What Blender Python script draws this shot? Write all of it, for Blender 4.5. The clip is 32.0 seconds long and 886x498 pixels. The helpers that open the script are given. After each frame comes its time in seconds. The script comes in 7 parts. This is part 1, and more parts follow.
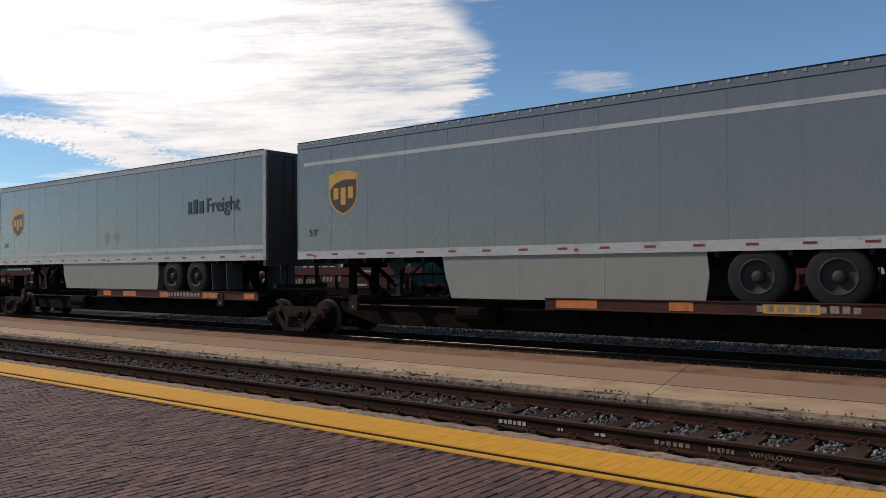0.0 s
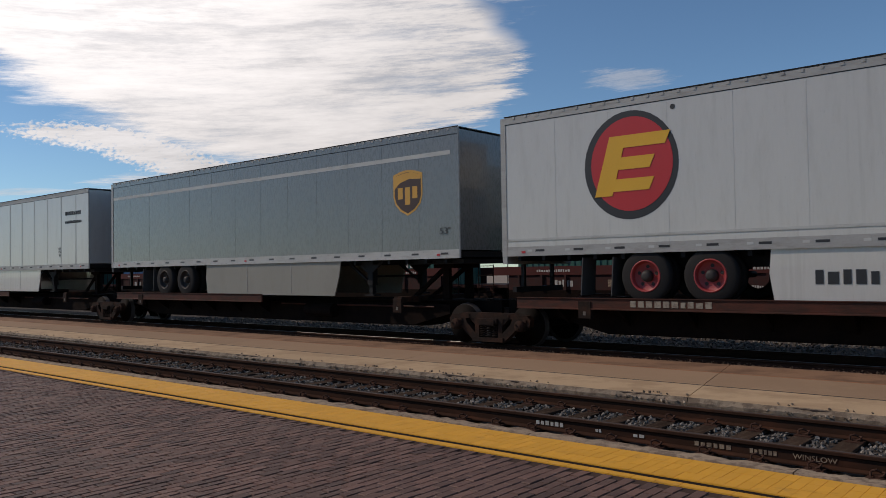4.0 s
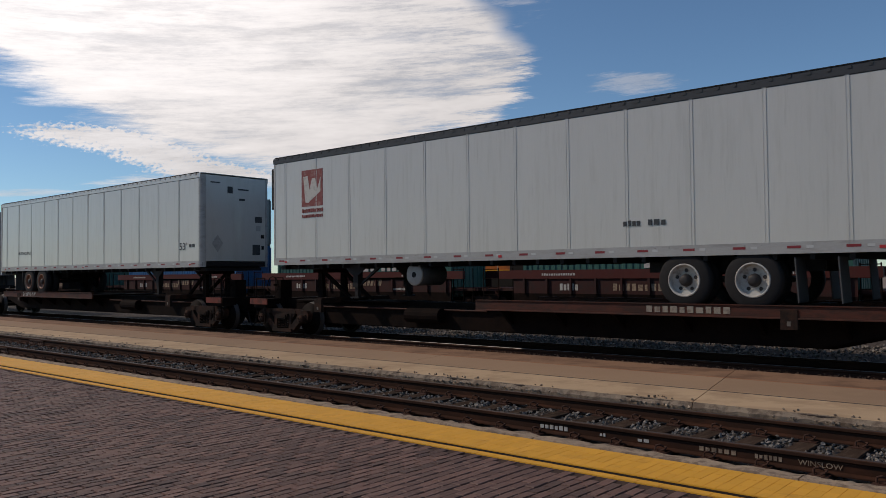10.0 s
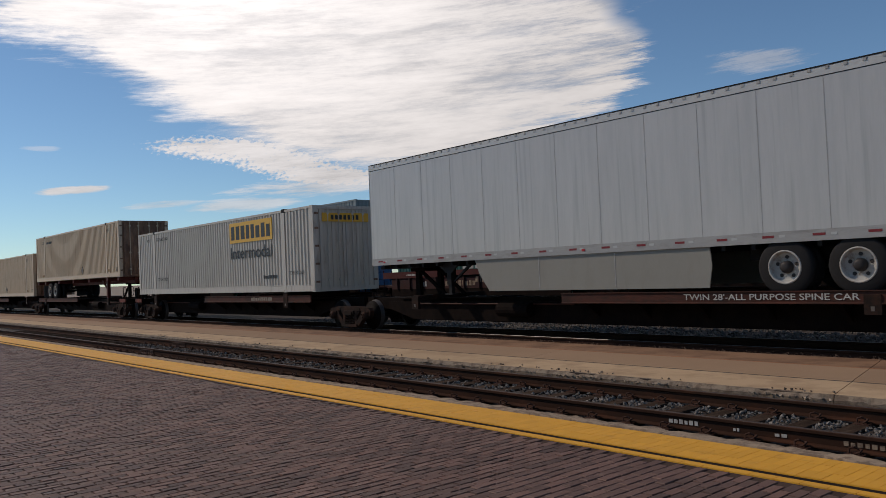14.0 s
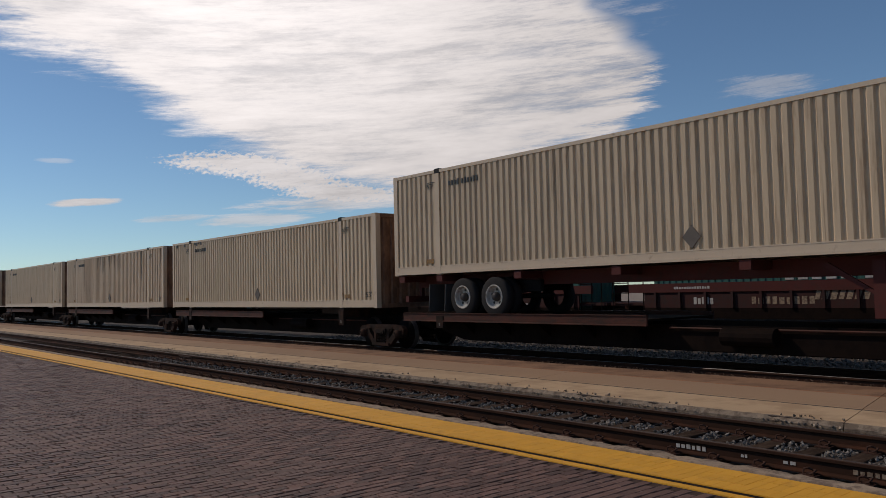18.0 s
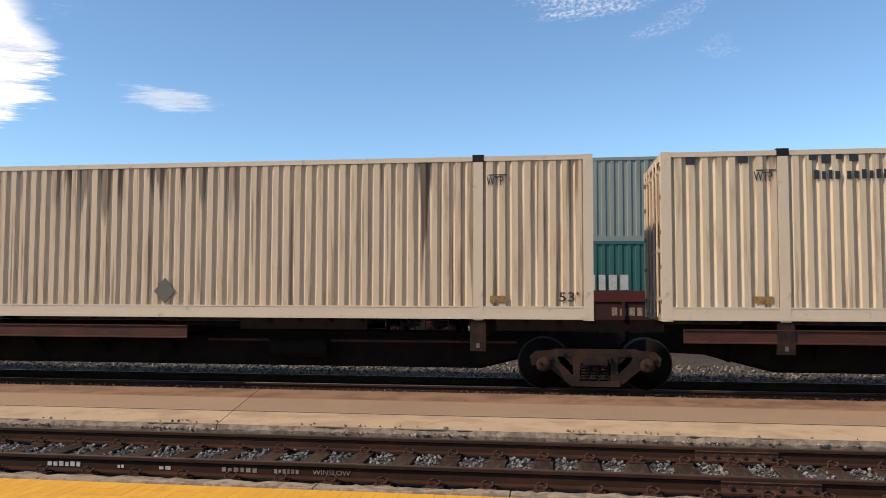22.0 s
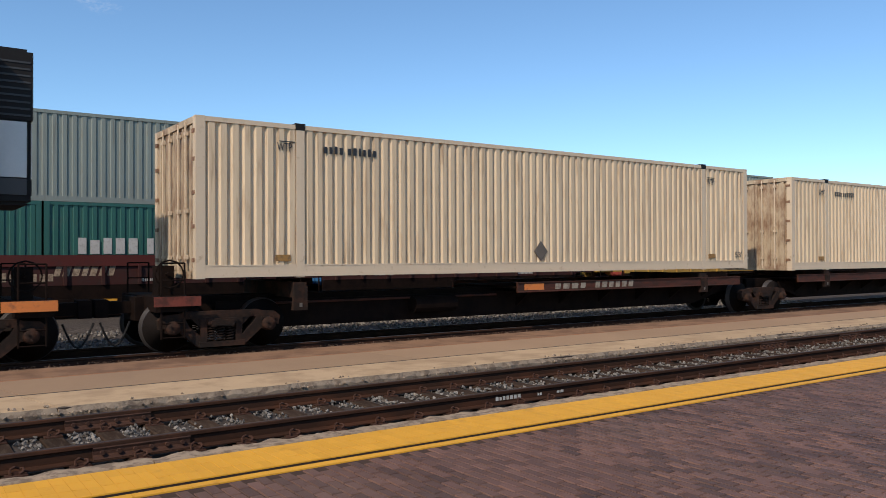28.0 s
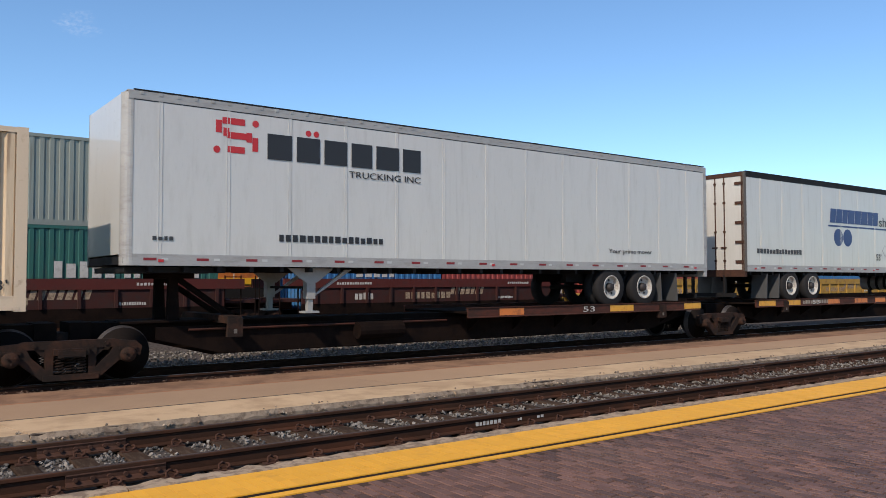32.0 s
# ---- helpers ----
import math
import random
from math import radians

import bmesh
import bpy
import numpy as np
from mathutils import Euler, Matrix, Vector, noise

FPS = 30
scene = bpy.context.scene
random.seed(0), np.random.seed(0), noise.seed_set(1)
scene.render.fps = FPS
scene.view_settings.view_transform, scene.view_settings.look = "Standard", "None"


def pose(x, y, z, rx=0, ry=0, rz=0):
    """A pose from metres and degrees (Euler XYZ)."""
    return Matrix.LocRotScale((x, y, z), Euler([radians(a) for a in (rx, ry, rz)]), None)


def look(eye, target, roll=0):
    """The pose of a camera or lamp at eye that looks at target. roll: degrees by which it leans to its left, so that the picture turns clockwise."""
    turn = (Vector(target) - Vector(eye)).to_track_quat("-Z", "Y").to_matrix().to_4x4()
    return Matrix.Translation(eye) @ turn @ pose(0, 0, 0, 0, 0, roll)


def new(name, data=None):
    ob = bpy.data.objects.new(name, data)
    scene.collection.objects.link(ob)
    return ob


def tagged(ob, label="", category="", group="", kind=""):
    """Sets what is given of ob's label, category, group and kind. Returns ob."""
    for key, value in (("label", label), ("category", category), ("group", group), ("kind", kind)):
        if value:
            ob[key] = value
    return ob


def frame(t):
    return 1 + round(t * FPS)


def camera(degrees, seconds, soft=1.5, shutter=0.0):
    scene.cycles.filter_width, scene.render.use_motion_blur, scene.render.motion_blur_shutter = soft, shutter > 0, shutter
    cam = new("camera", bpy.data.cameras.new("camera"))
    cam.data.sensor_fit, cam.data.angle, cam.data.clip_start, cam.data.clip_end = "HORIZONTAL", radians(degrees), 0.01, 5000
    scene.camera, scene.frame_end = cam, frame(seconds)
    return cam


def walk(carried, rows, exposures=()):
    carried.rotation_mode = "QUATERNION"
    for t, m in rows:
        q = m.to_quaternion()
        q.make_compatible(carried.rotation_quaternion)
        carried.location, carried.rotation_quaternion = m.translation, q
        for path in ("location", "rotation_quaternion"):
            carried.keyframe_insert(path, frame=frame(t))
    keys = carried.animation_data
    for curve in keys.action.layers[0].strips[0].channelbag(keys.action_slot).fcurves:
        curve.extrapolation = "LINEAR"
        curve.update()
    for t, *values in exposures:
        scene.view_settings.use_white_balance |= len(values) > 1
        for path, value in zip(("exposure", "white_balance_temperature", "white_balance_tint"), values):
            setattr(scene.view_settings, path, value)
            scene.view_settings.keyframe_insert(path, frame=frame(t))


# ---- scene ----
LENGTH = 32.0
EYE = 1.745
# seconds, heading to the left of straight across the tracks, tilt up, lean
LOOKS = [
    (0.0, 37.99, 1.44, -0.41), (0.5, 38.68, 1.55, -0.11), (1.0, 39.44, 1.38, 0.18), (1.5, 39.48, 1.24, 0.05), (2.0, 40.24, 1.30, -0.14),
    (2.5, 39.26, 1.54, -0.30), (3.0, 39.70, 1.75, -0.56), (3.5, 40.07, 1.55, -0.83), (4.0, 40.52, 1.54, -0.89), (4.5, 41.39, 1.51, -0.91),
    (6.5, 43.17, 1.31, -1.03), (7.0, 42.71, 1.38, -0.96), (7.5, 42.05, 1.35, -0.57), (8.0, 41.39, 1.65, -0.66), (8.5, 40.91, 2.01, -0.48),
    (9.0, 40.94, 2.11, -0.48), (9.5, 41.06, 2.01, -0.54), (10.0, 40.89, 1.76, -0.55), (10.5, 39.98, 1.64, -0.50), (11.0, 41.13, 2.18, -0.36),
    (11.5, 41.33, 2.29, -0.23), (12.0, 41.77, 2.15, -0.58), (12.5, 43.77, 2.05, -1.30), (13.0, 47.04, 1.76, -1.93), (13.5, 48.84, 1.70, -2.31),
    (14.0, 49.36, 1.67, -2.42), (14.5, 49.71, 1.87, -2.45), (16.5, 50.70, 1.81, -1.70), (17.0, 50.79, 2.28, -1.67), (17.5, 50.68, 2.81, -1.42),
    (18.0, 49.95, 3.04, -1.30), (18.5, 47.70, 3.11, -0.81), (19.0, 44.60, 3.45, -0.34), (19.5, 38.01, 3.66, -0.04), (20.0, 26.68, 3.32, -0.04),
    (20.5, 20.41, 3.24, -0.12), (21.0, 16.49, 3.12, -0.67), (21.5, 14.60, 3.40, -0.05), (22.0, 7.94, 3.21, 0.15), (22.5, 2.20, 3.30, 0.36),
    (23.0, -4.60, 3.24, 0.05), (23.5, -13.14, 2.82, -0.32), (24.0, -21.19, 2.22, 0.36), (24.5, -27.07, 2.04, 0.21), (26.5, -41.34, 0.28, 0.53),
    (27.0, -40.90, 0.13, 0.31), (27.5, -39.79, 0.01, 0.07), (28.0, -34.93, 0.56, -0.21), (28.5, -32.55, 0.93, -0.00), (29.0, -34.36, 1.59, 0.28),
    (29.5, -39.28, 1.94, 0.28), (30.0, -39.95, 1.91, -0.00), (30.5, -38.71, 1.93, -0.02), (31.0, -36.90, 2.26, -0.20), (31.5, -36.25, 2.44, -0.17),
    (32.0, -36.36, 2.31, -0.11),
]
cam = camera(58.30, LENGTH, soft=0.8, shutter=0.04)
walk(cam, [(t, pose(0, 0, EYE, 90 + p, 0, y) @ pose(0, 0, 0, 0, 0, r)) for t, y, p, r in LOOKS],
     exposures=[(0, -0.3, 6600, 14), (2, -0.5, 6600, 15), (6, -0.6, 6600, 15), (14, -0.66, 6650, 15), (16.5, -0.78, 6700, 17), (19, -0.8, 6650, 16), (20, -0.28, 6600, 16), (21, 0.2, 6650, 16), (22, 0.42, 6850, 14), (23, 0.48, 6550, 12), (24, 0.42, 6400, 11), (27, 0.20, 6500, 12), (32, 0.36, 6500, 14)])

# ---- light ----
SUN_YAW, SUN_UP = 118.0, 41.0        # to the left of straight across, above the horizon
world = bpy.data.worlds.new("sky")
scene.world = world
world.use_nodes = True


def build_sky():
    nt = world.node_tree
    n, l = nt.nodes, nt.links
    n.clear()
    out = n.new("ShaderNodeOutputWorld")
    sky = n.new("ShaderNodeTexSky")
    sky.sky_type = 'NISHITA'
    sky.sun_disc = False
    sky.sun_elevation = radians(SUN_UP)
    sky.sun_rotation = radians(-SUN_YAW)
    sky.altitude = 1500
    sky.air_density, sky.dust_density, sky.ozone_density = 1.0, 0.4, 2.0
    co = n.new("ShaderNodeTexCoord")
    sep = n.new("ShaderNodeSeparateXYZ")
    l.new(co.outputs["Generated"], sep.inputs[0])

    def m(op, a, b=None, c=None, clamp=False):
        q = n.new("ShaderNodeMath")
        q.operation = op
        q.use_clamp = clamp
        for i, v in enumerate((a, b, c)):
            if v is None:
                continue
            if isinstance(v, (int, float)):
                q.inputs[i].default_value = v
            else:
                l.new(v, q.inputs[i])
        return q.outputs[0]

    def step(v, a, b):
        q = n.new("ShaderNodeMapRange")
        q.interpolation_type = 'SMOOTHSTEP'
        l.new(v, q.inputs[0])
        q.inputs[1].default_value, q.inputs[2].default_value = a, b
        return q.outputs[0]

    x, y, z = sep.outputs
    az = m('MULTIPLY', m('ARCTAN2', m('MULTIPLY', x, -1.0), y), 57.29578)   # degrees to the left
    el = m('MULTIPLY', m('ARCSINE', z), 57.29578)
    vec = n.new("ShaderNodeCombineXYZ")
    l.new(m('MULTIPLY', az, 0.045), vec.inputs[0])
    l.new(m('ADD', m('MULTIPLY', el, 0.20), m('MULTIPLY', az, 0.015)), vec.inputs[1])
    n1 = n.new("ShaderNodeTexNoise")
    n1.inputs["Scale"].default_value, n1.inputs["Detail"].default_value, n1.inputs["Roughness"].default_value = 1.6, 9, 0.62
    l.new(vec.outputs[0], n1.inputs["Vector"])
    vec2 = n.new("ShaderNodeCombineXYZ")
    l.new(m('MULTIPLY', az, 0.10), vec2.inputs[0])
    l.new(m('ADD', m('MULTIPLY', el, 0.85), m('MULTIPLY', az, 0.05)), vec2.inputs[1])
    n2 = n.new("ShaderNodeTexNoise")
    n2.inputs["Scale"].default_value, n2.inputs["Detail"].default_value, n2.inputs["Roughness"].default_value = 1.5, 12, 0.74
    l.new(vec2.outputs[0], n2.inputs["Vector"])
    wob = m('SUBTRACT', n1.outputs[0], 0.5)
    fine = m('SUBTRACT', n2.outputs[0], 0.5)
    azw = m('ADD', az, m('MULTIPLY', fine, 3.0))
    # lower rim of the large cloud: height over heading
    rim = n.new("ShaderNodeFloatCurve")
    cm = rim.mapping.curves[0]
    pts = [(31, 22.0), (33, 17.5), (34, 14.8), (35.5, 12.3), (38, 9.9), (43, 8.2), (50, 6.6), (57, 7.0), (63, 8.9), (68, 11.6), (74, 14.8), (82, 17.6), (90, 20.0)]
    cm.points[0].location, cm.points[1].location = (0.0, 1.0), (1.0, 0.9)
    for a, e in pts:
        cm.points.new(a / 100, e / 30)
    rim.mapping.update()
    l.new(m('DIVIDE', azw, 100.0), rim.inputs[1])
    low = m('MULTIPLY', rim.outputs[0], 30.0)
    up = m('SUBTRACT', m('ADD', el, m('ADD', m('MULTIPLY', wob, 5.0), m('MULTIPLY', fine, 8.0))), low)
    body = m('MULTIPLY', step(up, -0.5, 2.2), m('SUBTRACT', 1.0, step(el, 40.0, 60.0)))
    # upper rim on the side away from the sun
    lid = m('ADD', 15.2, m('MULTIPLY', m('SUBTRACT', az, 34.0), 1.05))
    over = m('SUBTRACT', m('ADD', el, m('ADD', m('MULTIPLY', wob, 5.0), m('MULTIPLY', fine, 2.5))), lid)
    body = m('MULTIPLY', body, m('SUBTRACT', 1.0, step(over, -1.6, 1.2)))
    holes = step(m('ADD', m('MULTIPLY', n1.outputs[0], 0.6), m('MULTIPLY', n2.outputs[0], 0.4)), 0.36, 0.52)
    thin = step(m('ADD', m('MULTIPLY', n1.outputs[0], 0.35), m('MULTIPLY', n2.outputs[0], 0.65)), 0.37, 0.55)
    tail = m('SUBTRACT', 1.0, step(az, 33.0, 52.0))            # thinner towards the end away from the sun
    body = m('MULTIPLY', body, m('SUBTRACT', 1.0, m('MULTIPLY', m('SUBTRACT', 1.0, thin), m('ADD', 0.10, m('MULTIPLY', tail, 0.50)))))

    def wisp(a0, e0, aw, ew, slope, thick):
        da = m('DIVIDE', m('SUBTRACT', az, a0), aw)
        de = m('DIVIDE', m('SUBTRACT', m('ADD', el, m('MULTIPLY', m('SUBTRACT', az, a0), slope)), e0), ew)
        r = m('ADD', m('MULTIPLY', da, da), m('MULTIPLY', de, de))
        r = m('SUBTRACT', r, m('MULTIPLY', fine, 4.5))
        return m('MULTIPLY', m('SUBTRACT', 1.0, step(r, 0.1, 1.15)), thick)

    cover = body
    for w in ((56.0, 6.6, 8.0, 0.7, 0.05, 0.75), (74.0, 6.4, 2.2, 0.28, 0.08, 0.9), (68.5, 5.4, 2.5, 0.3, 0.05, 0.5),
              (63.5, 5.3, 4.0, 0.45, 0.05, 0.6), (58.5, 4.6, 3.0, 0.3, 0.03, 0.6), (27.3, 13.1, 3.4, 0.75, -0.03, 0.42), (76, 9.0, 1.2, 0.2, 0, 0.3),
              (46.0, 20.0, 12.0, 5.0, 0.0, 0.3)):
        cover = m('MAXIMUM', cover, wisp(*w))
    # a patch of small dappled puffs
    vec3 = n.new("ShaderNodeCombineXYZ")
    l.new(m('MULTIPLY', az, 2.0), vec3.inputs[0])
    l.new(m('ADD', m('MULTIPLY', el, 3.2), m('MULTIPLY', az, 0.4)), vec3.inputs[1])
    n3 = n.new("ShaderNodeTexNoise")
    n3.inputs["Scale"].default_value, n3.inputs["Detail"].default_value = 1.6, 5
    l.new(vec3.outputs[0], n3.inputs["Vector"])
    lumps = m('MULTIPLY', m('SUBTRACT', n3.outputs[0], 0.5), 2.6)
    for a0, e0, aw, ew, slope in ((63.6, 9.1, 5.4, 0.85, -0.04), (60.2, 8.2, 4.0, 1.1, -0.12), (57.0, 7.2, 4.5, 0.8, -0.06)):
        da = m('DIVIDE', m('SUBTRACT', az, a0), aw)
        de = m('DIVIDE', m('SUBTRACT', m('ADD', el, m('MULTIPLY', m('SUBTRACT', az, a0), slope)), e0), ew)
        r = m('ADD', m('ADD', m('MULTIPLY', da, da), m('MULTIPLY', de, de)), m('ADD', lumps, m('MULTIPLY', fine, -2.0)))
        cover = m('MAXIMUM', cover, m('MULTIPLY', m('SUBTRACT', 1.0, step(r, 0.35, 1.25)), 0.95))
    for w in ((-2.5, 20.3, 5.0, 1.3, 0.0, 0.6), (-8.5, 18.6, 3.2, 0.8, 0.35, 0.25), (-11.5, 16.6, 1.5, 0.8, 0.0, 0.15)):
        cover = m('MAXIMUM', cover, m('MULTIPLY', wisp(*w), m('MULTIPLY', step(n3.outputs[0], 0.36, 0.74), 0.8)))
    cover = m('MINIMUM', cover, 1.0)
    # brighter towards the sun behind the cloud
    da = m('DIVIDE', m('SUBTRACT', az, 66.0), 22.0)
    de = m('DIVIDE', m('SUBTRACT', el, 20.0), 12.0)
    glow = m('POWER', 2.718, m('MULTIPLY', m('ADD', m('MULTIPLY', da, da), m('MULTIPLY', de, de)), -1.0))
    lum = m('ADD', m('ADD', 0.75, m('MULTIPLY', glow, 0.75)), m('ADD', m('MULTIPLY', fine, 0.62), m('MULTIPLY', wob, 0.62)))
    lum = m('MULTIPLY', lum, m('SUBTRACT', 1.0, m('MULTIPLY', m('SUBTRACT', 1.0, holes), 0.12)))
    cloud = n.new("ShaderNodeMix")
    cloud.data_type = 'RGBA'
    cloud.blend_type = 'MULTIPLY'
    cloud.inputs[0].default_value = 1
    cloud.inputs[6].default_value = (1.0, 0.985, 0.96, 1)
    l.new(lum, cloud.inputs[7])
    bg1, bg2, mix = n.new("ShaderNodeBackground"), n.new("ShaderNodeBackground"), n.new("ShaderNodeMixShader")
    tint = n.new("ShaderNodeMix")
    tint.data_type = 'RGBA'
    tint.blend_type = 'MULTIPLY'
    tint.inputs[0].default_value = 1
    l.new(sky.outputs[0], tint.inputs[6])
    tint.inputs[7].default_value = (0.80, 1.0, 1.06, 1)
    l.new(tint.outputs[2], bg1.inputs[0])
    bg1.inputs[1].default_value = 0.132
    l.new(cloud.outputs[2], bg2.inputs[0])
    bg2.inputs[1].default_value = 1.12
    l.new(cover, mix.inputs[0])
    l.new(bg1.outputs[0], mix.inputs[1])
    l.new(bg2.outputs[0], mix.inputs[2])
    l.new(mix.outputs[0], out.inputs[0])


build_sky()
sun = new("sun", bpy.data.lights.new("sun", 'SUN'))
sun.data.energy, sun.data.angle, sun.data.color = 3.3, radians(0.7), (1.0, 0.88, 0.72)
_a, _e = radians(SUN_YAW), radians(SUN_UP)
SUN_DIR = Vector((-math.sin(_a) * math.cos(_e), math.cos(_a) * math.cos(_e), math.sin(_e)))
sun.matrix_world = look(SUN_DIR * 200, (0, 0, 0))


# ---- materials ----
def mat(name, col, rough=0.6, metal=0.0, var=0.18, scale=1.2, fine=25.0, bump=0.15, col2=None, amount=0.0, edge=(0.5, 0.62), stretch=(1, 1, 1), spots=3.0,
        spec=0.5, rnd=0.0, island=0.0, coat=0.0, streak=None, drips=()):
    """Paint, metal, stone: broad and fine variation, patches of a second colour, fine relief."""
    m = bpy.data.materials.new(name)
    m.use_nodes = True
    nt = m.node_tree
    n, l = nt.nodes, nt.links
    b = n["Principled BSDF"]
    b.inputs["Metallic"].default_value = metal
    b.inputs["Specular IOR Level"].default_value = spec
    b.inputs["Coat Weight"].default_value = coat
    co = n.new("ShaderNodeTexCoord")
    mp = n.new("ShaderNodeMapping")
    mp.inputs["Scale"].default_value = stretch
    l.new(co.outputs["Object"], mp.inputs[0])

    def noise_node(s, d, r=0.6):
        q = n.new("ShaderNodeTexNoise")
        q.inputs["Scale"].default_value, q.inputs["Detail"].default_value, q.inputs["Roughness"].default_value = s, d, r
        l.new(mp.outputs[0], q.inputs["Vector"])
        return q.outputs[0]

    big, small = noise_node(scale, 5), noise_node(fine, 4)
    mul = n.new("ShaderNodeMath")
    mul.operation = 'MULTIPLY_ADD'
    l.new(big, mul.inputs[0])
    mul.inputs[1].default_value = var * 1.6
    mul.inputs[2].default_value = 1 - var * 0.8
    mul2 = n.new("ShaderNodeMath")
    mul2.operation = 'MULTIPLY_ADD'
    l.new(small, mul2.inputs[0])
    mul2.inputs[1].default_value = var
    mul2.inputs[2].default_value = -var * 0.5
    add = n.new("ShaderNodeMath")
    add.operation = 'ADD'
    l.new(mul.outputs[0], add.inputs[0])
    l.new(mul2.outputs[0], add.inputs[1])
    val = add.outputs[0]
    for amt, node, sock in ((rnd, "ShaderNodeObjectInfo", "Random"), (island, "ShaderNodeNewGeometry", "Random Per Island")):
        if amt:
            oi = n.new(node)
            k = n.new("ShaderNodeMath")
            k.operation = 'MULTIPLY_ADD'
            l.new(oi.outputs[sock], k.inputs[0])
            k.inputs[1].default_value, k.inputs[2].default_value = amt * 2, 1 - amt
            k2 = n.new("ShaderNodeMath")
            k2.operation = 'MULTIPLY'
            l.new(val, k2.inputs[0])
            l.new(k.outputs[0], k2.inputs[1])
            val = k2.outputs[0]
    base = n.new("ShaderNodeMix")
    base.data_type = 'RGBA'
    base.blend_type = 'MULTIPLY'
    base.inputs[0].default_value = 1
    base.inputs[6].default_value = (*col, 1)
    l.new(val, base.inputs[7])
    colour = base.outputs[2]
    if col2 is not None:
        sp = noise_node(spots, 8, 0.68)
        mr = n.new("ShaderNodeMapRange")
        l.new(sp, mr.inputs[0])
        mr.inputs[1].default_value, mr.inputs[2].default_value, mr.inputs[4].default_value = edge[0], edge[1], amount
        mx = n.new("ShaderNodeMix")
        mx.data_type = 'RGBA'
        l.new(mr.outputs[0], mx.inputs[0])
        l.new(colour, mx.inputs[6])
        mx.inputs[7].default_value = (*col2, 1)
        colour = mx.outputs[2]
    def blend(fac, c):
        mx = n.new("ShaderNodeMix")
        mx.data_type = 'RGBA'
        l.new(fac, mx.inputs[0])
        l.new(colour, mx.inputs[6])
        mx.inputs[7].default_value = (*c, 1)
        return mx.outputs[2]

    def calc(op, p, q):
        k = n.new("ShaderNodeMath")
        k.operation = op
        for i, v in enumerate((p, q)):
            if isinstance(v, (int, float)):
                k.inputs[i].default_value = v
            else:
                l.new(v, k.inputs[i])
        return k.outputs[0]

    def ramp(v, lo, hi, top=1.0):
        k = n.new("ShaderNodeMapRange")
        k.interpolation_type = 'SMOOTHSTEP'
        l.new(v, k.inputs[0])
        for i, q in ((1, lo), (2, hi), (4, top)):
            if isinstance(q, (int, float)):
                k.inputs[i].default_value = q
            else:
                l.new(q, k.inputs[i])
        return k.outputs[0]

    def stretched(sx, sz, detail=4):
        k = n.new("ShaderNodeMapping")
        k.inputs["Scale"].default_value = (sx, 1, sz)
        l.new(co.outputs["Object"], k.inputs[0])
        q = n.new("ShaderNodeTexNoise")
        q.inputs["Scale"].default_value, q.inputs["Detail"].default_value = 1.0, detail
        l.new(k.outputs[0], q.inputs["Vector"])
        return q.outputs[0]

    if streak:                      # thin upright rain and rust streaks
        sx, sz, lo, hi, amt, c = streak
        colour = blend(ramp(stretched(sx, sz), lo, hi, amt), c)
    for x0, x1, ztop, length, amt, c in drips:      # soot and rust that has run down from the roof
        sep = n.new("ShaderNodeSeparateXYZ")
        l.new(co.outputs["Object"], sep.inputs[0])
        runs = stretched(5.0, 0.15, 3)
        low = calc('SUBTRACT', ztop, calc('MULTIPLY', ramp(runs, 0.42, 0.72), length))
        down = calc('SUBTRACT', sep.outputs[2], low)
        inside = calc('MULTIPLY', ramp(sep.outputs[0], x0 - 0.3, x0 + 0.3), calc('SUBTRACT', 1.0, ramp(sep.outputs[0], x1 - 0.3, x1 + 0.3)))
        colour = blend(calc('MULTIPLY', inside, ramp(down, 0.0, 0.45, amt)), c)
    l.new(colour, b.inputs["Base Color"])
    rr = n.new("ShaderNodeMapRange")
    l.new(small, rr.inputs[0])
    rr.inputs[3].default_value, rr.inputs[4].default_value = max(0.03, rough - 0.12), min(1, rough + 0.12)
    l.new(rr.outputs[0], b.inputs["Roughness"])
    if bump:
        bp = n.new("ShaderNodeBump")
        bp.inputs["Strength"].default_value = bump
        bp.inputs["Distance"].default_value = 0.01
        l.new(small, bp.inputs["Height"])
        l.new(bp.outputs[0], b.inputs["Normal"])
    return m


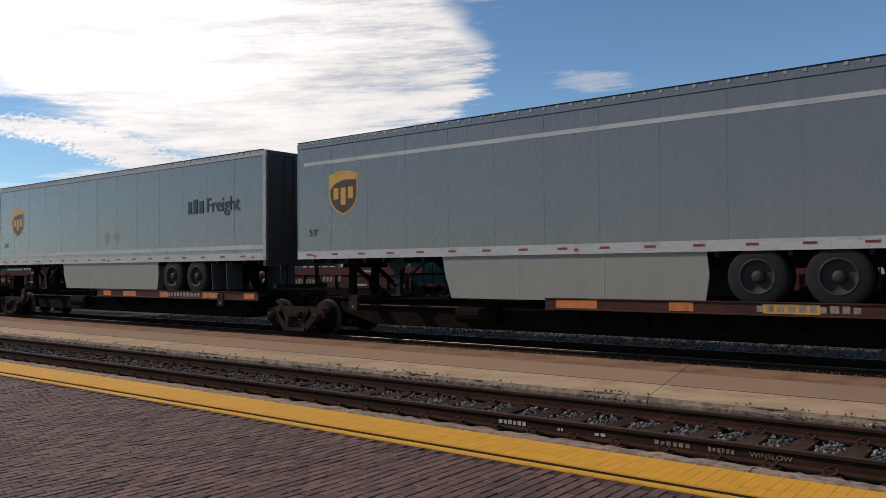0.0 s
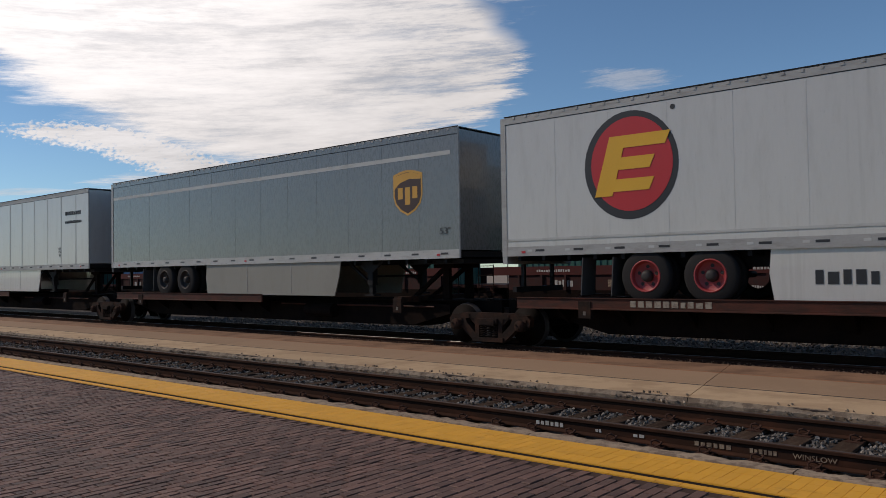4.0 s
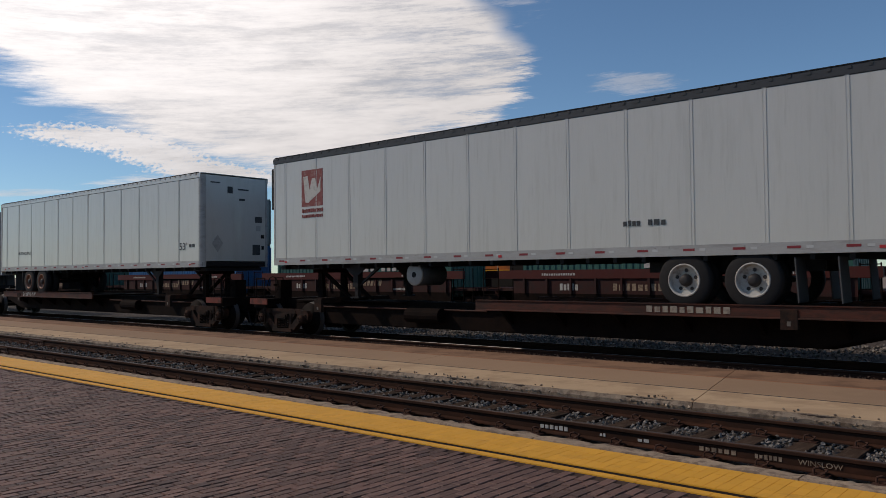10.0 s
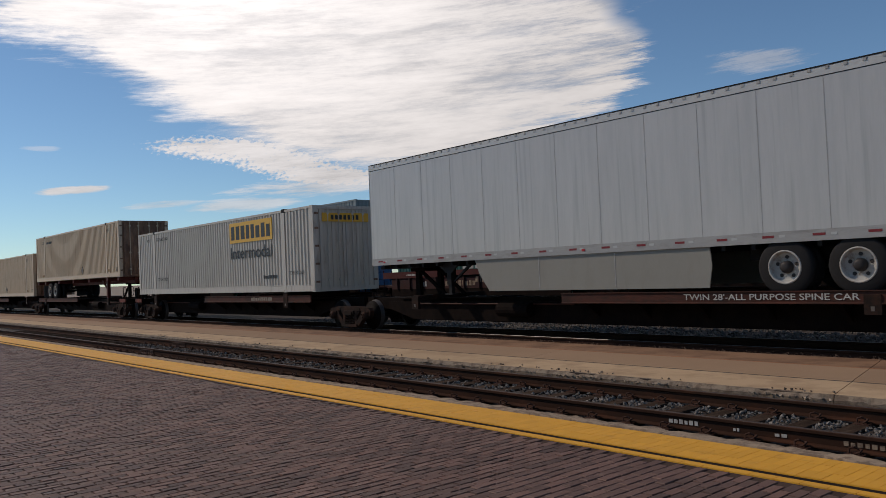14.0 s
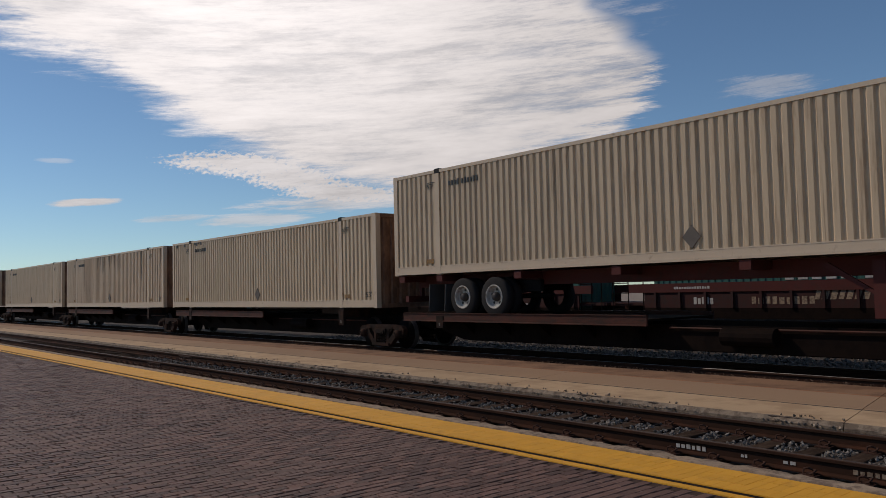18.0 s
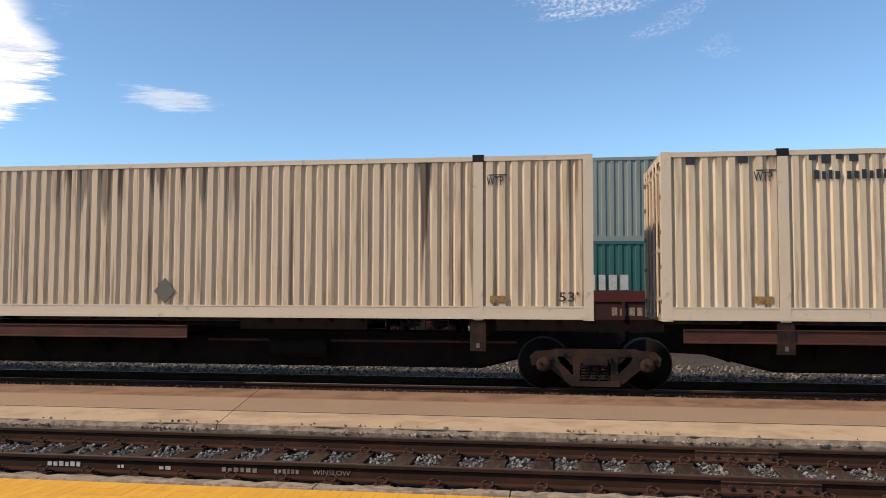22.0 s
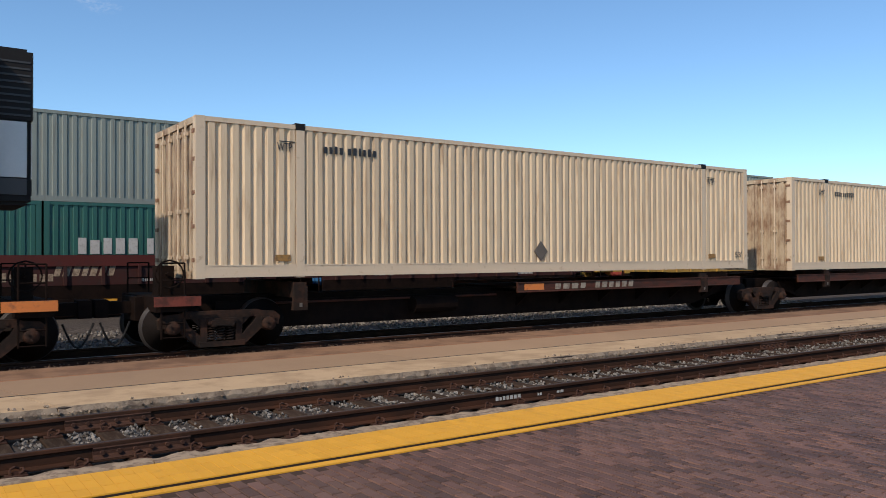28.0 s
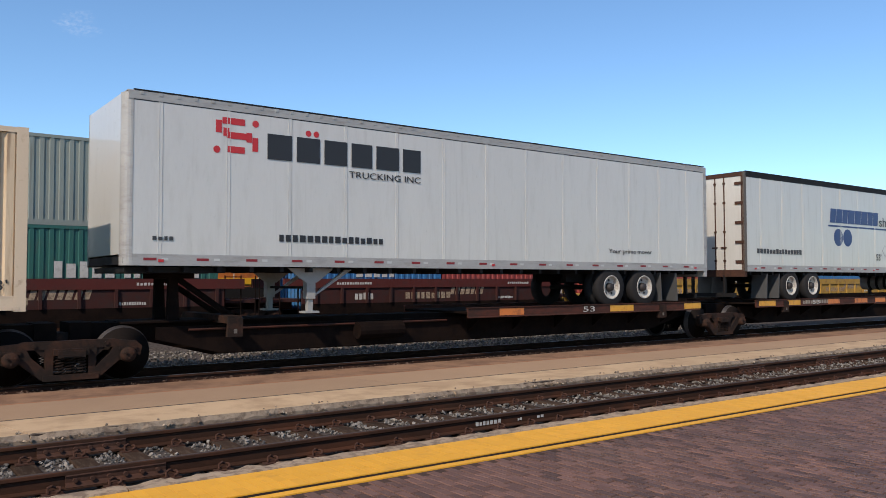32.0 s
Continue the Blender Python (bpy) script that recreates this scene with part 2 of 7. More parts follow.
RUST = (0.10, 0.045, 0.025)
M = {
    "grey_paint": mat("grey trailer paint", (0.150, 0.151, 0.145), 0.28, var=0.12, scale=0.5, col2=(0.10, 0.105, 0.11), amount=0.35, edge=(0.5, 0.75), stretch=(1, 1, 0.35), bump=0.04, coat=0.6, streak=(7.0, 0.3, 0.58, 0.74, 0.18, (0.24, 0.24, 0.23))),
    "white_paint": mat("white trailer paint", (0.51, 0.497, 0.465), 0.32, var=0.09, scale=0.4, col2=(0.36, 0.34, 0.30), amount=0.5, edge=(0.5, 0.8), stretch=(1.4, 1, 0.25), bump=0.03, coat=0.45, streak=(8.0, 0.3, 0.60, 0.74, 0.25, (0.32, 0.30, 0.27))),
    "cream_paint": mat("off-white trailer paint", (0.50, 0.485, 0.445), 0.34, coat=0.5, var=0.10, scale=0.4, col2=(0.36, 0.34, 0.29), amount=0.5, edge=(0.5, 0.78), stretch=(2.4, 1, 0.2), bump=0.03, streak=(13.0, 0.6, 0.62, 0.72, 0.22, (0.26, 0.23, 0.19))),
    "dirty_white": mat("streaked white trailer paint", (0.475, 0.466, 0.448), 0.36, coat=0.4, var=0.12, scale=0.6, col2=(0.38, 0.38, 0.37), amount=0.6, edge=(0.45, 0.72), stretch=(1.8, 1, 0.16), bump=0.03, streak=(9.0, 0.25, 0.55, 0.70, 0.4, (0.30, 0.30, 0.29))),
    "bare_alu": mat("ribbed aluminium sheet", (0.60, 0.585, 0.55), 0.42, 0.12, var=0.10, col2=(0.36, 0.34, 0.31), amount=0.45, edge=(0.5, 0.75), stretch=(0.6, 1, 1.5), bump=0.03),
    "alu_rail": mat("dull aluminium rail", (0.36, 0.35, 0.33), 0.5, 0.2, var=0.2, scale=2, bump=0.05, spec=0.3, col2=(0.17, 0.15, 0.13), amount=0.5, edge=(0.5, 0.7), stretch=(0.5, 1, 2)),
    "stripe": mat("white stripe", (0.44, 0.435, 0.41), 0.45, var=0.15, col2=(0.24, 0.23, 0.2), amount=0.4, stretch=(0.5, 1, 2)),
    "tan": mat("tan container paint", (0.57, 0.44, 0.295), 0.5, var=0.15, scale=0.5, col2=(0.29, 0.18, 0.10), amount=0.6, edge=(0.52, 0.68), stretch=(3.2, 1, 0.28), bump=0.06, spots=2.4, rnd=0.07, spec=0.3, streak=(16.0, 0.35, 0.60, 0.70, 0.5, (0.16, 0.09, 0.05))),
    "tan_m": mat("soot-streaked tan container paint", (0.53, 0.395, 0.265), 0.5, var=0.15, scale=0.5, col2=(0.29, 0.18, 0.10), amount=0.6, edge=(0.52, 0.68), stretch=(3.2, 1, 0.28), bump=0.06, spots=2.4, rnd=0.07, spec=0.3, streak=(16.0, 0.35, 0.56, 0.68, 0.7, (0.16, 0.09, 0.05)), drips=((6.0, 9.6, 4.16, 1.3, 0.7, (0.09, 0.06, 0.04)), (12.8, 13.5, 4.16, 2.2, 0.8, (0.05, 0.035, 0.025)))),
    "tan_l": mat("scuffed tan container paint", (0.57, 0.44, 0.295), 0.5, var=0.15, scale=0.5, col2=(0.29, 0.18, 0.10), amount=0.6, edge=(0.52, 0.68), stretch=(3.2, 1, 0.28), bump=0.06, spots=2.4, rnd=0.07, spec=0.3, streak=(16.0, 0.35, 0.60, 0.70, 0.5, (0.16, 0.09, 0.05)), drips=((0.3, 3.3, 4.16, 0.5, 0.95, (0.02, 0.018, 0.015)),)),
    "tan_clean": mat("tan container frame", (0.56, 0.44, 0.31), 0.5, var=0.10, col2=(0.24, 0.14, 0.08), amount=0.6, edge=(0.58, 0.7), spots=5, bump=0.06),
    "tan_end": mat("weathered tan end wall", (0.44, 0.34, 0.23), 0.55, var=0.16, col2=(0.17, 0.085, 0.045), amount=0.85, edge=(0.44, 0.62), spots=2.5, stretch=(1, 1, 0.5), bump=0.08),
    # rust-brown copy of tan_end; the shade on right-hand ends is in its colour
    "rust_shade": mat("rust-stained end wall with shade in its colour", (0.25, 0.135, 0.078), 0.6, var=0.2, col2=(0.10, 0.05, 0.03), amount=0.85, edge=(0.42, 0.6), spots=2.5, stretch=(1, 1, 0.5), bump=0.08),
    "groove": mat("dark groove", (0.020, 0.013, 0.010), 0.95, var=0.3, scale=8, spec=0.1),
    "jb_white": mat("white container paint", (0.50, 0.465, 0.405), 0.5, var=0.12, col2=(0.27, 0.20, 0.14), amount=0.6, edge=(0.54, 0.7), stretch=(2.4, 1, 0.25), bump=0.05, streak=(14.0, 0.3, 0.60, 0.68, 0.55, (0.13, 0.08, 0.05))),
    "teal": mat("teal container paint", (0.022, 0.100, 0.080), 0.5, var=0.18, col2=(0.08, 0.09, 0.07), amount=0.5, edge=(0.55, 0.72), stretch=(1.5, 1, 0.4)),
    "pale": mat("pale grey-green container paint", (0.205, 0.225, 0.195), 0.5, var=0.14, col2=(0.20, 0.17, 0.13), amount=0.5, edge=(0.54, 0.70), stretch=(1.5, 1, 0.4), streak=(9.0, 0.3, 0.6, 0.7, 0.5, (0.12, 0.09, 0.06))),
    "bluegrey": mat("blue-grey container paint", (0.20, 0.225, 0.225), 0.5, var=0.14, col2=(0.18, 0.16, 0.13), amount=0.4, edge=(0.56, 0.72), streak=(9.0, 0.3, 0.6, 0.7, 0.4, (0.12, 0.09, 0.06))),
    "cblue": mat("blue container paint", (0.025, 0.13, 0.30), 0.5, var=0.15, col2=(0.08, 0.09, 0.11), amount=0.4),
    "cred": mat("red container paint", (0.27, 0.045, 0.035), 0.5, var=0.18, col2=(0.13, 0.06, 0.05), amount=0.4),
    "well_chord": mat("red oxide top chord", (0.085, 0.020, 0.016), 0.65, var=0.25, scale=1.5, col2=(0.05, 0.022, 0.018), amount=0.6, edge=(0.5, 0.66), spec=0.2),
    "well_yellow": mat("faded yellow car paint", (0.40, 0.235, 0.05), 0.6, var=0.2, col2=(0.14, 0.08, 0.035), amount=0.6, edge=(0.5, 0.66), spec=0.2),
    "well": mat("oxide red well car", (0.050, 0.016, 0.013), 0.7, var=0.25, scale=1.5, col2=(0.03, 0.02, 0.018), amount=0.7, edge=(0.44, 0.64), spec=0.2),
    # grimy dark oxide, lowered further so the colour carries the under-car shade
    "spine": mat("dark oxide with under-car shade", (0.013, 0.0075, 0.0055), 0.85, var=0.35, scale=1.5, col2=(0.006, 0.004, 0.0035), amount=0.8, edge=(0.42, 0.6), spec=0.06),
    "deck": mat("rust brown deck beam", (0.075, 0.024, 0.015), 0.7, var=0.35, scale=2, col2=(0.035, 0.018, 0.013), amount=0.85, edge=(0.42, 0.58), stretch=(0.6, 1, 2), spec=0.2),
    "end_red": mat("faded red car end", (0.17, 0.042, 0.028), 0.65, var=0.3, scale=2, col2=(0.05, 0.022, 0.016), amount=0.8, edge=(0.46, 0.62), spots=3, spec=0.2),
    "orange_refl": mat("orange reflector", (0.55, 0.16, 0.03), 0.5, var=0.2, col2=(0.14, 0.05, 0.03), amount=0.7, edge=(0.5, 0.66), spots=6),
    "yellow_refl": mat("yellow reflector", (0.62, 0.30, 0.03), 0.5, var=0.15, col2=(0.2, 0.09, 0.03), amount=0.6, edge=(0.52, 0.68), spots=6),
    "truck": mat("grimy cast steel", (0.022, 0.015, 0.012), 0.85, 0.0, var=0.4, scale=5, fine=50, bump=0.3, col2=(0.070, 0.030, 0.018), amount=0.7, edge=(0.46, 0.66), spec=0.1),
    "wheel": mat("rail wheel steel", (0.012, 0.009, 0.008), 0.8, 0.0, var=0.3, scale=6, spec=0.08),
    "tread": mat("worn tread", (0.05, 0.043, 0.04), 0.5, 0.3, var=0.15),
    "black": mat("black paint", (0.012, 0.011, 0.011), 0.65, var=0.3, spec=0.2),
    "dark": mat("dark grey paint", (0.045, 0.047, 0.05), 0.5, var=0.25, col2=(0.02, 0.018, 0.016), amount=0.5, edge=(0.5, 0.7), spec=0.3),
    "skirt": mat("pale side skirt", (0.25, 0.237, 0.20), 0.55, var=0.12, col2=(0.20, 0.185, 0.15), amount=0.5, edge=(0.5, 0.75), stretch=(1, 1, 0.4)),
    "tyre": mat("tyre rubber", (0.018, 0.017, 0.017), 0.85, var=0.25, scale=6, bump=0.25, spec=0.2),
    "rim_white": mat("white steel rim", (0.42, 0.40, 0.36), 0.6, var=0.25, scale=8, col2=RUST, amount=0.6, edge=(0.5, 0.66), spots=9, spec=0.3),
    "rim_dark": mat("dark steel rim", (0.035, 0.03, 0.028), 0.6, 0.1, var=0.3, scale=8, spec=0.3),
    "rim_red": mat("red steel rim", (0.30, 0.03, 0.03), 0.5, var=0.25, scale=8),
    "rim_rust": mat("rusty rim", (0.22, 0.10, 0.06), 0.6, var=0.35, scale=8),
    "red_faded": mat("faded red paint", (0.20, 0.035, 0.03), 0.6, var=0.25, scale=5, col2=(0.32, 0.25, 0.20), amount=0.6, edge=(0.52, 0.68), spots=6),
    "worn_letter": mat("worn lettering", (0.26, 0.22, 0.17), 0.7, var=0.3, scale=6, col2=(0.11, 0.06, 0.04), amount=0.6, edge=(0.48, 0.6), spots=9),
    "red": mat("red paint", (0.45, 0.02, 0.022), 0.4, var=0.12),
    "red_tape": mat("red reflective tape", (0.20, 0.012, 0.015), 0.5, var=0.15),
    "white_tape": mat("white reflective tape", (0.46, 0.46, 0.44), 0.4, var=0.08),
    "gold": mat("gold sign film", (0.58, 0.30, 0.04), 0.4, var=0.12),
    "brown": mat("dark brown sign film", (0.055, 0.022, 0.012), 0.4, var=0.1),
    "ink": mat("black lettering", (0.018, 0.018, 0.02), 0.5, var=0.1),
    "navy": mat("navy lettering", (0.012, 0.032, 0.13), 0.4, var=0.1),
    "purple": mat("dark purple lettering", (0.022, 0.016, 0.060), 0.4, var=0.1),
    "orange": mat("red lettering", (0.55, 0.022, 0.022), 0.4, var=0.1),
    "yellow": mat("yellow lettering", (0.68, 0.37, 0.02), 0.4, var=0.1),
    "offwhite": mat("off-white lettering", (0.47, 0.45, 0.41), 0.6, var=0.25, col2=(0.25, 0.22, 0.18), amount=0.5, spots=9),
    "loco_orange": mat("orange locomotive paint", (0.48, 0.14, 0.025), 0.45, var=0.2, col2=(0.12, 0.06, 0.04), amount=0.6),
    "brickred": mat("platform brick", (0.099, 0.050, 0.036), 0.68, var=0.22, scale=0.35, fine=40, col2=(0.145, 0.088, 0.066), amount=0.5, edge=(0.45, 0.7), spots=0.6, island=0.42, rnd=0.25, bump=0.3, spec=0.45),
    "sand": mat("sandy brick joints", (0.066, 0.042, 0.033), 0.95, var=0.3, scale=3, fine=120, bump=0.4, spec=0.1),
    "yellow_brick": mat("yellow painted brick", (0.69, 0.335, 0.03), 0.6, var=0.12, scale=0.8, fine=40, col2=(0.36, 0.18, 0.04), amount=0.5, edge=(0.58, 0.72), spots=2.5, island=0.05, bump=0.2, spec=0.3),
    "kerb": mat("worn kerb concrete", (0.33, 0.245, 0.168), 0.9, var=0.35, scale=3, fine=60, col2=(0.15, 0.105, 0.075), amount=0.8, edge=(0.46, 0.58), spots=9, bump=0.8, spec=0.2),
    "slab": mat("buff concrete slab", (0.45, 0.315, 0.19), 0.85, var=0.16, scale=0.6, fine=70, col2=(0.31, 0.205, 0.12), amount=0.7, edge=(0.46, 0.62), spots=1.6, bump=0.3, rnd=0.05, spec=0.25, streak=(0.5, 6.0, 0.56, 0.68, 0.35, (0.22, 0.13, 0.075))),
    "slab_red": mat("rust-stained concrete slab", (0.245, 0.14, 0.082), 0.85, var=0.16, scale=0.6, fine=70, col2=(0.13, 0.070, 0.042), amount=0.75, edge=(0.44, 0.6), spots=1.4, bump=0.3, rnd=0.06, spec=0.25),
    "slab_mid": mat("greyed concrete slab", (0.30, 0.195, 0.12), 0.85, var=0.16, scale=0.6, fine=70, col2=(0.31, 0.205, 0.125), amount=0.6, edge=(0.52, 0.62), spots=1.1, bump=0.3, rnd=0.1, spec=0.25),
    "slab_edge": mat("crumbled concrete edge", (0.28, 0.215, 0.155), 0.9, var=0.35, scale=5, fine=50, col2=(0.11, 0.078, 0.056), amount=0.8, edge=(0.47, 0.58), spots=7, bump=0.9, island=0.45, spec=0.2),
    "rust_line": mat("orange-stained joint", (0.27, 0.115, 0.05), 0.9, var=0.3, scale=3, stretch=(0.3, 1, 1)),
    "grit": mat("brown grit", (0.12, 0.075, 0.052), 0.95, var=0.3, scale=9, island=0.45, spec=0.15),
    "holder": mat("grey-brown placard holder", (0.105, 0.085, 0.068), 0.6, var=0.3, scale=6),
    "label_old": mat("faded warning label", (0.27, 0.14, 0.035), 0.6, var=0.3, col2=(0.09, 0.05, 0.03), amount=0.7, spots=12),
    "grimy_door": mat("grimy grey rear door", (0.15, 0.14, 0.125), 0.6, var=0.25, col2=(0.04, 0.035, 0.03), amount=0.8, edge=(0.42, 0.62), stretch=(2, 2, 0.4)),
    "flap": mat("mud flap rubber", (0.055, 0.055, 0.055), 0.7, var=0.3),
    "tank_pale": mat("pale grey tank end", (0.30, 0.29, 0.27), 0.5, var=0.2, scale=4, col2=(0.2, 0.18, 0.15), amount=0.4),
    "joint": mat("joint filler", (0.035, 0.022, 0.016), 0.95, var=0.3, scale=6),
    "rail": mat("brown rail steel", (0.040, 0.020, 0.013), 0.85, 0.0, var=0.35, scale=2, fine=40, stretch=(0.4, 1, 1), col2=(0.085, 0.034, 0.019), amount=0.5, spec=0.06),
    "rusty": mat("rusty rail fittings", (0.066, 0.030, 0.019), 0.8, var=0.35, scale=8, fine=50, bump=0.3, col2=(0.034, 0.018, 0.013), amount=0.7, edge=(0.45, 0.6), spots=6, spec=0.2),
    "railhead": mat("worn rail head", (0.050, 0.032, 0.025), 0.6, 0.1, var=0.15, scale=2, stretch=(0.2, 1, 1), bump=0.05, spec=0.3),
    "shiny_head": mat("polished rail head", (0.17, 0.16, 0.15), 0.4, 0.8, var=0.08, stretch=(0.2, 1, 1), bump=0.03),
    "sleeper": mat("weathered sleeper", (0.046, 0.029, 0.020), 0.92, var=0.45, scale=4, fine=30, stretch=(3, 0.6, 1), bump=0.7, rnd=0.25, spec=0.06, col2=(0.10, 0.075, 0.055), amount=0.5, edge=(0.52, 0.66), spots=7),
    "stone": mat("grey ballast stone", (0.165, 0.147, 0.128), 0.9, var=0.25, scale=8, fine=60, island=0.5, bump=0.3, spec=0.2),
    "ballast": mat("ballast bed", (0.085, 0.070, 0.060), 0.95, var=0.45, scale=9, fine=40, bump=1.0, col2=(0.03, 0.022, 0.018), amount=0.8, edge=(0.42, 0.58), spots=14, spec=0.2),
    "dirt": mat("brown trackside grit", (0.10, 0.063, 0.044), 0.95, var=0.3, scale=2, fine=50, bump=0.7, col2=(0.085, 0.055, 0.042), amount=0.8, edge=(0.45, 0.62), spots=5),
    "earth": mat("dry ground", (0.22, 0.165, 0.12), 0.95, var=0.25, scale=0.1, fine=4, bump=0.3),
    "tank": mat("grey tank car paint", (0.24, 0.25, 0.26), 0.45, var=0.15, col2=(0.1, 0.09, 0.08), amount=0.5),
    "reefer_white": mat("refrigeration unit cover", (0.55, 0.55, 0.53), 0.4, var=0.12),
}


# ---- shapes ----
def slab_box(bm, x0, x1, y0, y1, z0, z1, mi=0):
    """A box between two corners."""
    x0, x1, y0, y1, z0, z1 = min(x0, x1), max(x0, x1), min(y0, y1), max(y0, y1), min(z0, z1), max(z0, z1)
    v = [bm.verts.new(p) for p in ((x0, y0, z0), (x1, y0, z0), (x1, y1, z0), (x0, y1, z0), (x0, y0, z1), (x1, y0, z1), (x1, y1, z1), (x0, y1, z1))]
    for q in ((3, 2, 1, 0), (4, 5, 6, 7), (0, 1, 5, 4), (1, 2, 6, 5), (2, 3, 7, 6), (3, 0, 4, 7)):
        bm.faces.new([v[i] for i in q]).material_index = mi


def prism(bm, outline, a, b, axis='y', mi=0):
    """A closed outline drawn out along an axis. For y the outline is (x, z), for x it is (y, z), for z it is (x, y)."""
    put = {'y': lambda p, q: (p[0], q, p[1]), 'x': lambda p, q: (q, p[0], p[1]), 'z': lambda p, q: (p[0], p[1], q)}[axis]
    lo = [bm.verts.new(put(p, a)) for p in outline]
    hi = [bm.verts.new(put(p, b)) for p in outline]
    n = len(outline)
    fs = [bm.faces.new(lo), bm.faces.new(hi[::-1])]
    for i in range(n):
        fs.append(bm.faces.new((lo[i], hi[i], hi[(i + 1) % n], lo[(i + 1) % n])))
    for f in fs:
        f.material_index = mi
    bmesh.ops.recalc_face_normals(bm, faces=fs)


def turned(bm, profile, cx, cz, seg=24, mi=0, caps=True):
    """A shape of revolution about an axis along y. profile: (radius, y)."""
    rings = []
    for r, y in profile:
        rings.append([bm.verts.new((cx + r * math.cos(2 * math.pi * i / seg), y, cz + r * math.sin(2 * math.pi * i / seg))) for i in range(seg)])
    fs = []
    for a, b in zip(rings, rings[1:]):
        for i in range(seg):
            fs.append(bm.faces.new((a[i], a[(i + 1) % seg], b[(i + 1) % seg], b[i])))
    for ring in (rings[0], rings[-1]) if caps else ():
        fs.append(bm.faces.new(ring))
    for f in fs:
        f.material_index, f.smooth = mi, True
    bmesh.ops.recalc_face_normals(bm, faces=fs)


def rod(bm, a, b, r, seg=8, mi=0):
    """A round bar between two points."""
    a, b = Vector(a), Vector(b)
    q = (b - a).to_track_quat('Z', 'Y')
    ring = [q @ Vector((r * math.cos(2 * math.pi * i / seg), r * math.sin(2 * math.pi * i / seg), 0)) for i in range(seg)]
    lo, hi = [bm.verts.new(a + p) for p in ring], [bm.verts.new(b + p) for p in ring]
    fs = [bm.faces.new((lo[i], lo[(i + 1) % seg], hi[(i + 1) % seg], hi[i])) for i in range(seg)]
    fs += [bm.faces.new(lo[::-1]), bm.faces.new(hi)]
    for f in fs:
        f.material_index = mi


def mesh_of(bm, name, *mats):
    me = bpy.data.meshes.new(name)
    bm.to_mesh(me)
    bm.free()
    for k in mats:
        me.materials.append(M[k] if isinstance(k, str) else k)
    return me


def part(name, bm, material, parent, label=""):
    mats = material if isinstance(material, (list, tuple)) else [material]
    ob = new(name, mesh_of(bm, name, *mats))
    ob.parent = parent
    if label:
        tagged(ob, label)
    return ob


def shared(name, me, parent, m=None):
    ob = new(name, me)
    ob.parent = parent
    if m is not None:
        ob.matrix_basis = m
    return ob


def boxes(*bb):
    bm = bmesh.new()
    for b in bb:
        slab_box(bm, *b)
    return bm


def structure(name, bm, material, label=""):
    mats = material if isinstance(material, (list, tuple)) else [material]
    ob = new(name, mesh_of(bm, name, *mats))
    return tagged(ob, label, kind="structure")


def thing(name, label, category, group=""):
    return tagged(new(name), label, category, group)


_font_cache = {}


def words(text, height, width=None, slant=0.0):
    """A flat mesh of lettering in x and z, its lower left corner at the origin, facing -y."""
    key = (text, height, width, slant)
    if key in _font_cache:
        return _font_cache[key]
    cu = bpy.data.curves.new("lettering", 'FONT')
    cu.body, cu.size, cu.shear, cu.resolution_u, cu.extrude, cu.offset = text, 1.0, slant, 3, 0.001, 0.005
    ob = bpy.data.objects.new("lettering", cu)
    scene.collection.objects.link(ob)
    dg = bpy.context.evaluated_depsgraph_get()
    dg.update()
    me = bpy.data.meshes.new_from_object(ob.evaluated_get(dg))
    bpy.data.objects.remove(ob)
    co = np.zeros(len(me.vertices) * 3)
    me.vertices.foreach_get("co", co)
    co = co.reshape(-1, 3)
    lo, hi = co.min(0), co.max(0)
    kz = height / (hi[1] - lo[1])
    kx = width / (hi[0] - lo[0]) if width else kz
    out = np.stack([(co[:, 0] - lo[0]) * kx, -co[:, 2], (co[:, 1] - lo[1]) * kz], 1)
    me.vertices.foreach_set("co", out.ravel())
    me.update()
    _font_cache[key] = me
    return me


def lettering(text, x, z, height, material, parent, width=None, y=-1.315, slant=0.0, name="lettering"):
    me = words(text, height, width, slant).copy()
    me.materials.clear()
    me.materials.append(M[material])
    ob = new(name, me)
    ob.parent, ob.location = parent, (x, y, z)
    return ob


def bar_row(x, z, w, h, n, y=-1.304, gap=0.42, slant=0.0, seed=1, t=0.004):
    """A row of plain upright blocks in place of a word that is not spelt."""
    bm = bmesh.new()
    rng = random.Random(seed)
    ws = [rng.uniform(0.75, 1.1) for _ in range(n)]
    k = w / (sum(ws) + gap * (n - 1))
    cx = x
    for v in ws:
        a, b = cx, cx + v * k
        hh = h * rng.choice((1.0, 1.0, 0.86))
        sh = slant * hh
        prism(bm, [(a, z), (b, z), (b + sh, z + hh), (a + sh, z + hh)], y, y + t)
        cx = b + gap * k
    return bm


def bars(name, key, parent, x, z, w, h, n, y=-1.314, gap=0.42, slant=0.0, seed=1, t=0.014):
    """Plain bars for writing that is not spelt, each a piece of its own."""
    rng = random.Random(seed)
    ws = [rng.uniform(0.75, 1.1) for _ in range(n)]
    k = w / (sum(ws) + gap * (n - 1))
    cx = x
    for v in ws:
        a, b = cx, cx + v * k
        hh = h * rng.choice((1.0, 1.0, 0.86))
        sh = slant * hh
        bm = bmesh.new()
        prism(bm, [(a, z), (b, z), (b + sh, z + hh), (a + sh, z + hh)], y, y + t)
        part(name, bm, key, parent)
        cx = b + gap * k


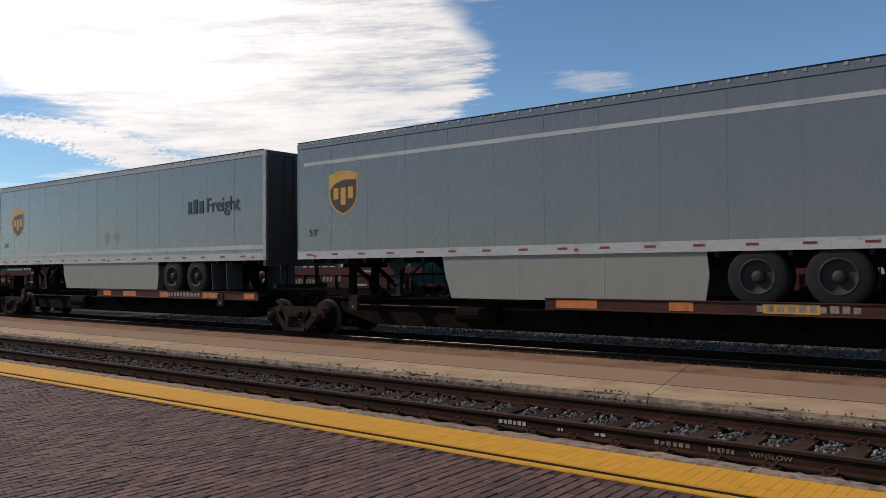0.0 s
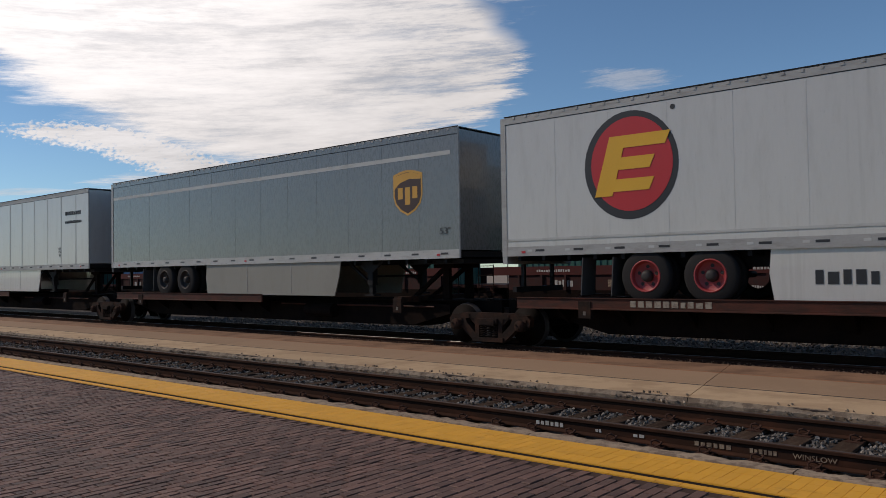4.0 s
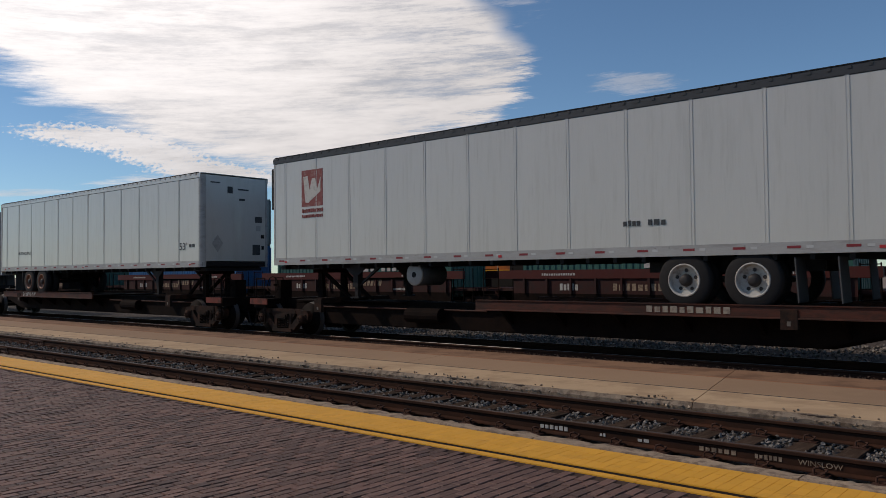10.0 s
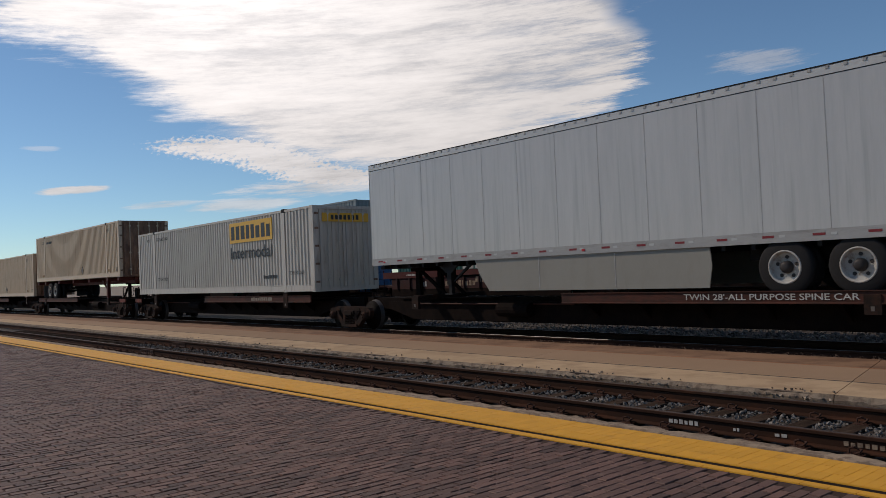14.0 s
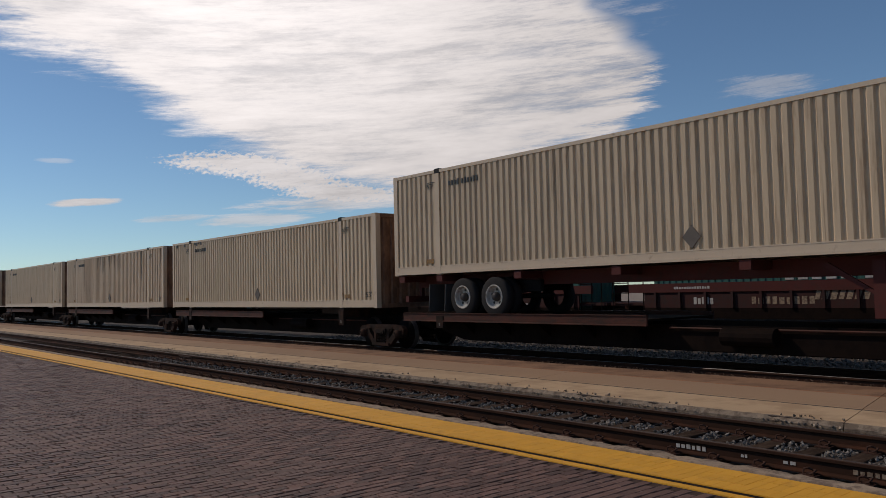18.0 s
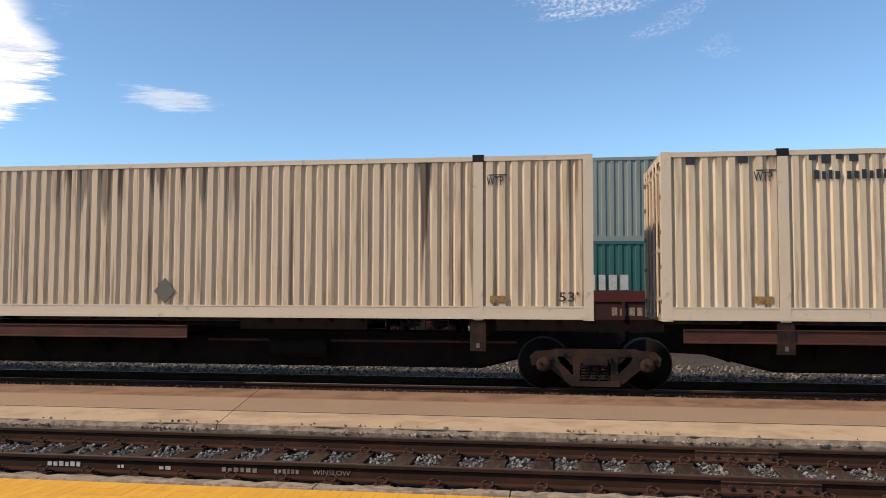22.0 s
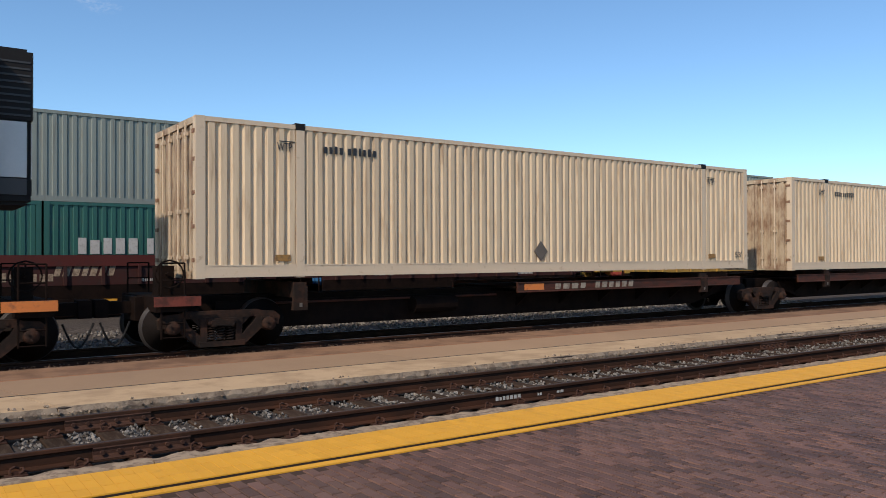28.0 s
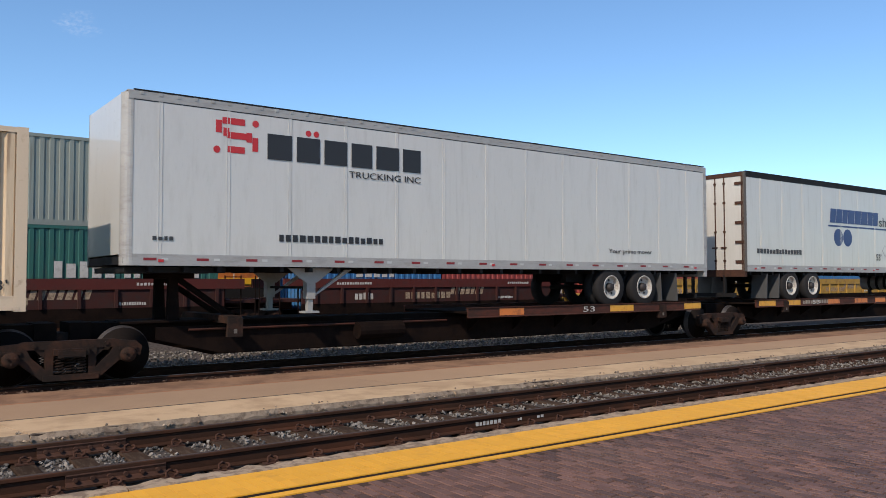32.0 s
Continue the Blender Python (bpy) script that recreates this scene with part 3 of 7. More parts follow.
def sign_blocks(x, z, w, h, n, key, parent, label, y=-1.314, gap=0.15, slant=0.0, seed=1):
    """A large sign as plain blocks, each a piece of its own."""
    rng = random.Random(seed)
    ws = [rng.uniform(0.8, 1.1) for _ in range(n)]
    k = w / (sum(ws) + gap * (n - 1))
    cx, first = x, None
    for v in ws:
        bm = bmesh.new()
        a, b = cx, cx + v * k
        sh = slant * h
        prism(bm, [(a, z), (b, z), (b + sh, z + h), (a + sh, z + h)], y, y + 0.014)
        part("sign_block", bm, key, parent, label)
        cx = b + gap * k


# ---- the place: tracks and platform ----
TRACK_NEAR, TRACK_TRAIN, TRACK_STACK, TRACK_FAR = 8.80, 15.24, 27.65, 34.0
PLAT = 0.05


def ground():
    bm = bmesh.new()
    s = 4500
    v = [bm.verts.new(p) for p in ((-s, -s, -0.42), (s, -s, -0.42), (s, s, -0.42), (-s, s, -0.42))]
    bm.faces.new(v)
    structure("ground", bm, "earth", "dry brown open ground reaching the horizon")
    # ballast beds
    bm = bmesh.new()
    prism(bm, [(6.9, -0.45), (10.2, -0.45), (10.2, -0.215), (6.9, -0.215)], -220, 160, 'x')
    structure("ballast_bed_near", bm, "ballast", "grey-brown ballast between the sleepers of the platform track")
    bm = bmesh.new()
    prism(bm, [(13.5, -0.45), (22.0, -0.45), (21.5, -0.14), (17.4, -0.10), (13.6, -0.10)], -260, 200, 'x')
    structure("ballast_bed_train", bm, "ballast", "grey ballast shoulder under the passing train")
    bm = bmesh.new()
    prism(bm, [(22.0, -0.45), (44, -0.45), (43, -0.12), (23.0, -0.12)], -260, 200, 'x')
    structure("ballast_bed_yard", bm, "ballast", "grey ballast of the yard tracks behind")
    # grit strip along the island slab
    bm = bmesh.new()
    prism(bm, [(13.45, -0.45), (14.5, -0.45), (14.42, -0.055), (14.1, -0.035), (13.7, 0.02), (13.45, 0.02)], -260, 200, 'x')
    structure("grit_strip", bm, "dirt", "brown grit and gravel beside the rail")


def rail_mesh(x0, x1, head, me_name="rail"):
    bm = bmesh.new()
    foot = [(-0.07, -0.17), (0.07, -0.17), (0.07, -0.158), (0.012, -0.14), (0.010, -0.05), (0.035, -0.036), (0.035, -0.008), (0.026, -0.002), (-0.026, -0.002), (-0.035, -0.008), (-0.035, -0.036), (-0.010, -0.05), (-0.012, -0.14), (-0.07, -0.158)]
    prism(bm, foot, x0, x1, 'x')
    prism(bm, [(-0.026, -0.002), (0.026, -0.002), (0.024, 0.0015), (-0.024, 0.0015)], x0, x1, 'x', 1)
    return mesh_of(bm, me_name, "rail", head)


def track(name, y, z, x0, x1, head, step, tie_from, tie_to, label, pieces):
    """Two rails on sleepers. Sleepers from tie_from to tie_to are parts of their own when pieces is set."""
    tr = tagged(new(name), label, kind="structure")
    tr.location = (0, y, z)
    rm = rail_mesh(x0, x1, head)
    for s in (-1, 1):
        shared("rail", rm, tr, pose(0, s * 0.7525, 0))
    bm = bmesh.new()
    slab_box(bm, -0.115, 0.115, -1.3, 1.3, -0.36, -0.182)
    bmesh.ops.bevel(bm, geom=bm.edges[:], offset=0.012, segments=1, affect='EDGES')
    tie = mesh_of(bm, "sleeper", "sleeper")
    n = int((tie_to - tie_from) / step)
    for i in range(n):
        x = tie_from + i * step + random.uniform(-0.02, 0.02)
        shared("sleeper", tie, tr, pose(x, random.uniform(-0.03, 0.03), random.uniform(-0.006, 0.004), 0, 0, random.uniform(-0.8, 0.8)))
    return tr


def clip_mesh():
    """Spring clip and plate that hold a rail to a sleeper."""
    bm = bmesh.new()
    slab_box(bm, -0.09, 0.09, -0.17, 0.17, -0.182, -0.168)
    for s in (-1, 1):
        pts = [Vector((-0.05, s * 0.13, -0.16)), Vector((-0.05, s * 0.12, -0.115)), Vector((-0.01, s * 0.10, -0.10)), Vector((0.03, s * 0.075, -0.125)), Vector((0.06, s * 0.09, -0.12)), Vector((0.06, s * 0.14, -0.135)), Vector((0.02, s * 0.15, -0.155))]
        for a, b in zip(pts, pts[1:]):
            rod(bm, a, b, 0.011, 6)
        slab_box(bm, -0.03, 0.05, s * 0.10 - 0.02, s * 0.10 + 0.02, -0.17, -0.145)
    return mesh_of(bm, "rail_clip", "rusty")


def stones(name, label, n, area, z, size, seed, heap=0.0, key="stone"):
    """Loose broken stones, too many to count."""
    rng = np.random.default_rng(seed)
    base = np.array([(0, 0, 1), (0.9, 0.1, 0.1), (0.2, 0.95, -0.05), (-0.85, 0.2, 0.1), (-0.1, -0.9, 0.0), (0.55, -0.5, 0.55), (-0.4, 0.5, 0.6), (0, 0, -0.7)])
    tri = np.array([(0, 1, 6), (0, 6, 3), (0, 3, 4), (0, 4, 5), (0, 5, 1), (1, 2, 6), (6, 2, 3), (1, 5, 4), (7, 2, 1), (7, 3, 2), (7, 4, 3), (7, 1, 4)])
    pts = area(rng, n)
    n = len(pts)
    sc = rng.uniform(0.6, 1.35, (n, 1, 1)) * size * rng.uniform(0.7, 1.2, (n, 1, 3))
    a = rng.uniform(0, 2 * np.pi, n)
    b = rng.uniform(-0.9, 0.9, n)
    v = base[None] * sc + rng.normal(0, 0.1 * size, (n, 8, 3))
    ca, sa, cb, sb = np.cos(a)[:, None], np.sin(a)[:, None], np.cos(b)[:, None], np.sin(b)[:, None]
    x, y, zz = v[..., 0], v[..., 1], v[..., 2]
    y, zz = y * cb - zz * sb, y * sb + zz * cb
    x, y = x * ca - y * sa, x * sa + y * ca
    zt = np.asarray(z)[..., None] if not np.isscalar(z) else z
    if pts.shape[1] == 3:
        zt = pts[:, 2:3]
    v = np.stack([x + pts[:, 0:1], y + pts[:, 1:2], zz + zt + rng.uniform(0, heap, (n, 1))], -1).reshape(-1, 3)
    f = (tri[None] + 8 * np.arange(n)[:, None, None]).reshape(-1, 3)
    me = bpy.data.meshes.new(name)
    me.from_pydata(v.tolist(), [], f.tolist())
    me.materials.append(M[key])
    return tagged(new(name, me), label, kind="stuff")


def lay_bricks():
    """Brick paving in courses across the platform: the nearest bricks singly, the rest joined."""
    W, L, g = 0.100, 0.205, 0.007
    floor = bmesh.new()
    slab_box(floor, -230, 160, -9.0, 5.88, -0.4, PLAT - 0.010)
    paving = structure("platform", floor, "sand", "station platform paved with dark red-brown brick")
    rng = np.random.default_rng(4)

    def cells(x0, x1, y0, y1):
        for i in range(int(x0 / W), int(x1 / W)):
            sh = (i % 2) * L * 0.5
            for j in range(int(y0 / L) - 1, int(y1 / L) + 1):
                ya = j * L + sh
                if ya < y0 - 1e-6 or ya + L > y1 + 0.03:
                    continue
                yield i * W, ya
    t = 0.006
    bmesh_verts, faces = [], []
    near = []
    # a stretch right before the camera's feet and the joined rest
    for x, y in [c for c in cells(-34, 30, -1.0, 5.86)]:
        if abs(x) > 6 and y < 0.3 * abs(x) - 7:
            continue
        if -4.8 < x < -3.6 and 4.2 < y < 5.7 and len(near) < 100 or 3.6 < x < 4.8 and 4.2 < y < 5.7 and len(near) < 200:
            near.append((x, y))
            continue
        dz = rng.uniform(-0.003, 0.003)
        sx, sy = rng.uniform(-0.003, 0.003, 2)
        k = len(bmesh_verts)
        x0, x1, y0, y1 = x + g / 2, x + W - g / 2, y + g / 2, y + L - g / 2
        zt = PLAT + dz
        bmesh_verts += [(x0, y0, PLAT - 0.02), (x1, y0, PLAT - 0.02), (x1, y1, PLAT - 0.02), (x0, y1, PLAT - 0.02),
                        (x0 + t, y0 + t, zt + sx), (x1 - t, y0 + t, zt + sy), (x1 - t, y1 - t, zt - sx), (x0 + t, y1 - t, zt - sy)]
        faces += [(k + 4, k + 5, k + 6, k + 7), (k, k + 1, k + 5, k + 4), (k + 1, k + 2, k + 6, k + 5), (k + 2, k + 3, k + 7, k + 6), (k + 3, k, k + 4, k + 7)]
    me = bpy.data.meshes.new("paving_bricks")
    me.from_pydata(bmesh_verts, [], faces)
    me.materials.append(M["brickred"])
    ob = new("paving_bricks", me)
    ob.parent = paving
    tagged(ob, "dark red-brown paving bricks in straight courses", kind="stuff")
    bm = bmesh.new()
    slab_box(bm, g / 2, W - g / 2, g / 2, L - g / 2, -0.02, 0.0)
    bmesh.ops.bevel(bm, geom=[e for e in bm.edges if all(v.co.z > -0.01 for v in e.verts)], offset=t, segments=1, affect='EDGES')
    one = mesh_of(bm, "brick", "brickred")
    for x, y in near:
        shared("brick", one, paving, pose(x, y, PLAT + random.uniform(-0.003, 0.003), random.uniform(-1, 1), random.uniform(-1, 1), 0))
    # far paving where bricks can no longer be told apart
    bm = bmesh.new()
    slab_box(bm, -230, -34, -9.0, 5.86, PLAT - 0.02, PLAT)
    slab_box(bm, 30, 160, -9.0, 5.86, PLAT - 0.02, PLAT)
    part("far_paving", bm, "brickred", paving)
    return paving


def platform_edge():
    """Yellow painted strip, groove, narrow yellow line and the worn kerb."""
    W = 0.100
    edge = tagged(new("platform_edge"), "bright yellow painted brick safety strip along the platform edge", kind="structure")
    bm = bmesh.new()
    slab_box(bm, -230, 160, 5.86, 6.80, -0.4, PLAT - 0.012)
    part("strip_bed", bm, "groove", edge)
    part("paint_bed", boxes((-60, 46, 6.092, 6.742, PLAT - 0.04, PLAT - 0.003)), "yellow_brick", edge)
    v, f = [], []
    rng = np.random.default_rng(9)

    def tile(x0, x1, y0, y1):
        k = len(v)
        z, t = PLAT + rng.uniform(-0.0008, 0.0008), 0.0012
        v.extend([(x0, y0, PLAT - 0.04), (x1, y0, PLAT - 0.04), (x1, y1, PLAT - 0.04), (x0, y1, PLAT - 0.04), (x0 + t, y0 + t, z), (x1 - t, y0 + t, z), (x1 - t, y1 - t, z), (x0 + t, y1 - t, z)])
        f.extend([(k + 4, k + 5, k + 6, k + 7), (k, k + 1, k + 5, k + 4), (k + 1, k + 2, k + 6, k + 5), (k + 2, k + 3, k + 7, k + 6), (k + 3, k, k + 4, k + 7)])
    for i in range(-600, 460):
        x = i * W
        for y0, y1 in ((6.093, 6.3085), (6.309, 6.5245), (6.525, 6.741)):
            tile(x + 0.0004, x + W - 0.0004, y0, y1)
    for i in range(-300, 230):
        tile(i * 0.205 + 0.001, i * 0.205 + 0.204, 5.885, 5.985)
    me = bpy.data.meshes.new("yellow_bricks")
    me.from_pydata(v, [], f)
    me.materials.append(M["yellow_brick"])
    ob = new("yellow_bricks", me)
    ob.parent = edge
    tagged(ob, "yellow painted bricks, lightly scuffed", kind="stuff")
    bm = bmesh.new()
    slab_box(bm, -230, -60, 6.09, 6.74, PLAT - 0.02, PLAT)
    slab_box(bm, -230, -60, 5.885, 5.985, PLAT - 0.02, PLAT)
    slab_box(bm, 46, 160, 5.885, 5.985, PLAT - 0.02, PLAT)
    slab_box(bm, 46, 160, 6.09, 6.74, PLAT - 0.02, PLAT)
    part("far_strip", bm, "yellow_brick", edge)
    # kerb stones with broken corners
    x = -70.0
    k = 0
    while x < 60:
        w = random.uniform(1.6, 2.6)
        bm = bmesh.new()
        n = 40
        top, out = [], []
        for i in range(n + 1):
            px = x + 0.006 + (w - 0.012) * i / n
            wob = 0.018 * noise.noise((px * 3.1, 1.7, 0)) + 0.014 * noise.noise((px * 11, 4.2, 0))
            ez = PLAT - 0.004 + 0.022 * noise.noise((px * 5, 9, 0)) + 0.012 * noise.noise((px * 17, 3, 0))
            chip = 0.05 * max(0.0, noise.noise((px * 2.3, 12.5, 0)) - 0.25)
            top.append((bm.verts.new((px, 6.745 + 0.25 * wob, PLAT - 0.03)), bm.verts.new((px, 6.762 + 0.25 * wob, PLAT + 0.012 + 0.3 * (ez - PLAT))), bm.verts.new((px, 6.88 + 0.3 * wob, PLAT + 0.014 + 0.5 * (ez - PLAT))),
                        bm.verts.new((px, 6.965 + wob - chip, ez + 0.006)), bm.verts.new((px, 7.0 + wob - chip, PLAT - 0.035)), bm.verts.new((px, 7.01, -0.35))))
        for a, b in zip(top, top[1:]):
            for q in range(5):
                bm.faces.new((a[q], a[q + 1], b[q + 1], b[q])).normal_flip()
        bm.faces.new(top[0])
        bm.faces.new(top[-1][::-1])
        bmesh.ops.recalc_face_normals(bm, faces=bm.faces[:])
        part("kerb_stone", bm, "kerb", edge)
        x += w
    bm = bmesh.new()
    slab_box(bm, -230, -70, 6.745, 7.0, -0.35, PLAT + 0.004)
    slab_box(bm, x, 160, 6.745, 7.0, -0.35, PLAT + 0.004)
    part("far_kerb", bm, "kerb", edge)


def island():
    """Concrete strip between the two tracks, cast in slabs with dark joints and a crumbled edge."""
    isl = tagged(new("concrete_island"), "buff concrete strip between the tracks, stained and cracked", kind="structure")
    bm = boxes((-230, 160, 9.99, 13.62, -0.42, PLAT - 0.022))
    part("joint_bed", bm, "joint", isl)
    part("long_joint", boxes((-230, 160, 11.10, 11.165, PLAT - 0.05, PLAT - 0.015)), "joint", isl)
    part("stained_joint", boxes((-230, 160, 12.475, 12.535, PLAT - 0.05, PLAT - 0.004)), "rust_line", isl)
    cross = [-4.36 + 5.96 * i for i in range(-16, 14)]
    sk = 0.22
    for a, b in zip(cross, cross[1:]):
        for y0, y1, key, lift in ((9.93, 11.10, "slab", -0.012), (11.165, 12.475, "slab_mid", -0.004), (12.535, 13.60, "slab_red", 0.0)):
            bm = bmesh.new()
            x0, x1 = a + 0.006, b - 0.006
            near_edge = y0 == 9.93
            n = 70 if near_edge else 24
            rows = []
            for i in range(n + 1):
                x = x0 + (x1 - x0) * i / n
                wob = (0.035 * noise.noise((x * 1.3, 3, 0)) + 0.025 * noise.noise((x * 6, 8, 0))) if near_edge else 0.004 * noise.noise((x * 2, y0, 0))
                drop = max(0, noise.noise((x * 0.9, 21, 0))) * 0.12 + max(0, noise.noise((x * 5, 31, 0))) * 0.05 if near_edge else 0
                yy = [y0 + wob, y0 + (0.05 + drop if near_edge else 0.008) + wob, y1 - 0.008, y1 + 0.004 * noise.noise((x * 2, y1, 0))]
                zz = [PLAT + lift - (0.05 + 0.06 * abs(noise.noise((x * 8, 2, 0))) if near_edge else 0.008), PLAT + lift, PLAT + lift, PLAT + lift - 0.008]
                pts = [(x - sk * (q - 9.93), q, w) for q, w in zip(yy, zz)]
                rows.append([bm.verts.new((pts[0][0], y0 + wob, -0.4))] + [bm.verts.new(p) for p in pts] + [bm.verts.new((pts[-1][0], y1, -0.1))])
            for p, q in zip(rows, rows[1:]):
                for i in range(5):
                    f = bm.faces.new((p[i], p[i + 1], q[i + 1], q[i]))
                    f.material_index = 1 if near_edge and i < 2 else 0
            bm.faces.new(rows[0])
            bm.faces.new(rows[-1][::-1])
            bmesh.ops.recalc_face_normals(bm, faces=bm.faces[:])
            part("slab", bm, [key, "slab_edge"], isl)


ground()
lay_bricks()
platform_edge()
island()
near_track = track("platform_track", TRACK_NEAR, 0.0, -220, 160, "railhead", 0.53, -42, 40, "disused-looking brown platform track on weathered sleepers", True)
train_track = track("main_track", TRACK_TRAIN, 0.065, -260, 200, "shiny_head", 0.55, -34, 34, "main line track with polished rail heads", True)
yard_track = track("yard_track", TRACK_STACK, 0.05, -260, 200, "railhead", 0.55, -12, 12, "yard track under the standing container train", False)
far_track = track("far_track", TRACK_FAR, 0.05, -260, 200, "railhead", 0.55, -8, -2, "far yard track", False)


def rail_fittings():
    cm_ = clip_mesh()
    n = int((20 + 26) / 0.53)
    for i in range(n):
        x = -42 + 0.53 * (int((42 - 26) / 0.53) + i)
        for s in (-1, 1):
            shared("rail_clip", cm_, near_track, pose(x, s * 0.7525, 0))
    # joint bars with bolts
    for s, x in ((-1, 1.58), (1, 1.59), (1, -24.0), (-1, -22.5), (1, 17.5), (-1, 19.6), (1, 14.5)):
        bm = bmesh.new()
        for side in (-1, 1):
            prism(bm, [(side * 0.012, -0.145), (side * 0.06, -0.15), (side * 0.045, -0.125), (side * 0.03, -0.11), (side * 0.03, -0.075), (side * 0.04, -0.05), (side * 0.033, -0.037), (side * 0.011, -0.05)], 0, 0.914, 'x')
            for k in range(6):
                rod(bm, (0.08 + 0.15 * k, side * 0.028, -0.092), (0.08 + 0.15 * k, side * 0.068, -0.092), 0.022, 6)
        ob = part("joint_bar", bm, "rusty", near_track)
        ob.location = (x, s * 0.7525, 0)
    # paint marks on the web of the near rail
    for x, w, h in ((-5.43, 0.38, 0.05), (-4.62, 0.07, 0.035), (-4.15, 0.13, 0.035), (6.43, 0.42, 0.05), (7.15, 0.07, 0.035), (7.5, 0.12, 0.035)):
        ob = part("paint_mark", bar_row(0, 0, w, h, max(2, int(w / 0.055)), y=0, t=0.003, seed=int(w * 100)), "offwhite", near_track)
        ob.location = (x, -0.7525 - 0.0175, -0.12)
    for x, w in ((-3.45, 0.38), (-2.88, 0.26)):
        ob = part("chalk_mark", bar_row(0, 0, w, 0.045, 6, y=0, t=0.002, seed=7), "kerb", near_track)
        ob.location = (x, -0.7525 - 0.0175, -0.12)
    ob = lettering("WINSLOW", -2.47, -0.12, 0.05, "kerb", near_track, width=0.4, y=-0.7525 - 0.0175, name="chalk_mark")


rail_fittings()


def bed_area(x0, x1, y0, y1, zz, ties=None):
    def f(rng, n):
        p = np.stack([rng.uniform(x0, x1, n), rng.uniform(y0, y1, n), np.full(n, zz)], 1)
        if ties:
            ph = ((p[:, 0] - ties[0]) / ties[1]) % 1.0
            p = p[(ph > 0.27) & (ph < 0.73)]
        return p
    return f


stones("ballast_stones", "loose grey stones heaped between the sleepers of the platform track", 17000, bed_area(-26, 24, 8.12, 9.48, -0.215, (-42, 0.53)), 0, 0.026, 3, 0.05)
stones("ballast_stones", "loose grey stones beside the near rail", 1800, bed_area(-26, 24, 7.05, 7.95, -0.215), 0, 0.03, 5, 0.01)
stones("ballast_stones", "grey ballast stones behind the passing train", 9000, bed_area(-30, 30, 16.2, 21.2, -0.10), 0, 0.045, 6, 0.02)
stones("ballast_stones", "small grit stones along the island edge", 4000, bed_area(-30, 30, 13.6, 14.4, -0.01), 0, 0.014, 8, 0.0, "grit")


def crumbs(rng, n):
    """Broken bits along the worn edge of the island, in drifts."""
    x = rng.uniform(-28, 26, n)
    keep = np.array([noise.noise((q * 0.9, 21, 0)) + 0.4 * noise.noise((q * 3, 5, 0)) > rng.uniform(-0.3, 0.45) for q in x])
    x = x[keep]
    y = 9.86 + np.abs(rng.normal(0, 0.11, len(x)))
    return np.stack([x, y, np.where(y > 10.02, PLAT - 0.008, PLAT - 0.075)], 1)


def grit(rng, n):
    x = rng.uniform(-28, 26, n)
    y = 13.55 + np.abs(rng.normal(0, 0.16, n))
    return np.stack([x, y, np.where(y < 13.7, 0.03, 0.0)], 1)


stones("edge_rubble", "pale crumbs of broken concrete along the island edge", 3200, crumbs, 0, 0.022, 12, 0.01, "slab_edge")
stones("grit_stones", "small dark grit stones beside the main track", 2200, grit, 0, 0.022, 14, 0.01, "grit")


# ---- the passing train ----
TL = 16.15                      # length of a 53-foot box
HALF = 1.30
RUN_T = [0, 1, 2, 3, 4, 7, 8, 9, 10, 11, 13, 14, 17, 18, 19, 20, 22, 23, 24, 28, 29, 30, 31, 32]
RUN_S = [-2.58, 8.36, 19.04, 29.3, 39.76, 71.21, 81.44, 91.27, 102.42, 112.04, 131.74, 141.75, 171.32, 180.9, 190.39, 199.93, 218.62, 228.21, 237.28, 274.29, 283.12, 292.32, 301.81, 310.76]
DECK = 1.065                    # top of the wheel deck
RAIL_Z = 0.065
WHEEL_R = 0.445
MOVING = []                     # things of the train with their place at the start
SPINNING = []


def run(t):
    """Metres travelled by the train after t seconds."""
    return float(np.interp(t, RUN_T, RUN_S))


def on_train(ob, u):
    ob.location = (u, TRACK_TRAIN, 0)
    MOVING.append((ob, u))
    return ob


def road_wheel_meshes():
    out = {}
    for key in ("rim_white", "rim_dark", "rim_red", "rim_rust"):
        bm = bmesh.new()
        for y in (-0.30,):
            turned(bm, [(0.30, y), (0.46, y + 0.005), (0.505, y + 0.035), (0.512, y + 0.13), (0.505, y + 0.215), (0.46, y + 0.25), (0.30, y + 0.25)], 0, 0, 32, 0, False)
        tyre = mesh_of(bm, "tyre", "tyre")
        bm = bmesh.new()
        turned(bm, [(0.312, -0.296), (0.305, -0.306), (0.295, -0.312), (0.278, -0.305), (0.265, -0.22), (0.25, -0.17)], 0, 0, 28, 0, False)
        turned(bm, [(0.266, -0.215), (0.215, -0.190), (0.11, -0.186)], 0, 0, 28, 1, False)
        for i in range(5):
            a = 2 * math.pi * i / 5 + 0.3
            rod(bm, (0.185 * math.cos(a), -0.18, 0.185 * math.sin(a)), (0.185 * math.cos(a), -0.194, 0.185 * math.sin(a)), 0.036, 10, 2)
        turned(bm, [(0.12, -0.168), (0.115, -0.235), (0.09, -0.30), (0.05, -0.315)], 0, 0, 16, 2)
        for i in range(10):
            a = 2 * math.pi * i / 10
            rod(bm, (0.165 * math.cos(a), -0.16, 0.165 * math.sin(a)), (0.165 * math.cos(a), -0.20, 0.165 * math.sin(a)), 0.016, 6)
        rim = mesh_of(bm, "rim", key, key, "rim_dark")
        out[key] = (tyre, rim)
    return out


ROAD_WHEELS = road_wheel_meshes()


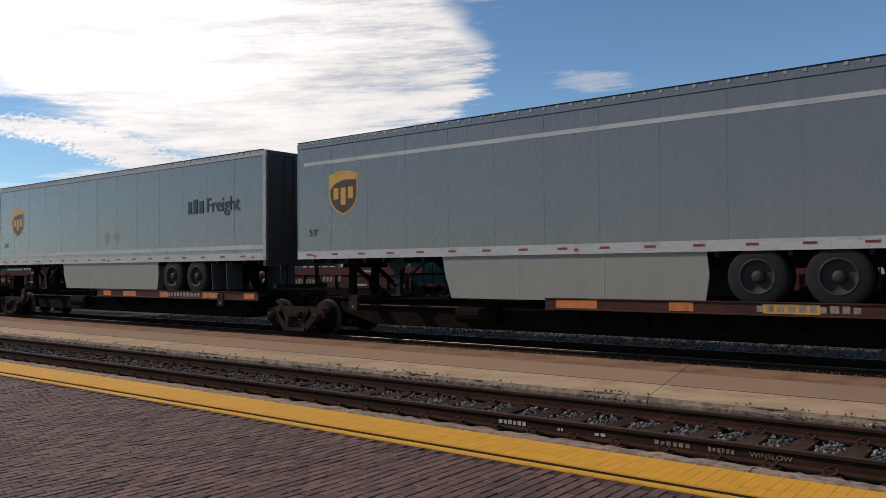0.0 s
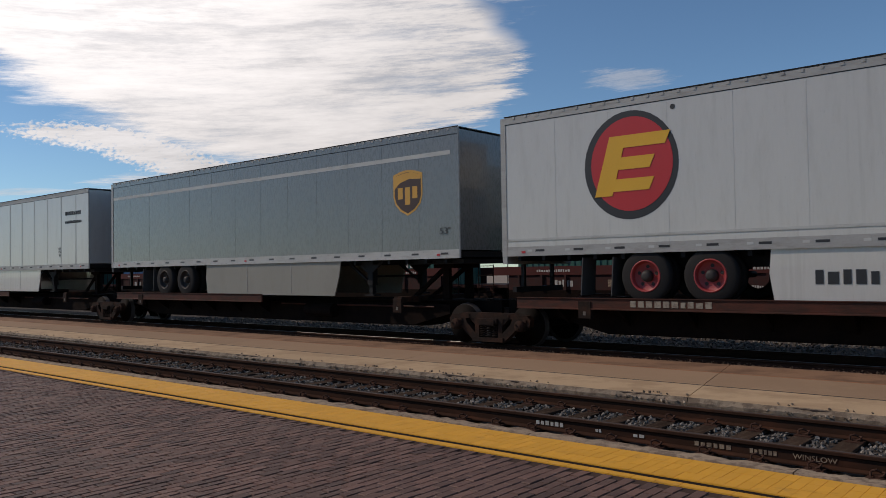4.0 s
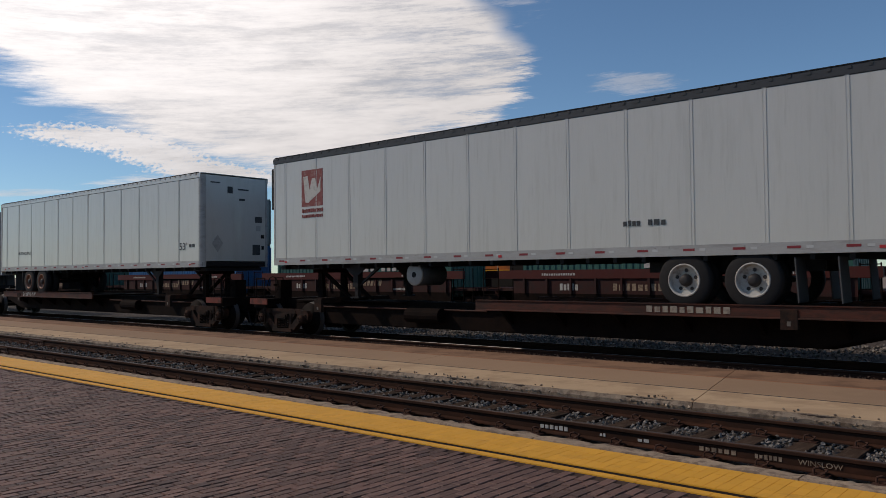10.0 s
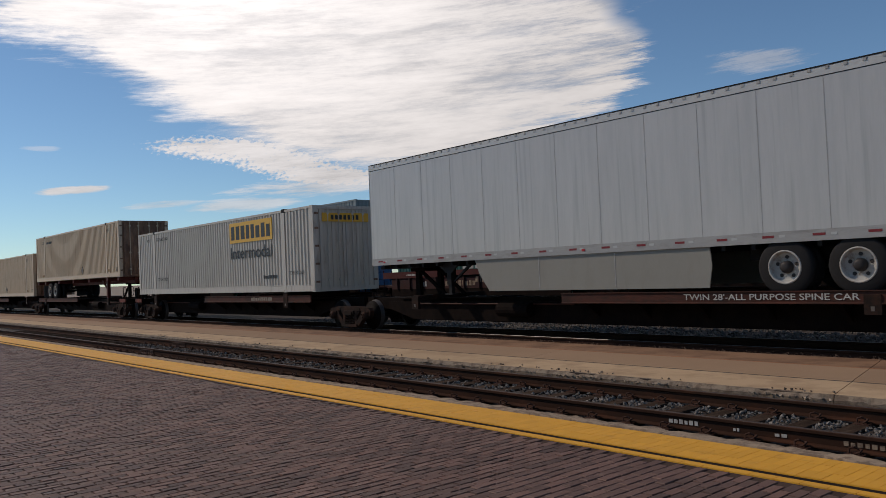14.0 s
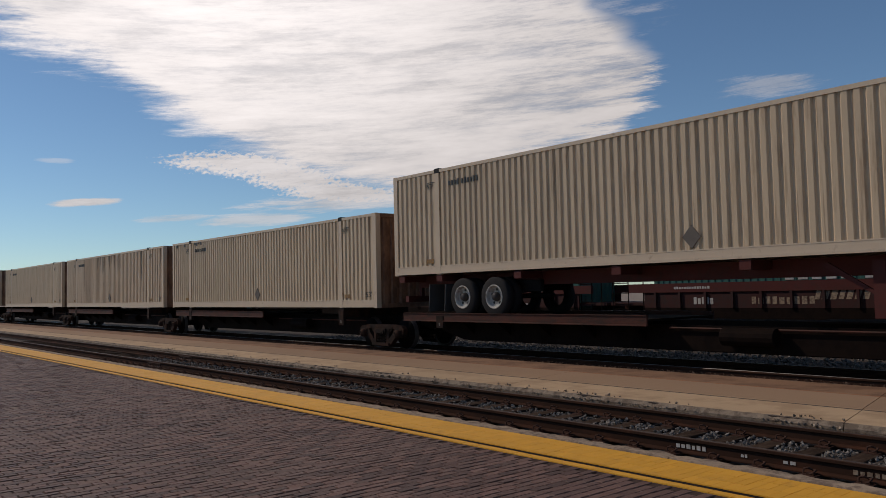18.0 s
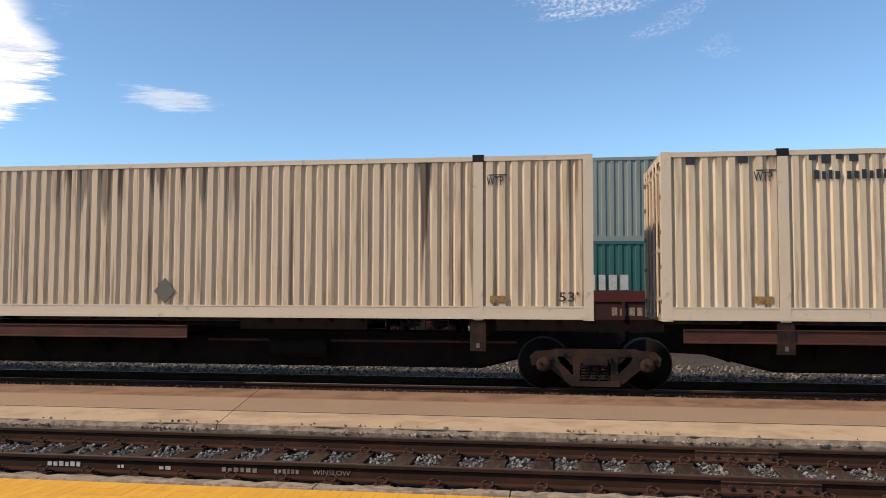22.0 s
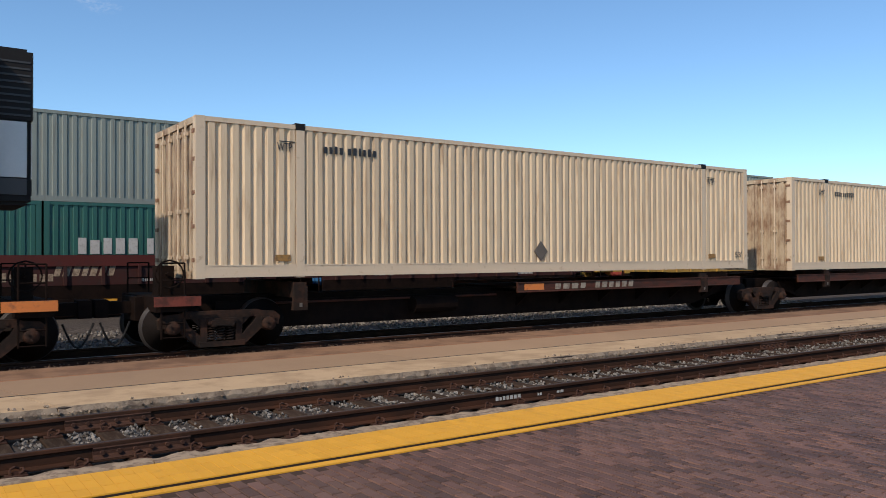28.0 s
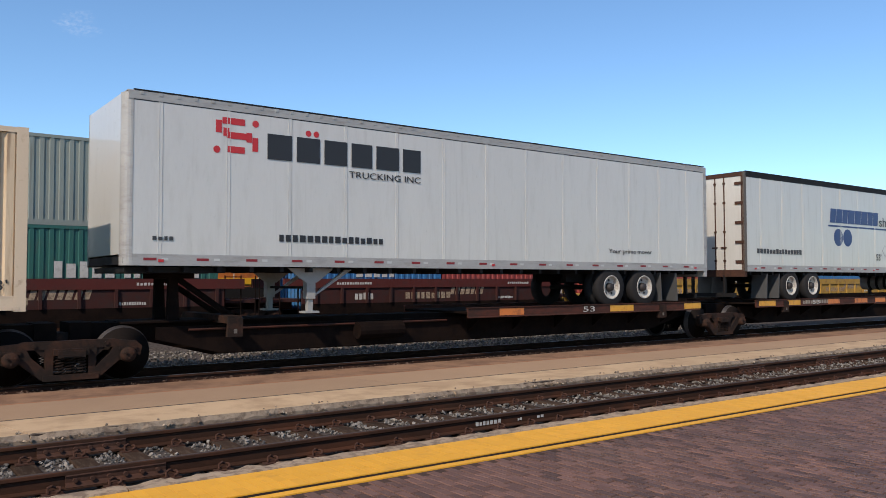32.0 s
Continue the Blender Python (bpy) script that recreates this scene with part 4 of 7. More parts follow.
def bogie(parent, x1, x2, rim="rim_white", floor=2.02, flaps=True):
    """Tandem axle at x1 and x2 with dual wheels, suspension frame and mud flaps."""
    zc = DECK + 0.51
    for x in (x1, x2):
        w = new("wheel", ROAD_WHEELS[rim][0])
        w.parent, w.location = parent, (x, -HALF + 0.32, zc)
        r = new("rim", ROAD_WHEELS[rim][1])
        r.parent = w
        inner = new("inner_wheel", ROAD_WHEELS[rim][0])
        inner.parent, inner.location = parent, (x, -HALF + 0.62, zc)
        w2 = new("wheel", ROAD_WHEELS[rim][0])
        w2.parent, w2.matrix_basis = parent, pose(x, HALF - 0.32, zc, 0, 0, 180)
        bm = bmesh.new()
        rod(bm, (x, -0.95, zc), (x, 0.95, zc), 0.07, 10)
        part("axle", bm, "black", parent)
    a, b = min(x1, x2) - 1.0, max(x1, x2) + 1.0
    bm = boxes((a, b, -0.62, -0.50, floor - 0.30, floor - 0.02), (a, b, 0.50, 0.62, floor - 0.30, floor - 0.02))
    for x in (x1, x2):
        slab_box(bm, x - 0.42, x + 0.42, -0.66, -0.52, zc + 0.08, zc + 0.2)
        slab_box(bm, x - 0.08, x + 0.08, -0.64, 0.64, zc + 0.1, floor - 0.2)
    part("slider_frame", bm, "black", parent)
    if flaps:
        mid = (x1 + x2) / 2
        sg = 1 if mid > TL / 2 else -1
        for xf in (mid + sg * 1.32, mid + sg * 2.0):
            for y in (-1.0, 1.0):
                bm = bmesh.new()
                prism(bm, [(xf, floor - 0.06), (xf + 0.02, floor - 0.06), (xf + 0.02 + 0.05 * sg, DECK + 0.14), (xf + 0.05 * sg, DECK + 0.12)], y - 0.27, y + 0.27)
                part("mud_flap", bm, "flap", parent)


def door_end(parent, x, side, body, zb, zt, bars="alu_rail"):
    """Rear doors: frame, two leaves, lock rods, hinges. side: the way the doors face along x."""
    f = 0.03 * side
    bm = boxes((x, x - 0.12 * side, -HALF, -HALF + 0.09, zb, zt), (x, x - 0.12 * side, HALF - 0.09, HALF, zb, zt), (x, x - 0.12 * side, -HALF, HALF, zt - 0.11, zt), (x, x - 0.12 * side, -HALF, HALF, zb - 0.16, zb + 0.05))
    part("door_frame", bm, bars, parent)
    for s in (-1, 1):
        y0, y1 = (0.006, HALF - 0.095) if s > 0 else (-HALF + 0.095, -0.006)
        d = part("door", boxes((x - 0.08 * side, x - 0.02 * side, y0, y1, zb + 0.055, zt - 0.115)), body, parent)
        for q in (0.30, 0.62):
            bm = bmesh.new()
            y = s * q
            rod(bm, (x - 0.005 * side, y, zb - 0.02), (x - 0.005 * side, y, zt - 0.06), 0.018, 6)
            slab_box(bm, x - 0.02 * side, x + 0.02 * side, y - 0.06, y + 0.12, zb + 0.72, zb + 0.76)
            for zz in (0.3, 1.2, 2.1, 2.7):
                slab_box(bm, x - 0.02 * side, x + 0.015 * side, y - 0.04, y + 0.04, zb + zz, zb + zz + 0.06)
            part("lock_rod", bm, bars, d)
        for zz in (0.25, 0.85, 1.45, 2.05, 2.65):
            part("hinge", boxes((x - 0.03 * side, x + 0.012 * side, s * (HALF - 0.30), s * (HALF - 0.02), zb + zz, zb + zz + 0.09)), bars, d)
    bm = boxes((x, x - 0.10 * side, -0.95, 0.95, zb - 0.78, zb - 0.66), (x, x - 0.08 * side, -0.62, -0.54, zb - 0.68, zb - 0.1), (x, x - 0.08 * side, 0.54, 0.62, zb - 0.68, zb - 0.1))
    part("bumper", bm, "black", parent)


_made = {}


def floor_beam_mesh():
    if "beam" not in _made:
        _made["beam"] = mesh_of(boxes((-0.04, 0.04, -HALF + 0.06, HALF - 0.06, -0.10, 0.02)), "floor_beam", "black")
    return _made["beam"]


def tape_mesh(key, w, h):
    k = (key, round(w, 3), h)
    if k not in _made:
        _made[k] = mesh_of(boxes((-w / 2, w / 2, -0.0025, 0.001, 0, h)), "reflective_tape", key)
    return _made[k]


def tape_row(parent, X, a, b, z, h=0.05, step=0.92, keys=("red_tape", "white_tape"), y=-1.3115, dash=0.22):
    """Coloured and pale reflective dashes along a bottom rail."""
    for key, o in zip(keys, (0.0, 0.31)):
        w = dash * (0.5 if o else 1)
        x = a
        while x + 0.6 < b:
            shared("reflective_tape", tape_mesh(key, w, h), parent, pose(X(x + o + w / 2), y, z))
            x += step


def van_trailer(u, nose_right, body, label, zb=2.02, zt=5.03, panels=0.0, ribs=False, rim="rim_white", wheels=(12.0, 13.25), skirt=None, skirt_key="skirt",
                top_key="alu_rail", stripe=None, low_stripe=None, rounded=True, roof_band=0.0, tape="dash", legs=3.2, reefer=None, doors=None, group="trailers on the train", seam_key=None, rail_h=0.20, first_seam=0.62, door_bars=None, leg_key=None, tape_keys=("red_tape", "white_tape"), corner_key="alu_rail"):
    """A 53-foot road trailer riding on the train. Measured from its nose."""
    t = on_train(thing("semi_trailer", label, "trailer", group), u)
    X = (lambda x: TL - x) if nose_right else (lambda x: x)
    side = -1 if nose_right else 1        # way the rear faces
    # box: a rounded front plan, drawn up
    r = 0.16 if rounded else 0.02
    plan = []
    for cy, a0 in ((-HALF + r, 270), (HALF - r, 180)):
        rng_ = range(0, 91, 15)
        for a in rng_:
            ang = radians(a0 - a)
            plan.append((r + r * math.cos(ang), cy + r * math.sin(ang)))
    pts = [(TL - 0.11, -HALF)] + plan + [(TL - 0.11, HALF)]
    bm = bmesh.new()
    if ribs:
        # horizontally fluted side sheets on a plain core
        prism(bm, [(X(x), y * 0.985) for x, y in pts], zb + rail_h, zt - 0.06, 'z')
    else:
        prism(bm, [(X(x), y) for x, y in pts], zb + rail_h - 0.01, zt - 0.06, 'z')
    bx = part("box", bm, body, t)
    if ribs:
        bm = bmesh.new()
        z = zb + rail_h + 0.02
        prof = []
        k = 0
        while z < zt - 0.42 - roof_band:
            h = 0.10 if k % 2 else 0.21
            prof += [(-HALF, z), (-HALF, z + h - 0.03), (-HALF - 0.016, z + h - 0.022), (-HALF - 0.016, z + h - 0.004), (-HALF, z + h)]
            z += h
            k += 1
        prof += [(-HALF, zt - 0.1), (-HALF + 0.03, zt - 0.1), (-HALF + 0.03, zb + rail_h + 0.02)]
        prism(bm, prof, X(r), X(TL - 0.11), 'x')
        part("side_sheet", bm, body, t)
        for zz, hh in ((zb + 0.44, 0.05), (zt - 0.22, 0.05)):
            bm = bmesh.new()
            rod(bm, (X(0.3), -HALF - 0.016, zz), (X(TL - 0.12), -HALF - 0.016, zz), 0.026, 8)
            part("rub_rail", bm, "alu_rail", t)
    # vertical panel seams with rivet strips
    if panels:
        x = first_seam
        n = 0
        while x < TL - 0.4:
            bm = boxes((X(x - 0.028), X(x + 0.028), -HALF - 0.004, -HALF + 0.01, zb + rail_h, zt - 0.1))
            slab_box(bm, X(x - 0.034), X(x - 0.024), -HALF - 0.008, -HALF + 0.01, zb + rail_h, zt - 0.1)
            slab_box(bm, X(x + 0.024), X(x + 0.034), -HALF - 0.008, -HALF + 0.01, zb + rail_h, zt - 0.1)
            part("panel_seam", bm, seam_key or body, t)
            x += panels
    else:
        x = 1.25
        while x < TL - 0.5 and not ribs:
            bm = boxes((X(x - 0.006), X(x + 0.006), -HALF - 0.003, -HALF + 0.01, zb + rail_h, zt - 0.1))
            part("panel_seam", bm, seam_key or body, t)
            x += 1.23
    # roof and rails
    bm = bmesh.new()
    prism(bm, [(-HALF - 0.012, zt - 0.16 - roof_band), (-HALF + 0.03, zt - 0.16 - roof_band), (-HALF + 0.03, zt - 0.01), (HALF - 0.03, zt - 0.01), (HALF - 0.03, zt - 0.16), (HALF + 0.012, zt - 0.16), (HALF + 0.012, zt - 0.02), (HALF - 0.05, zt + 0.004), (-HALF + 0.05, zt + 0.004), (-HALF - 0.012, zt - 0.02)], X(r * 0.5), X(TL - 0.10), 'x')
    part("roof", bm, top_key, t)
    part("roof_edge", boxes((X(r), X(TL - 0.1), -HALF - 0.016, -HALF + 0.02, zt - 0.006, zt + 0.014)), "black", t)
    part("drip_line", boxes((X(r), X(TL - 0.1), -HALF - 0.004, -HALF + 0.02, zt - 0.175 - roof_band, zt - 0.161 - roof_band)), "dark", t)
    bm = bmesh.new()
    x = 0.3
    while x < TL - 0.2:
        slab_box(bm, X(x - 0.03), X(x + 0.03), -HALF - 0.022, -HALF, zt - 0.07, zt - 0.015)
        x += 0.31
    tagged(part("roof_rivet_row", bm, "alu_rail" if top_key != "dark" and top_key != "black" else top_key, t), kind="stuff")
    rail_key = "alu_rail" if body != "grey_paint" else "stripe"
    part("bottom_rail", boxes((X(r), X(TL - 0.02), -HALF - 0.010, -HALF + 0.05, zb, zb + rail_h)), rail_key, t)
    part("bottom_rail", boxes((X(r), X(TL - 0.02), HALF - 0.05, HALF + 0.010, zb, zb + rail_h)), rail_key, t)
    part("floor", boxes((X(0.03), X(TL - 0.05), -HALF + 0.052, HALF - 0.052, zb + 0.02, zb + 0.16)), "black", t)
    x = 0.5
    while x < TL - 0.2:
        shared("floor_beam", floor_beam_mesh(), t, pose(X(x), 0, zb))
        x += 0.61
    tape_row(t, X, 0.35, TL - 0.3, zb + rail_h * 0.55 - 0.02, 0.045, keys=tape_keys)
    bm = bmesh.new()
    x = 0.4
    while x < TL - 0.2:
        slab_box(bm, X(x - 0.009), X(x + 0.009), -HALF - 0.016, -HALF, zb + 0.03, zb + 0.048)
        slab_box(bm, X(x + 0.14), X(x + 0.158), -HALF - 0.016, -HALF, zb + 0.15, zb + 0.168)
        x += 0.28
    tagged(part("rivet_row", bm, "alu_rail", t), kind="stuff")
    if stripe:
        part("white_stripe", boxes((X(0.25), X(TL - 0.12), -HALF - 0.005, -HALF + 0.005, zt - stripe[0], zt - stripe[0] + stripe[1])), "stripe", t)
    if low_stripe:
        part("rub_rail", boxes((X(0.25), X(TL - 0.12), -HALF - 0.012, -HALF + 0.005, zb + low_stripe[0], zb + low_stripe[0] + low_stripe[1])), "stripe", t)
    # corner posts
    bm = boxes((X(TL - 0.13), X(TL - 0.0), -HALF - 0.012, -HALF + 0.05, zb, zt - 0.02))
    part("corner_post", bm, corner_key, t)
    for a in (-1, 1):
        bm = bmesh.new()
        pl = [(r + (r + 0.008) * math.cos(radians(q)), a * (HALF - r) + a * (r + 0.008) * math.sin(radians(180 - q))) for q in range(90, 181, 15)]
        pl2 = [(r + (r - 0.03) * math.cos(radians(q)), a * (HALF - r) + a * (r - 0.03) * math.sin(radians(180 - q))) for q in range(180, 89, -15)]
        prism(bm, [(X(p), q) for p, q in pl + pl2], zb, zt - 0.05, 'z')
        part("front_corner", bm, "alu_rail" if not ribs else body, t)
    door_end(t, X(TL), side, doors or body, zb, zt - 0.03, door_bars or ("alu_rail" if body != "grey_paint" else "dark"))
    # lamps on the side
    bm = bmesh.new()
    for x in (0.6, TL / 2, TL - 0.6):
        slab_box(bm, X(x), X(x + 0.09), -HALF - 0.022, -HALF, zb + 0.06, zb + 0.11)
    part("marker_lamp", bm, "red", t)
    # king-pin plate, landing legs
    bm = boxes((X(0.1), X(1.9), -1.05, 1.05, zb - 0.12, zb - 0.02))
    part("coupler_plate", bm, "black", t)
    for s in (-1, 1):
        y = s * 0.95
        bm = bmesh.new()
        slab_box(bm, X(legs - 0.09), X(legs + 0.09), y - 0.09, y + 0.09, zb - 0.62, zb - 0.02)
        slab_box(bm, X(legs - 0.055), X(legs + 0.055), y - 0.055, y + 0.055, zb - 0.86, zb - 0.6)
        slab_box(bm, X(legs - 0.16), X(legs + 0.16), y - 0.13, y + 0.13, zb - 0.90, zb - 0.86)
        prism(bm, [(X(legs + 0.08), zb - 0.55), (X(legs + 0.14), zb - 0.55), (X(legs + 0.95), zb - 0.04), (X(legs + 0.8), zb - 0.04)], y - 0.03, y + 0.03)
        prism(bm, [(X(legs - 0.5), zb - 0.02), (X(legs + 0.5), zb - 0.02), (X(legs + 0.12), zb - 0.3), (X(legs - 0.12), zb - 0.3)], y - 0.1, y - 0.06)
        part("landing_leg", bm, leg_key or ("black" if not ribs else "alu_rail"), t)
    bm = bmesh.new()
    rod(bm, (X(legs), -0.95, zb - 0.4), (X(legs), 0.95, zb - 0.4), 0.03, 6)
    part("leg_shaft", bm, "black", t)
    bogie(t, X(wheels[0]), X(wheels[1]), rim, zb)
    if skirt:
        a, b, drop, cut = skirt
        bm = bmesh.new()
        prism(bm, [(X(a), zb), (X(b), zb), (X(b + 0.04), zb - drop * 0.45), (X(b - 0.04), zb - drop), (X(a + cut), zb - drop), (X(a + cut * 0.3), zb - drop * 0.45)], -HALF + 0.035, -HALF + 0.06)
        part("side_skirt", bm, skirt_key, t)
        bm = bmesh.new()
        prism(bm, [(X(a), zb), (X(b), zb), (X(b), zb - drop), (X(a + cut), zb - drop)], HALF - 0.06, HALF - 0.035)
        part("side_skirt", bm, skirt_key, t)
        bm = boxes(*[(X(q), X(q + 0.02), -HALF + 0.030, -HALF + 0.036, zb - drop + 0.06, zb - 0.02) for q in (a + (b - a) * 0.33, a + (b - a) * 0.66)])
        part("skirt_joint", bm, "alu_rail", t)
    if reefer:
        lo, hi, key, dp = reefer if len(reefer) == 4 else (*reefer, 0.42)
        bm = bmesh.new()
        slab_box(bm, X(0.0), X(-dp), -0.95, 0.95, lo, hi)
        bmesh.ops.bevel(bm, geom=bm.edges[:], offset=0.06, segments=2, affect='EDGES')
        un = part("cooling_unit", bm, key, t)
        zm = lo + (0.54 if key == "black" else 0.42) * (hi - lo)
        bm = boxes((X(-0.05), X(-dp - 0.02), -0.97, 0.97, zm, hi - 0.06))
        part("grille", bm, "black", un)
        bm = bmesh.new()
        for k in range(9):
            zz = zm + 0.06 + (hi - 0.2 - zm) * k / 9
            slab_box(bm, X(-dp - 0.015), X(-dp - 0.03), -0.9, 0.9, zz, zz + 0.03)
            slab_box(bm, X(-0.06), X(-dp + 0.02), -0.98, -0.972, zz, zz + 0.03)
        part("louvre", bm, "dark", un)
        if key == "black":
            # pale access panel below the grille, grey sill under it
            for za, zc, k in ((lo + 0.44, zm - 0.03, "reefer_white"), (lo + 0.16, lo + 0.42, "flap")):
                bm = boxes((X(-0.08), X(-dp + 0.07), -0.975, -0.945, za, zc), (X(-dp - 0.018), X(-dp + 0.01), -0.86, 0.86, za, zc))
                part("access_panel", bm, k, un)
        else:
            part("hatch", boxes((X(-0.12), X(-0.34), -0.958, -0.945, lo + 0.25, lo + 0.55)), "black", un)
    return t, X


def shield(parent, x, z, w, h, y=-1.305):
    """Shield emblem: gold rim, dark field, gold crest, plain bars for its letters."""
    def outline(k, dz=0.0):
        a, b = w / 2 * k, h / 2 * k
        top = [(-a + 2 * a * i / 8, b * (0.82 + 0.18 * math.sin(math.pi * i / 8))) for i in range(9)]
        bot = [(a, -b * 0.15), (a * 0.86, -b * 0.5), (a * 0.5, -b * 0.8), (0, -b), (-a * 0.5, -b * 0.8), (-a * 0.86, -b * 0.5), (-a, -b * 0.15)]
        return [(x + p, z + q + dz) for p, q in top + bot]
    bm = bmesh.new()
    prism(bm, outline(1.0), y, y + 0.006)
    em = part("emblem", bm, "gold", parent, "gold-rimmed shield emblem")
    bm = bmesh.new()
    prism(bm, outline(0.90), y - 0.003, y)
    part("field", bm, "brown", em)
    bm = bmesh.new()
    a, b = w / 2 * 0.9, h / 2 * 0.9
    prism(bm, [(x - a, z + b * 0.82), (x - a * 0.4, z + b * 0.95), (x + a * 0.3, z + b * 0.99), (x + a, z + b * 0.82), (x + a, z + b * 0.62), (x + a * 0.1, z + b * 0.66), (x - a * 0.6, z + b * 0.5), (x - a, z + b * 0.2)], y - 0.005, y - 0.003)
    part("crest", bm, "gold", em)
    strokes = []
    for k, (low, top) in enumerate(((0.13, 0.12), (0.26, 0.12), (0.13, 0.13))):
        cx = x + (k - 1) * w * 0.25
        strokes.append((cx - w * 0.085, cx + w * 0.085, y - 0.006, y - 0.003, z - h * low, z + h * top))
    for q in strokes:
        part("bar", boxes(q), "gold", em)


def disc(parent, name, x, z, rx, rz, key, y=-1.306, t=0.005, label=""):
    bm = bmesh.new()
    prism(bm, [(x + rx * math.cos(2 * math.pi * i / 40), z + rz * math.sin(2 * math.pi * i / 40)) for i in range(40)], y, y + t)
    return part(name, bm, key, parent, label)


def placard(parent, x, z, s, key, y=-1.306):
    bm = bmesh.new()
    prism(bm, [(x - s, z), (x, z - s), (x + s, z), (x, z + s)], y, y + 0.005)
    return part("placard", bm, key, parent)


def corrugated(bm, x0, x1, z0, z1, y, depth, pitch, mi=0, inward=1, land=0.40, slope=0.09):
    """A sheet with upright trapezoid ridges between x0 and x1, whose outer face lies at y."""
    n = max(2, round((x1 - x0) / pitch))
    p = (x1 - x0) / n
    xs = []
    for i in range(n):
        a = x0 + i * p
        xs += [(a, depth), (a + land * p, depth), (a + (land + slope) * p, 0.0), (a + (1 - slope) * p, 0.0)]
    xs.append((x1, depth))
    lo = [bm.verts.new((x, y + inward * d, z0)) for x, d in xs]
    hi = [bm.verts.new((x, y + inward * d, z1)) for x, d in xs]
    for i in range(len(xs) - 1):
        f = bm.faces.new((lo[i], lo[i + 1], hi[i + 1], hi[i])) if inward > 0 else bm.faces.new((lo[i + 1], lo[i], hi[i], hi[i + 1]))
        f.material_index = mi


_box_cache = {}


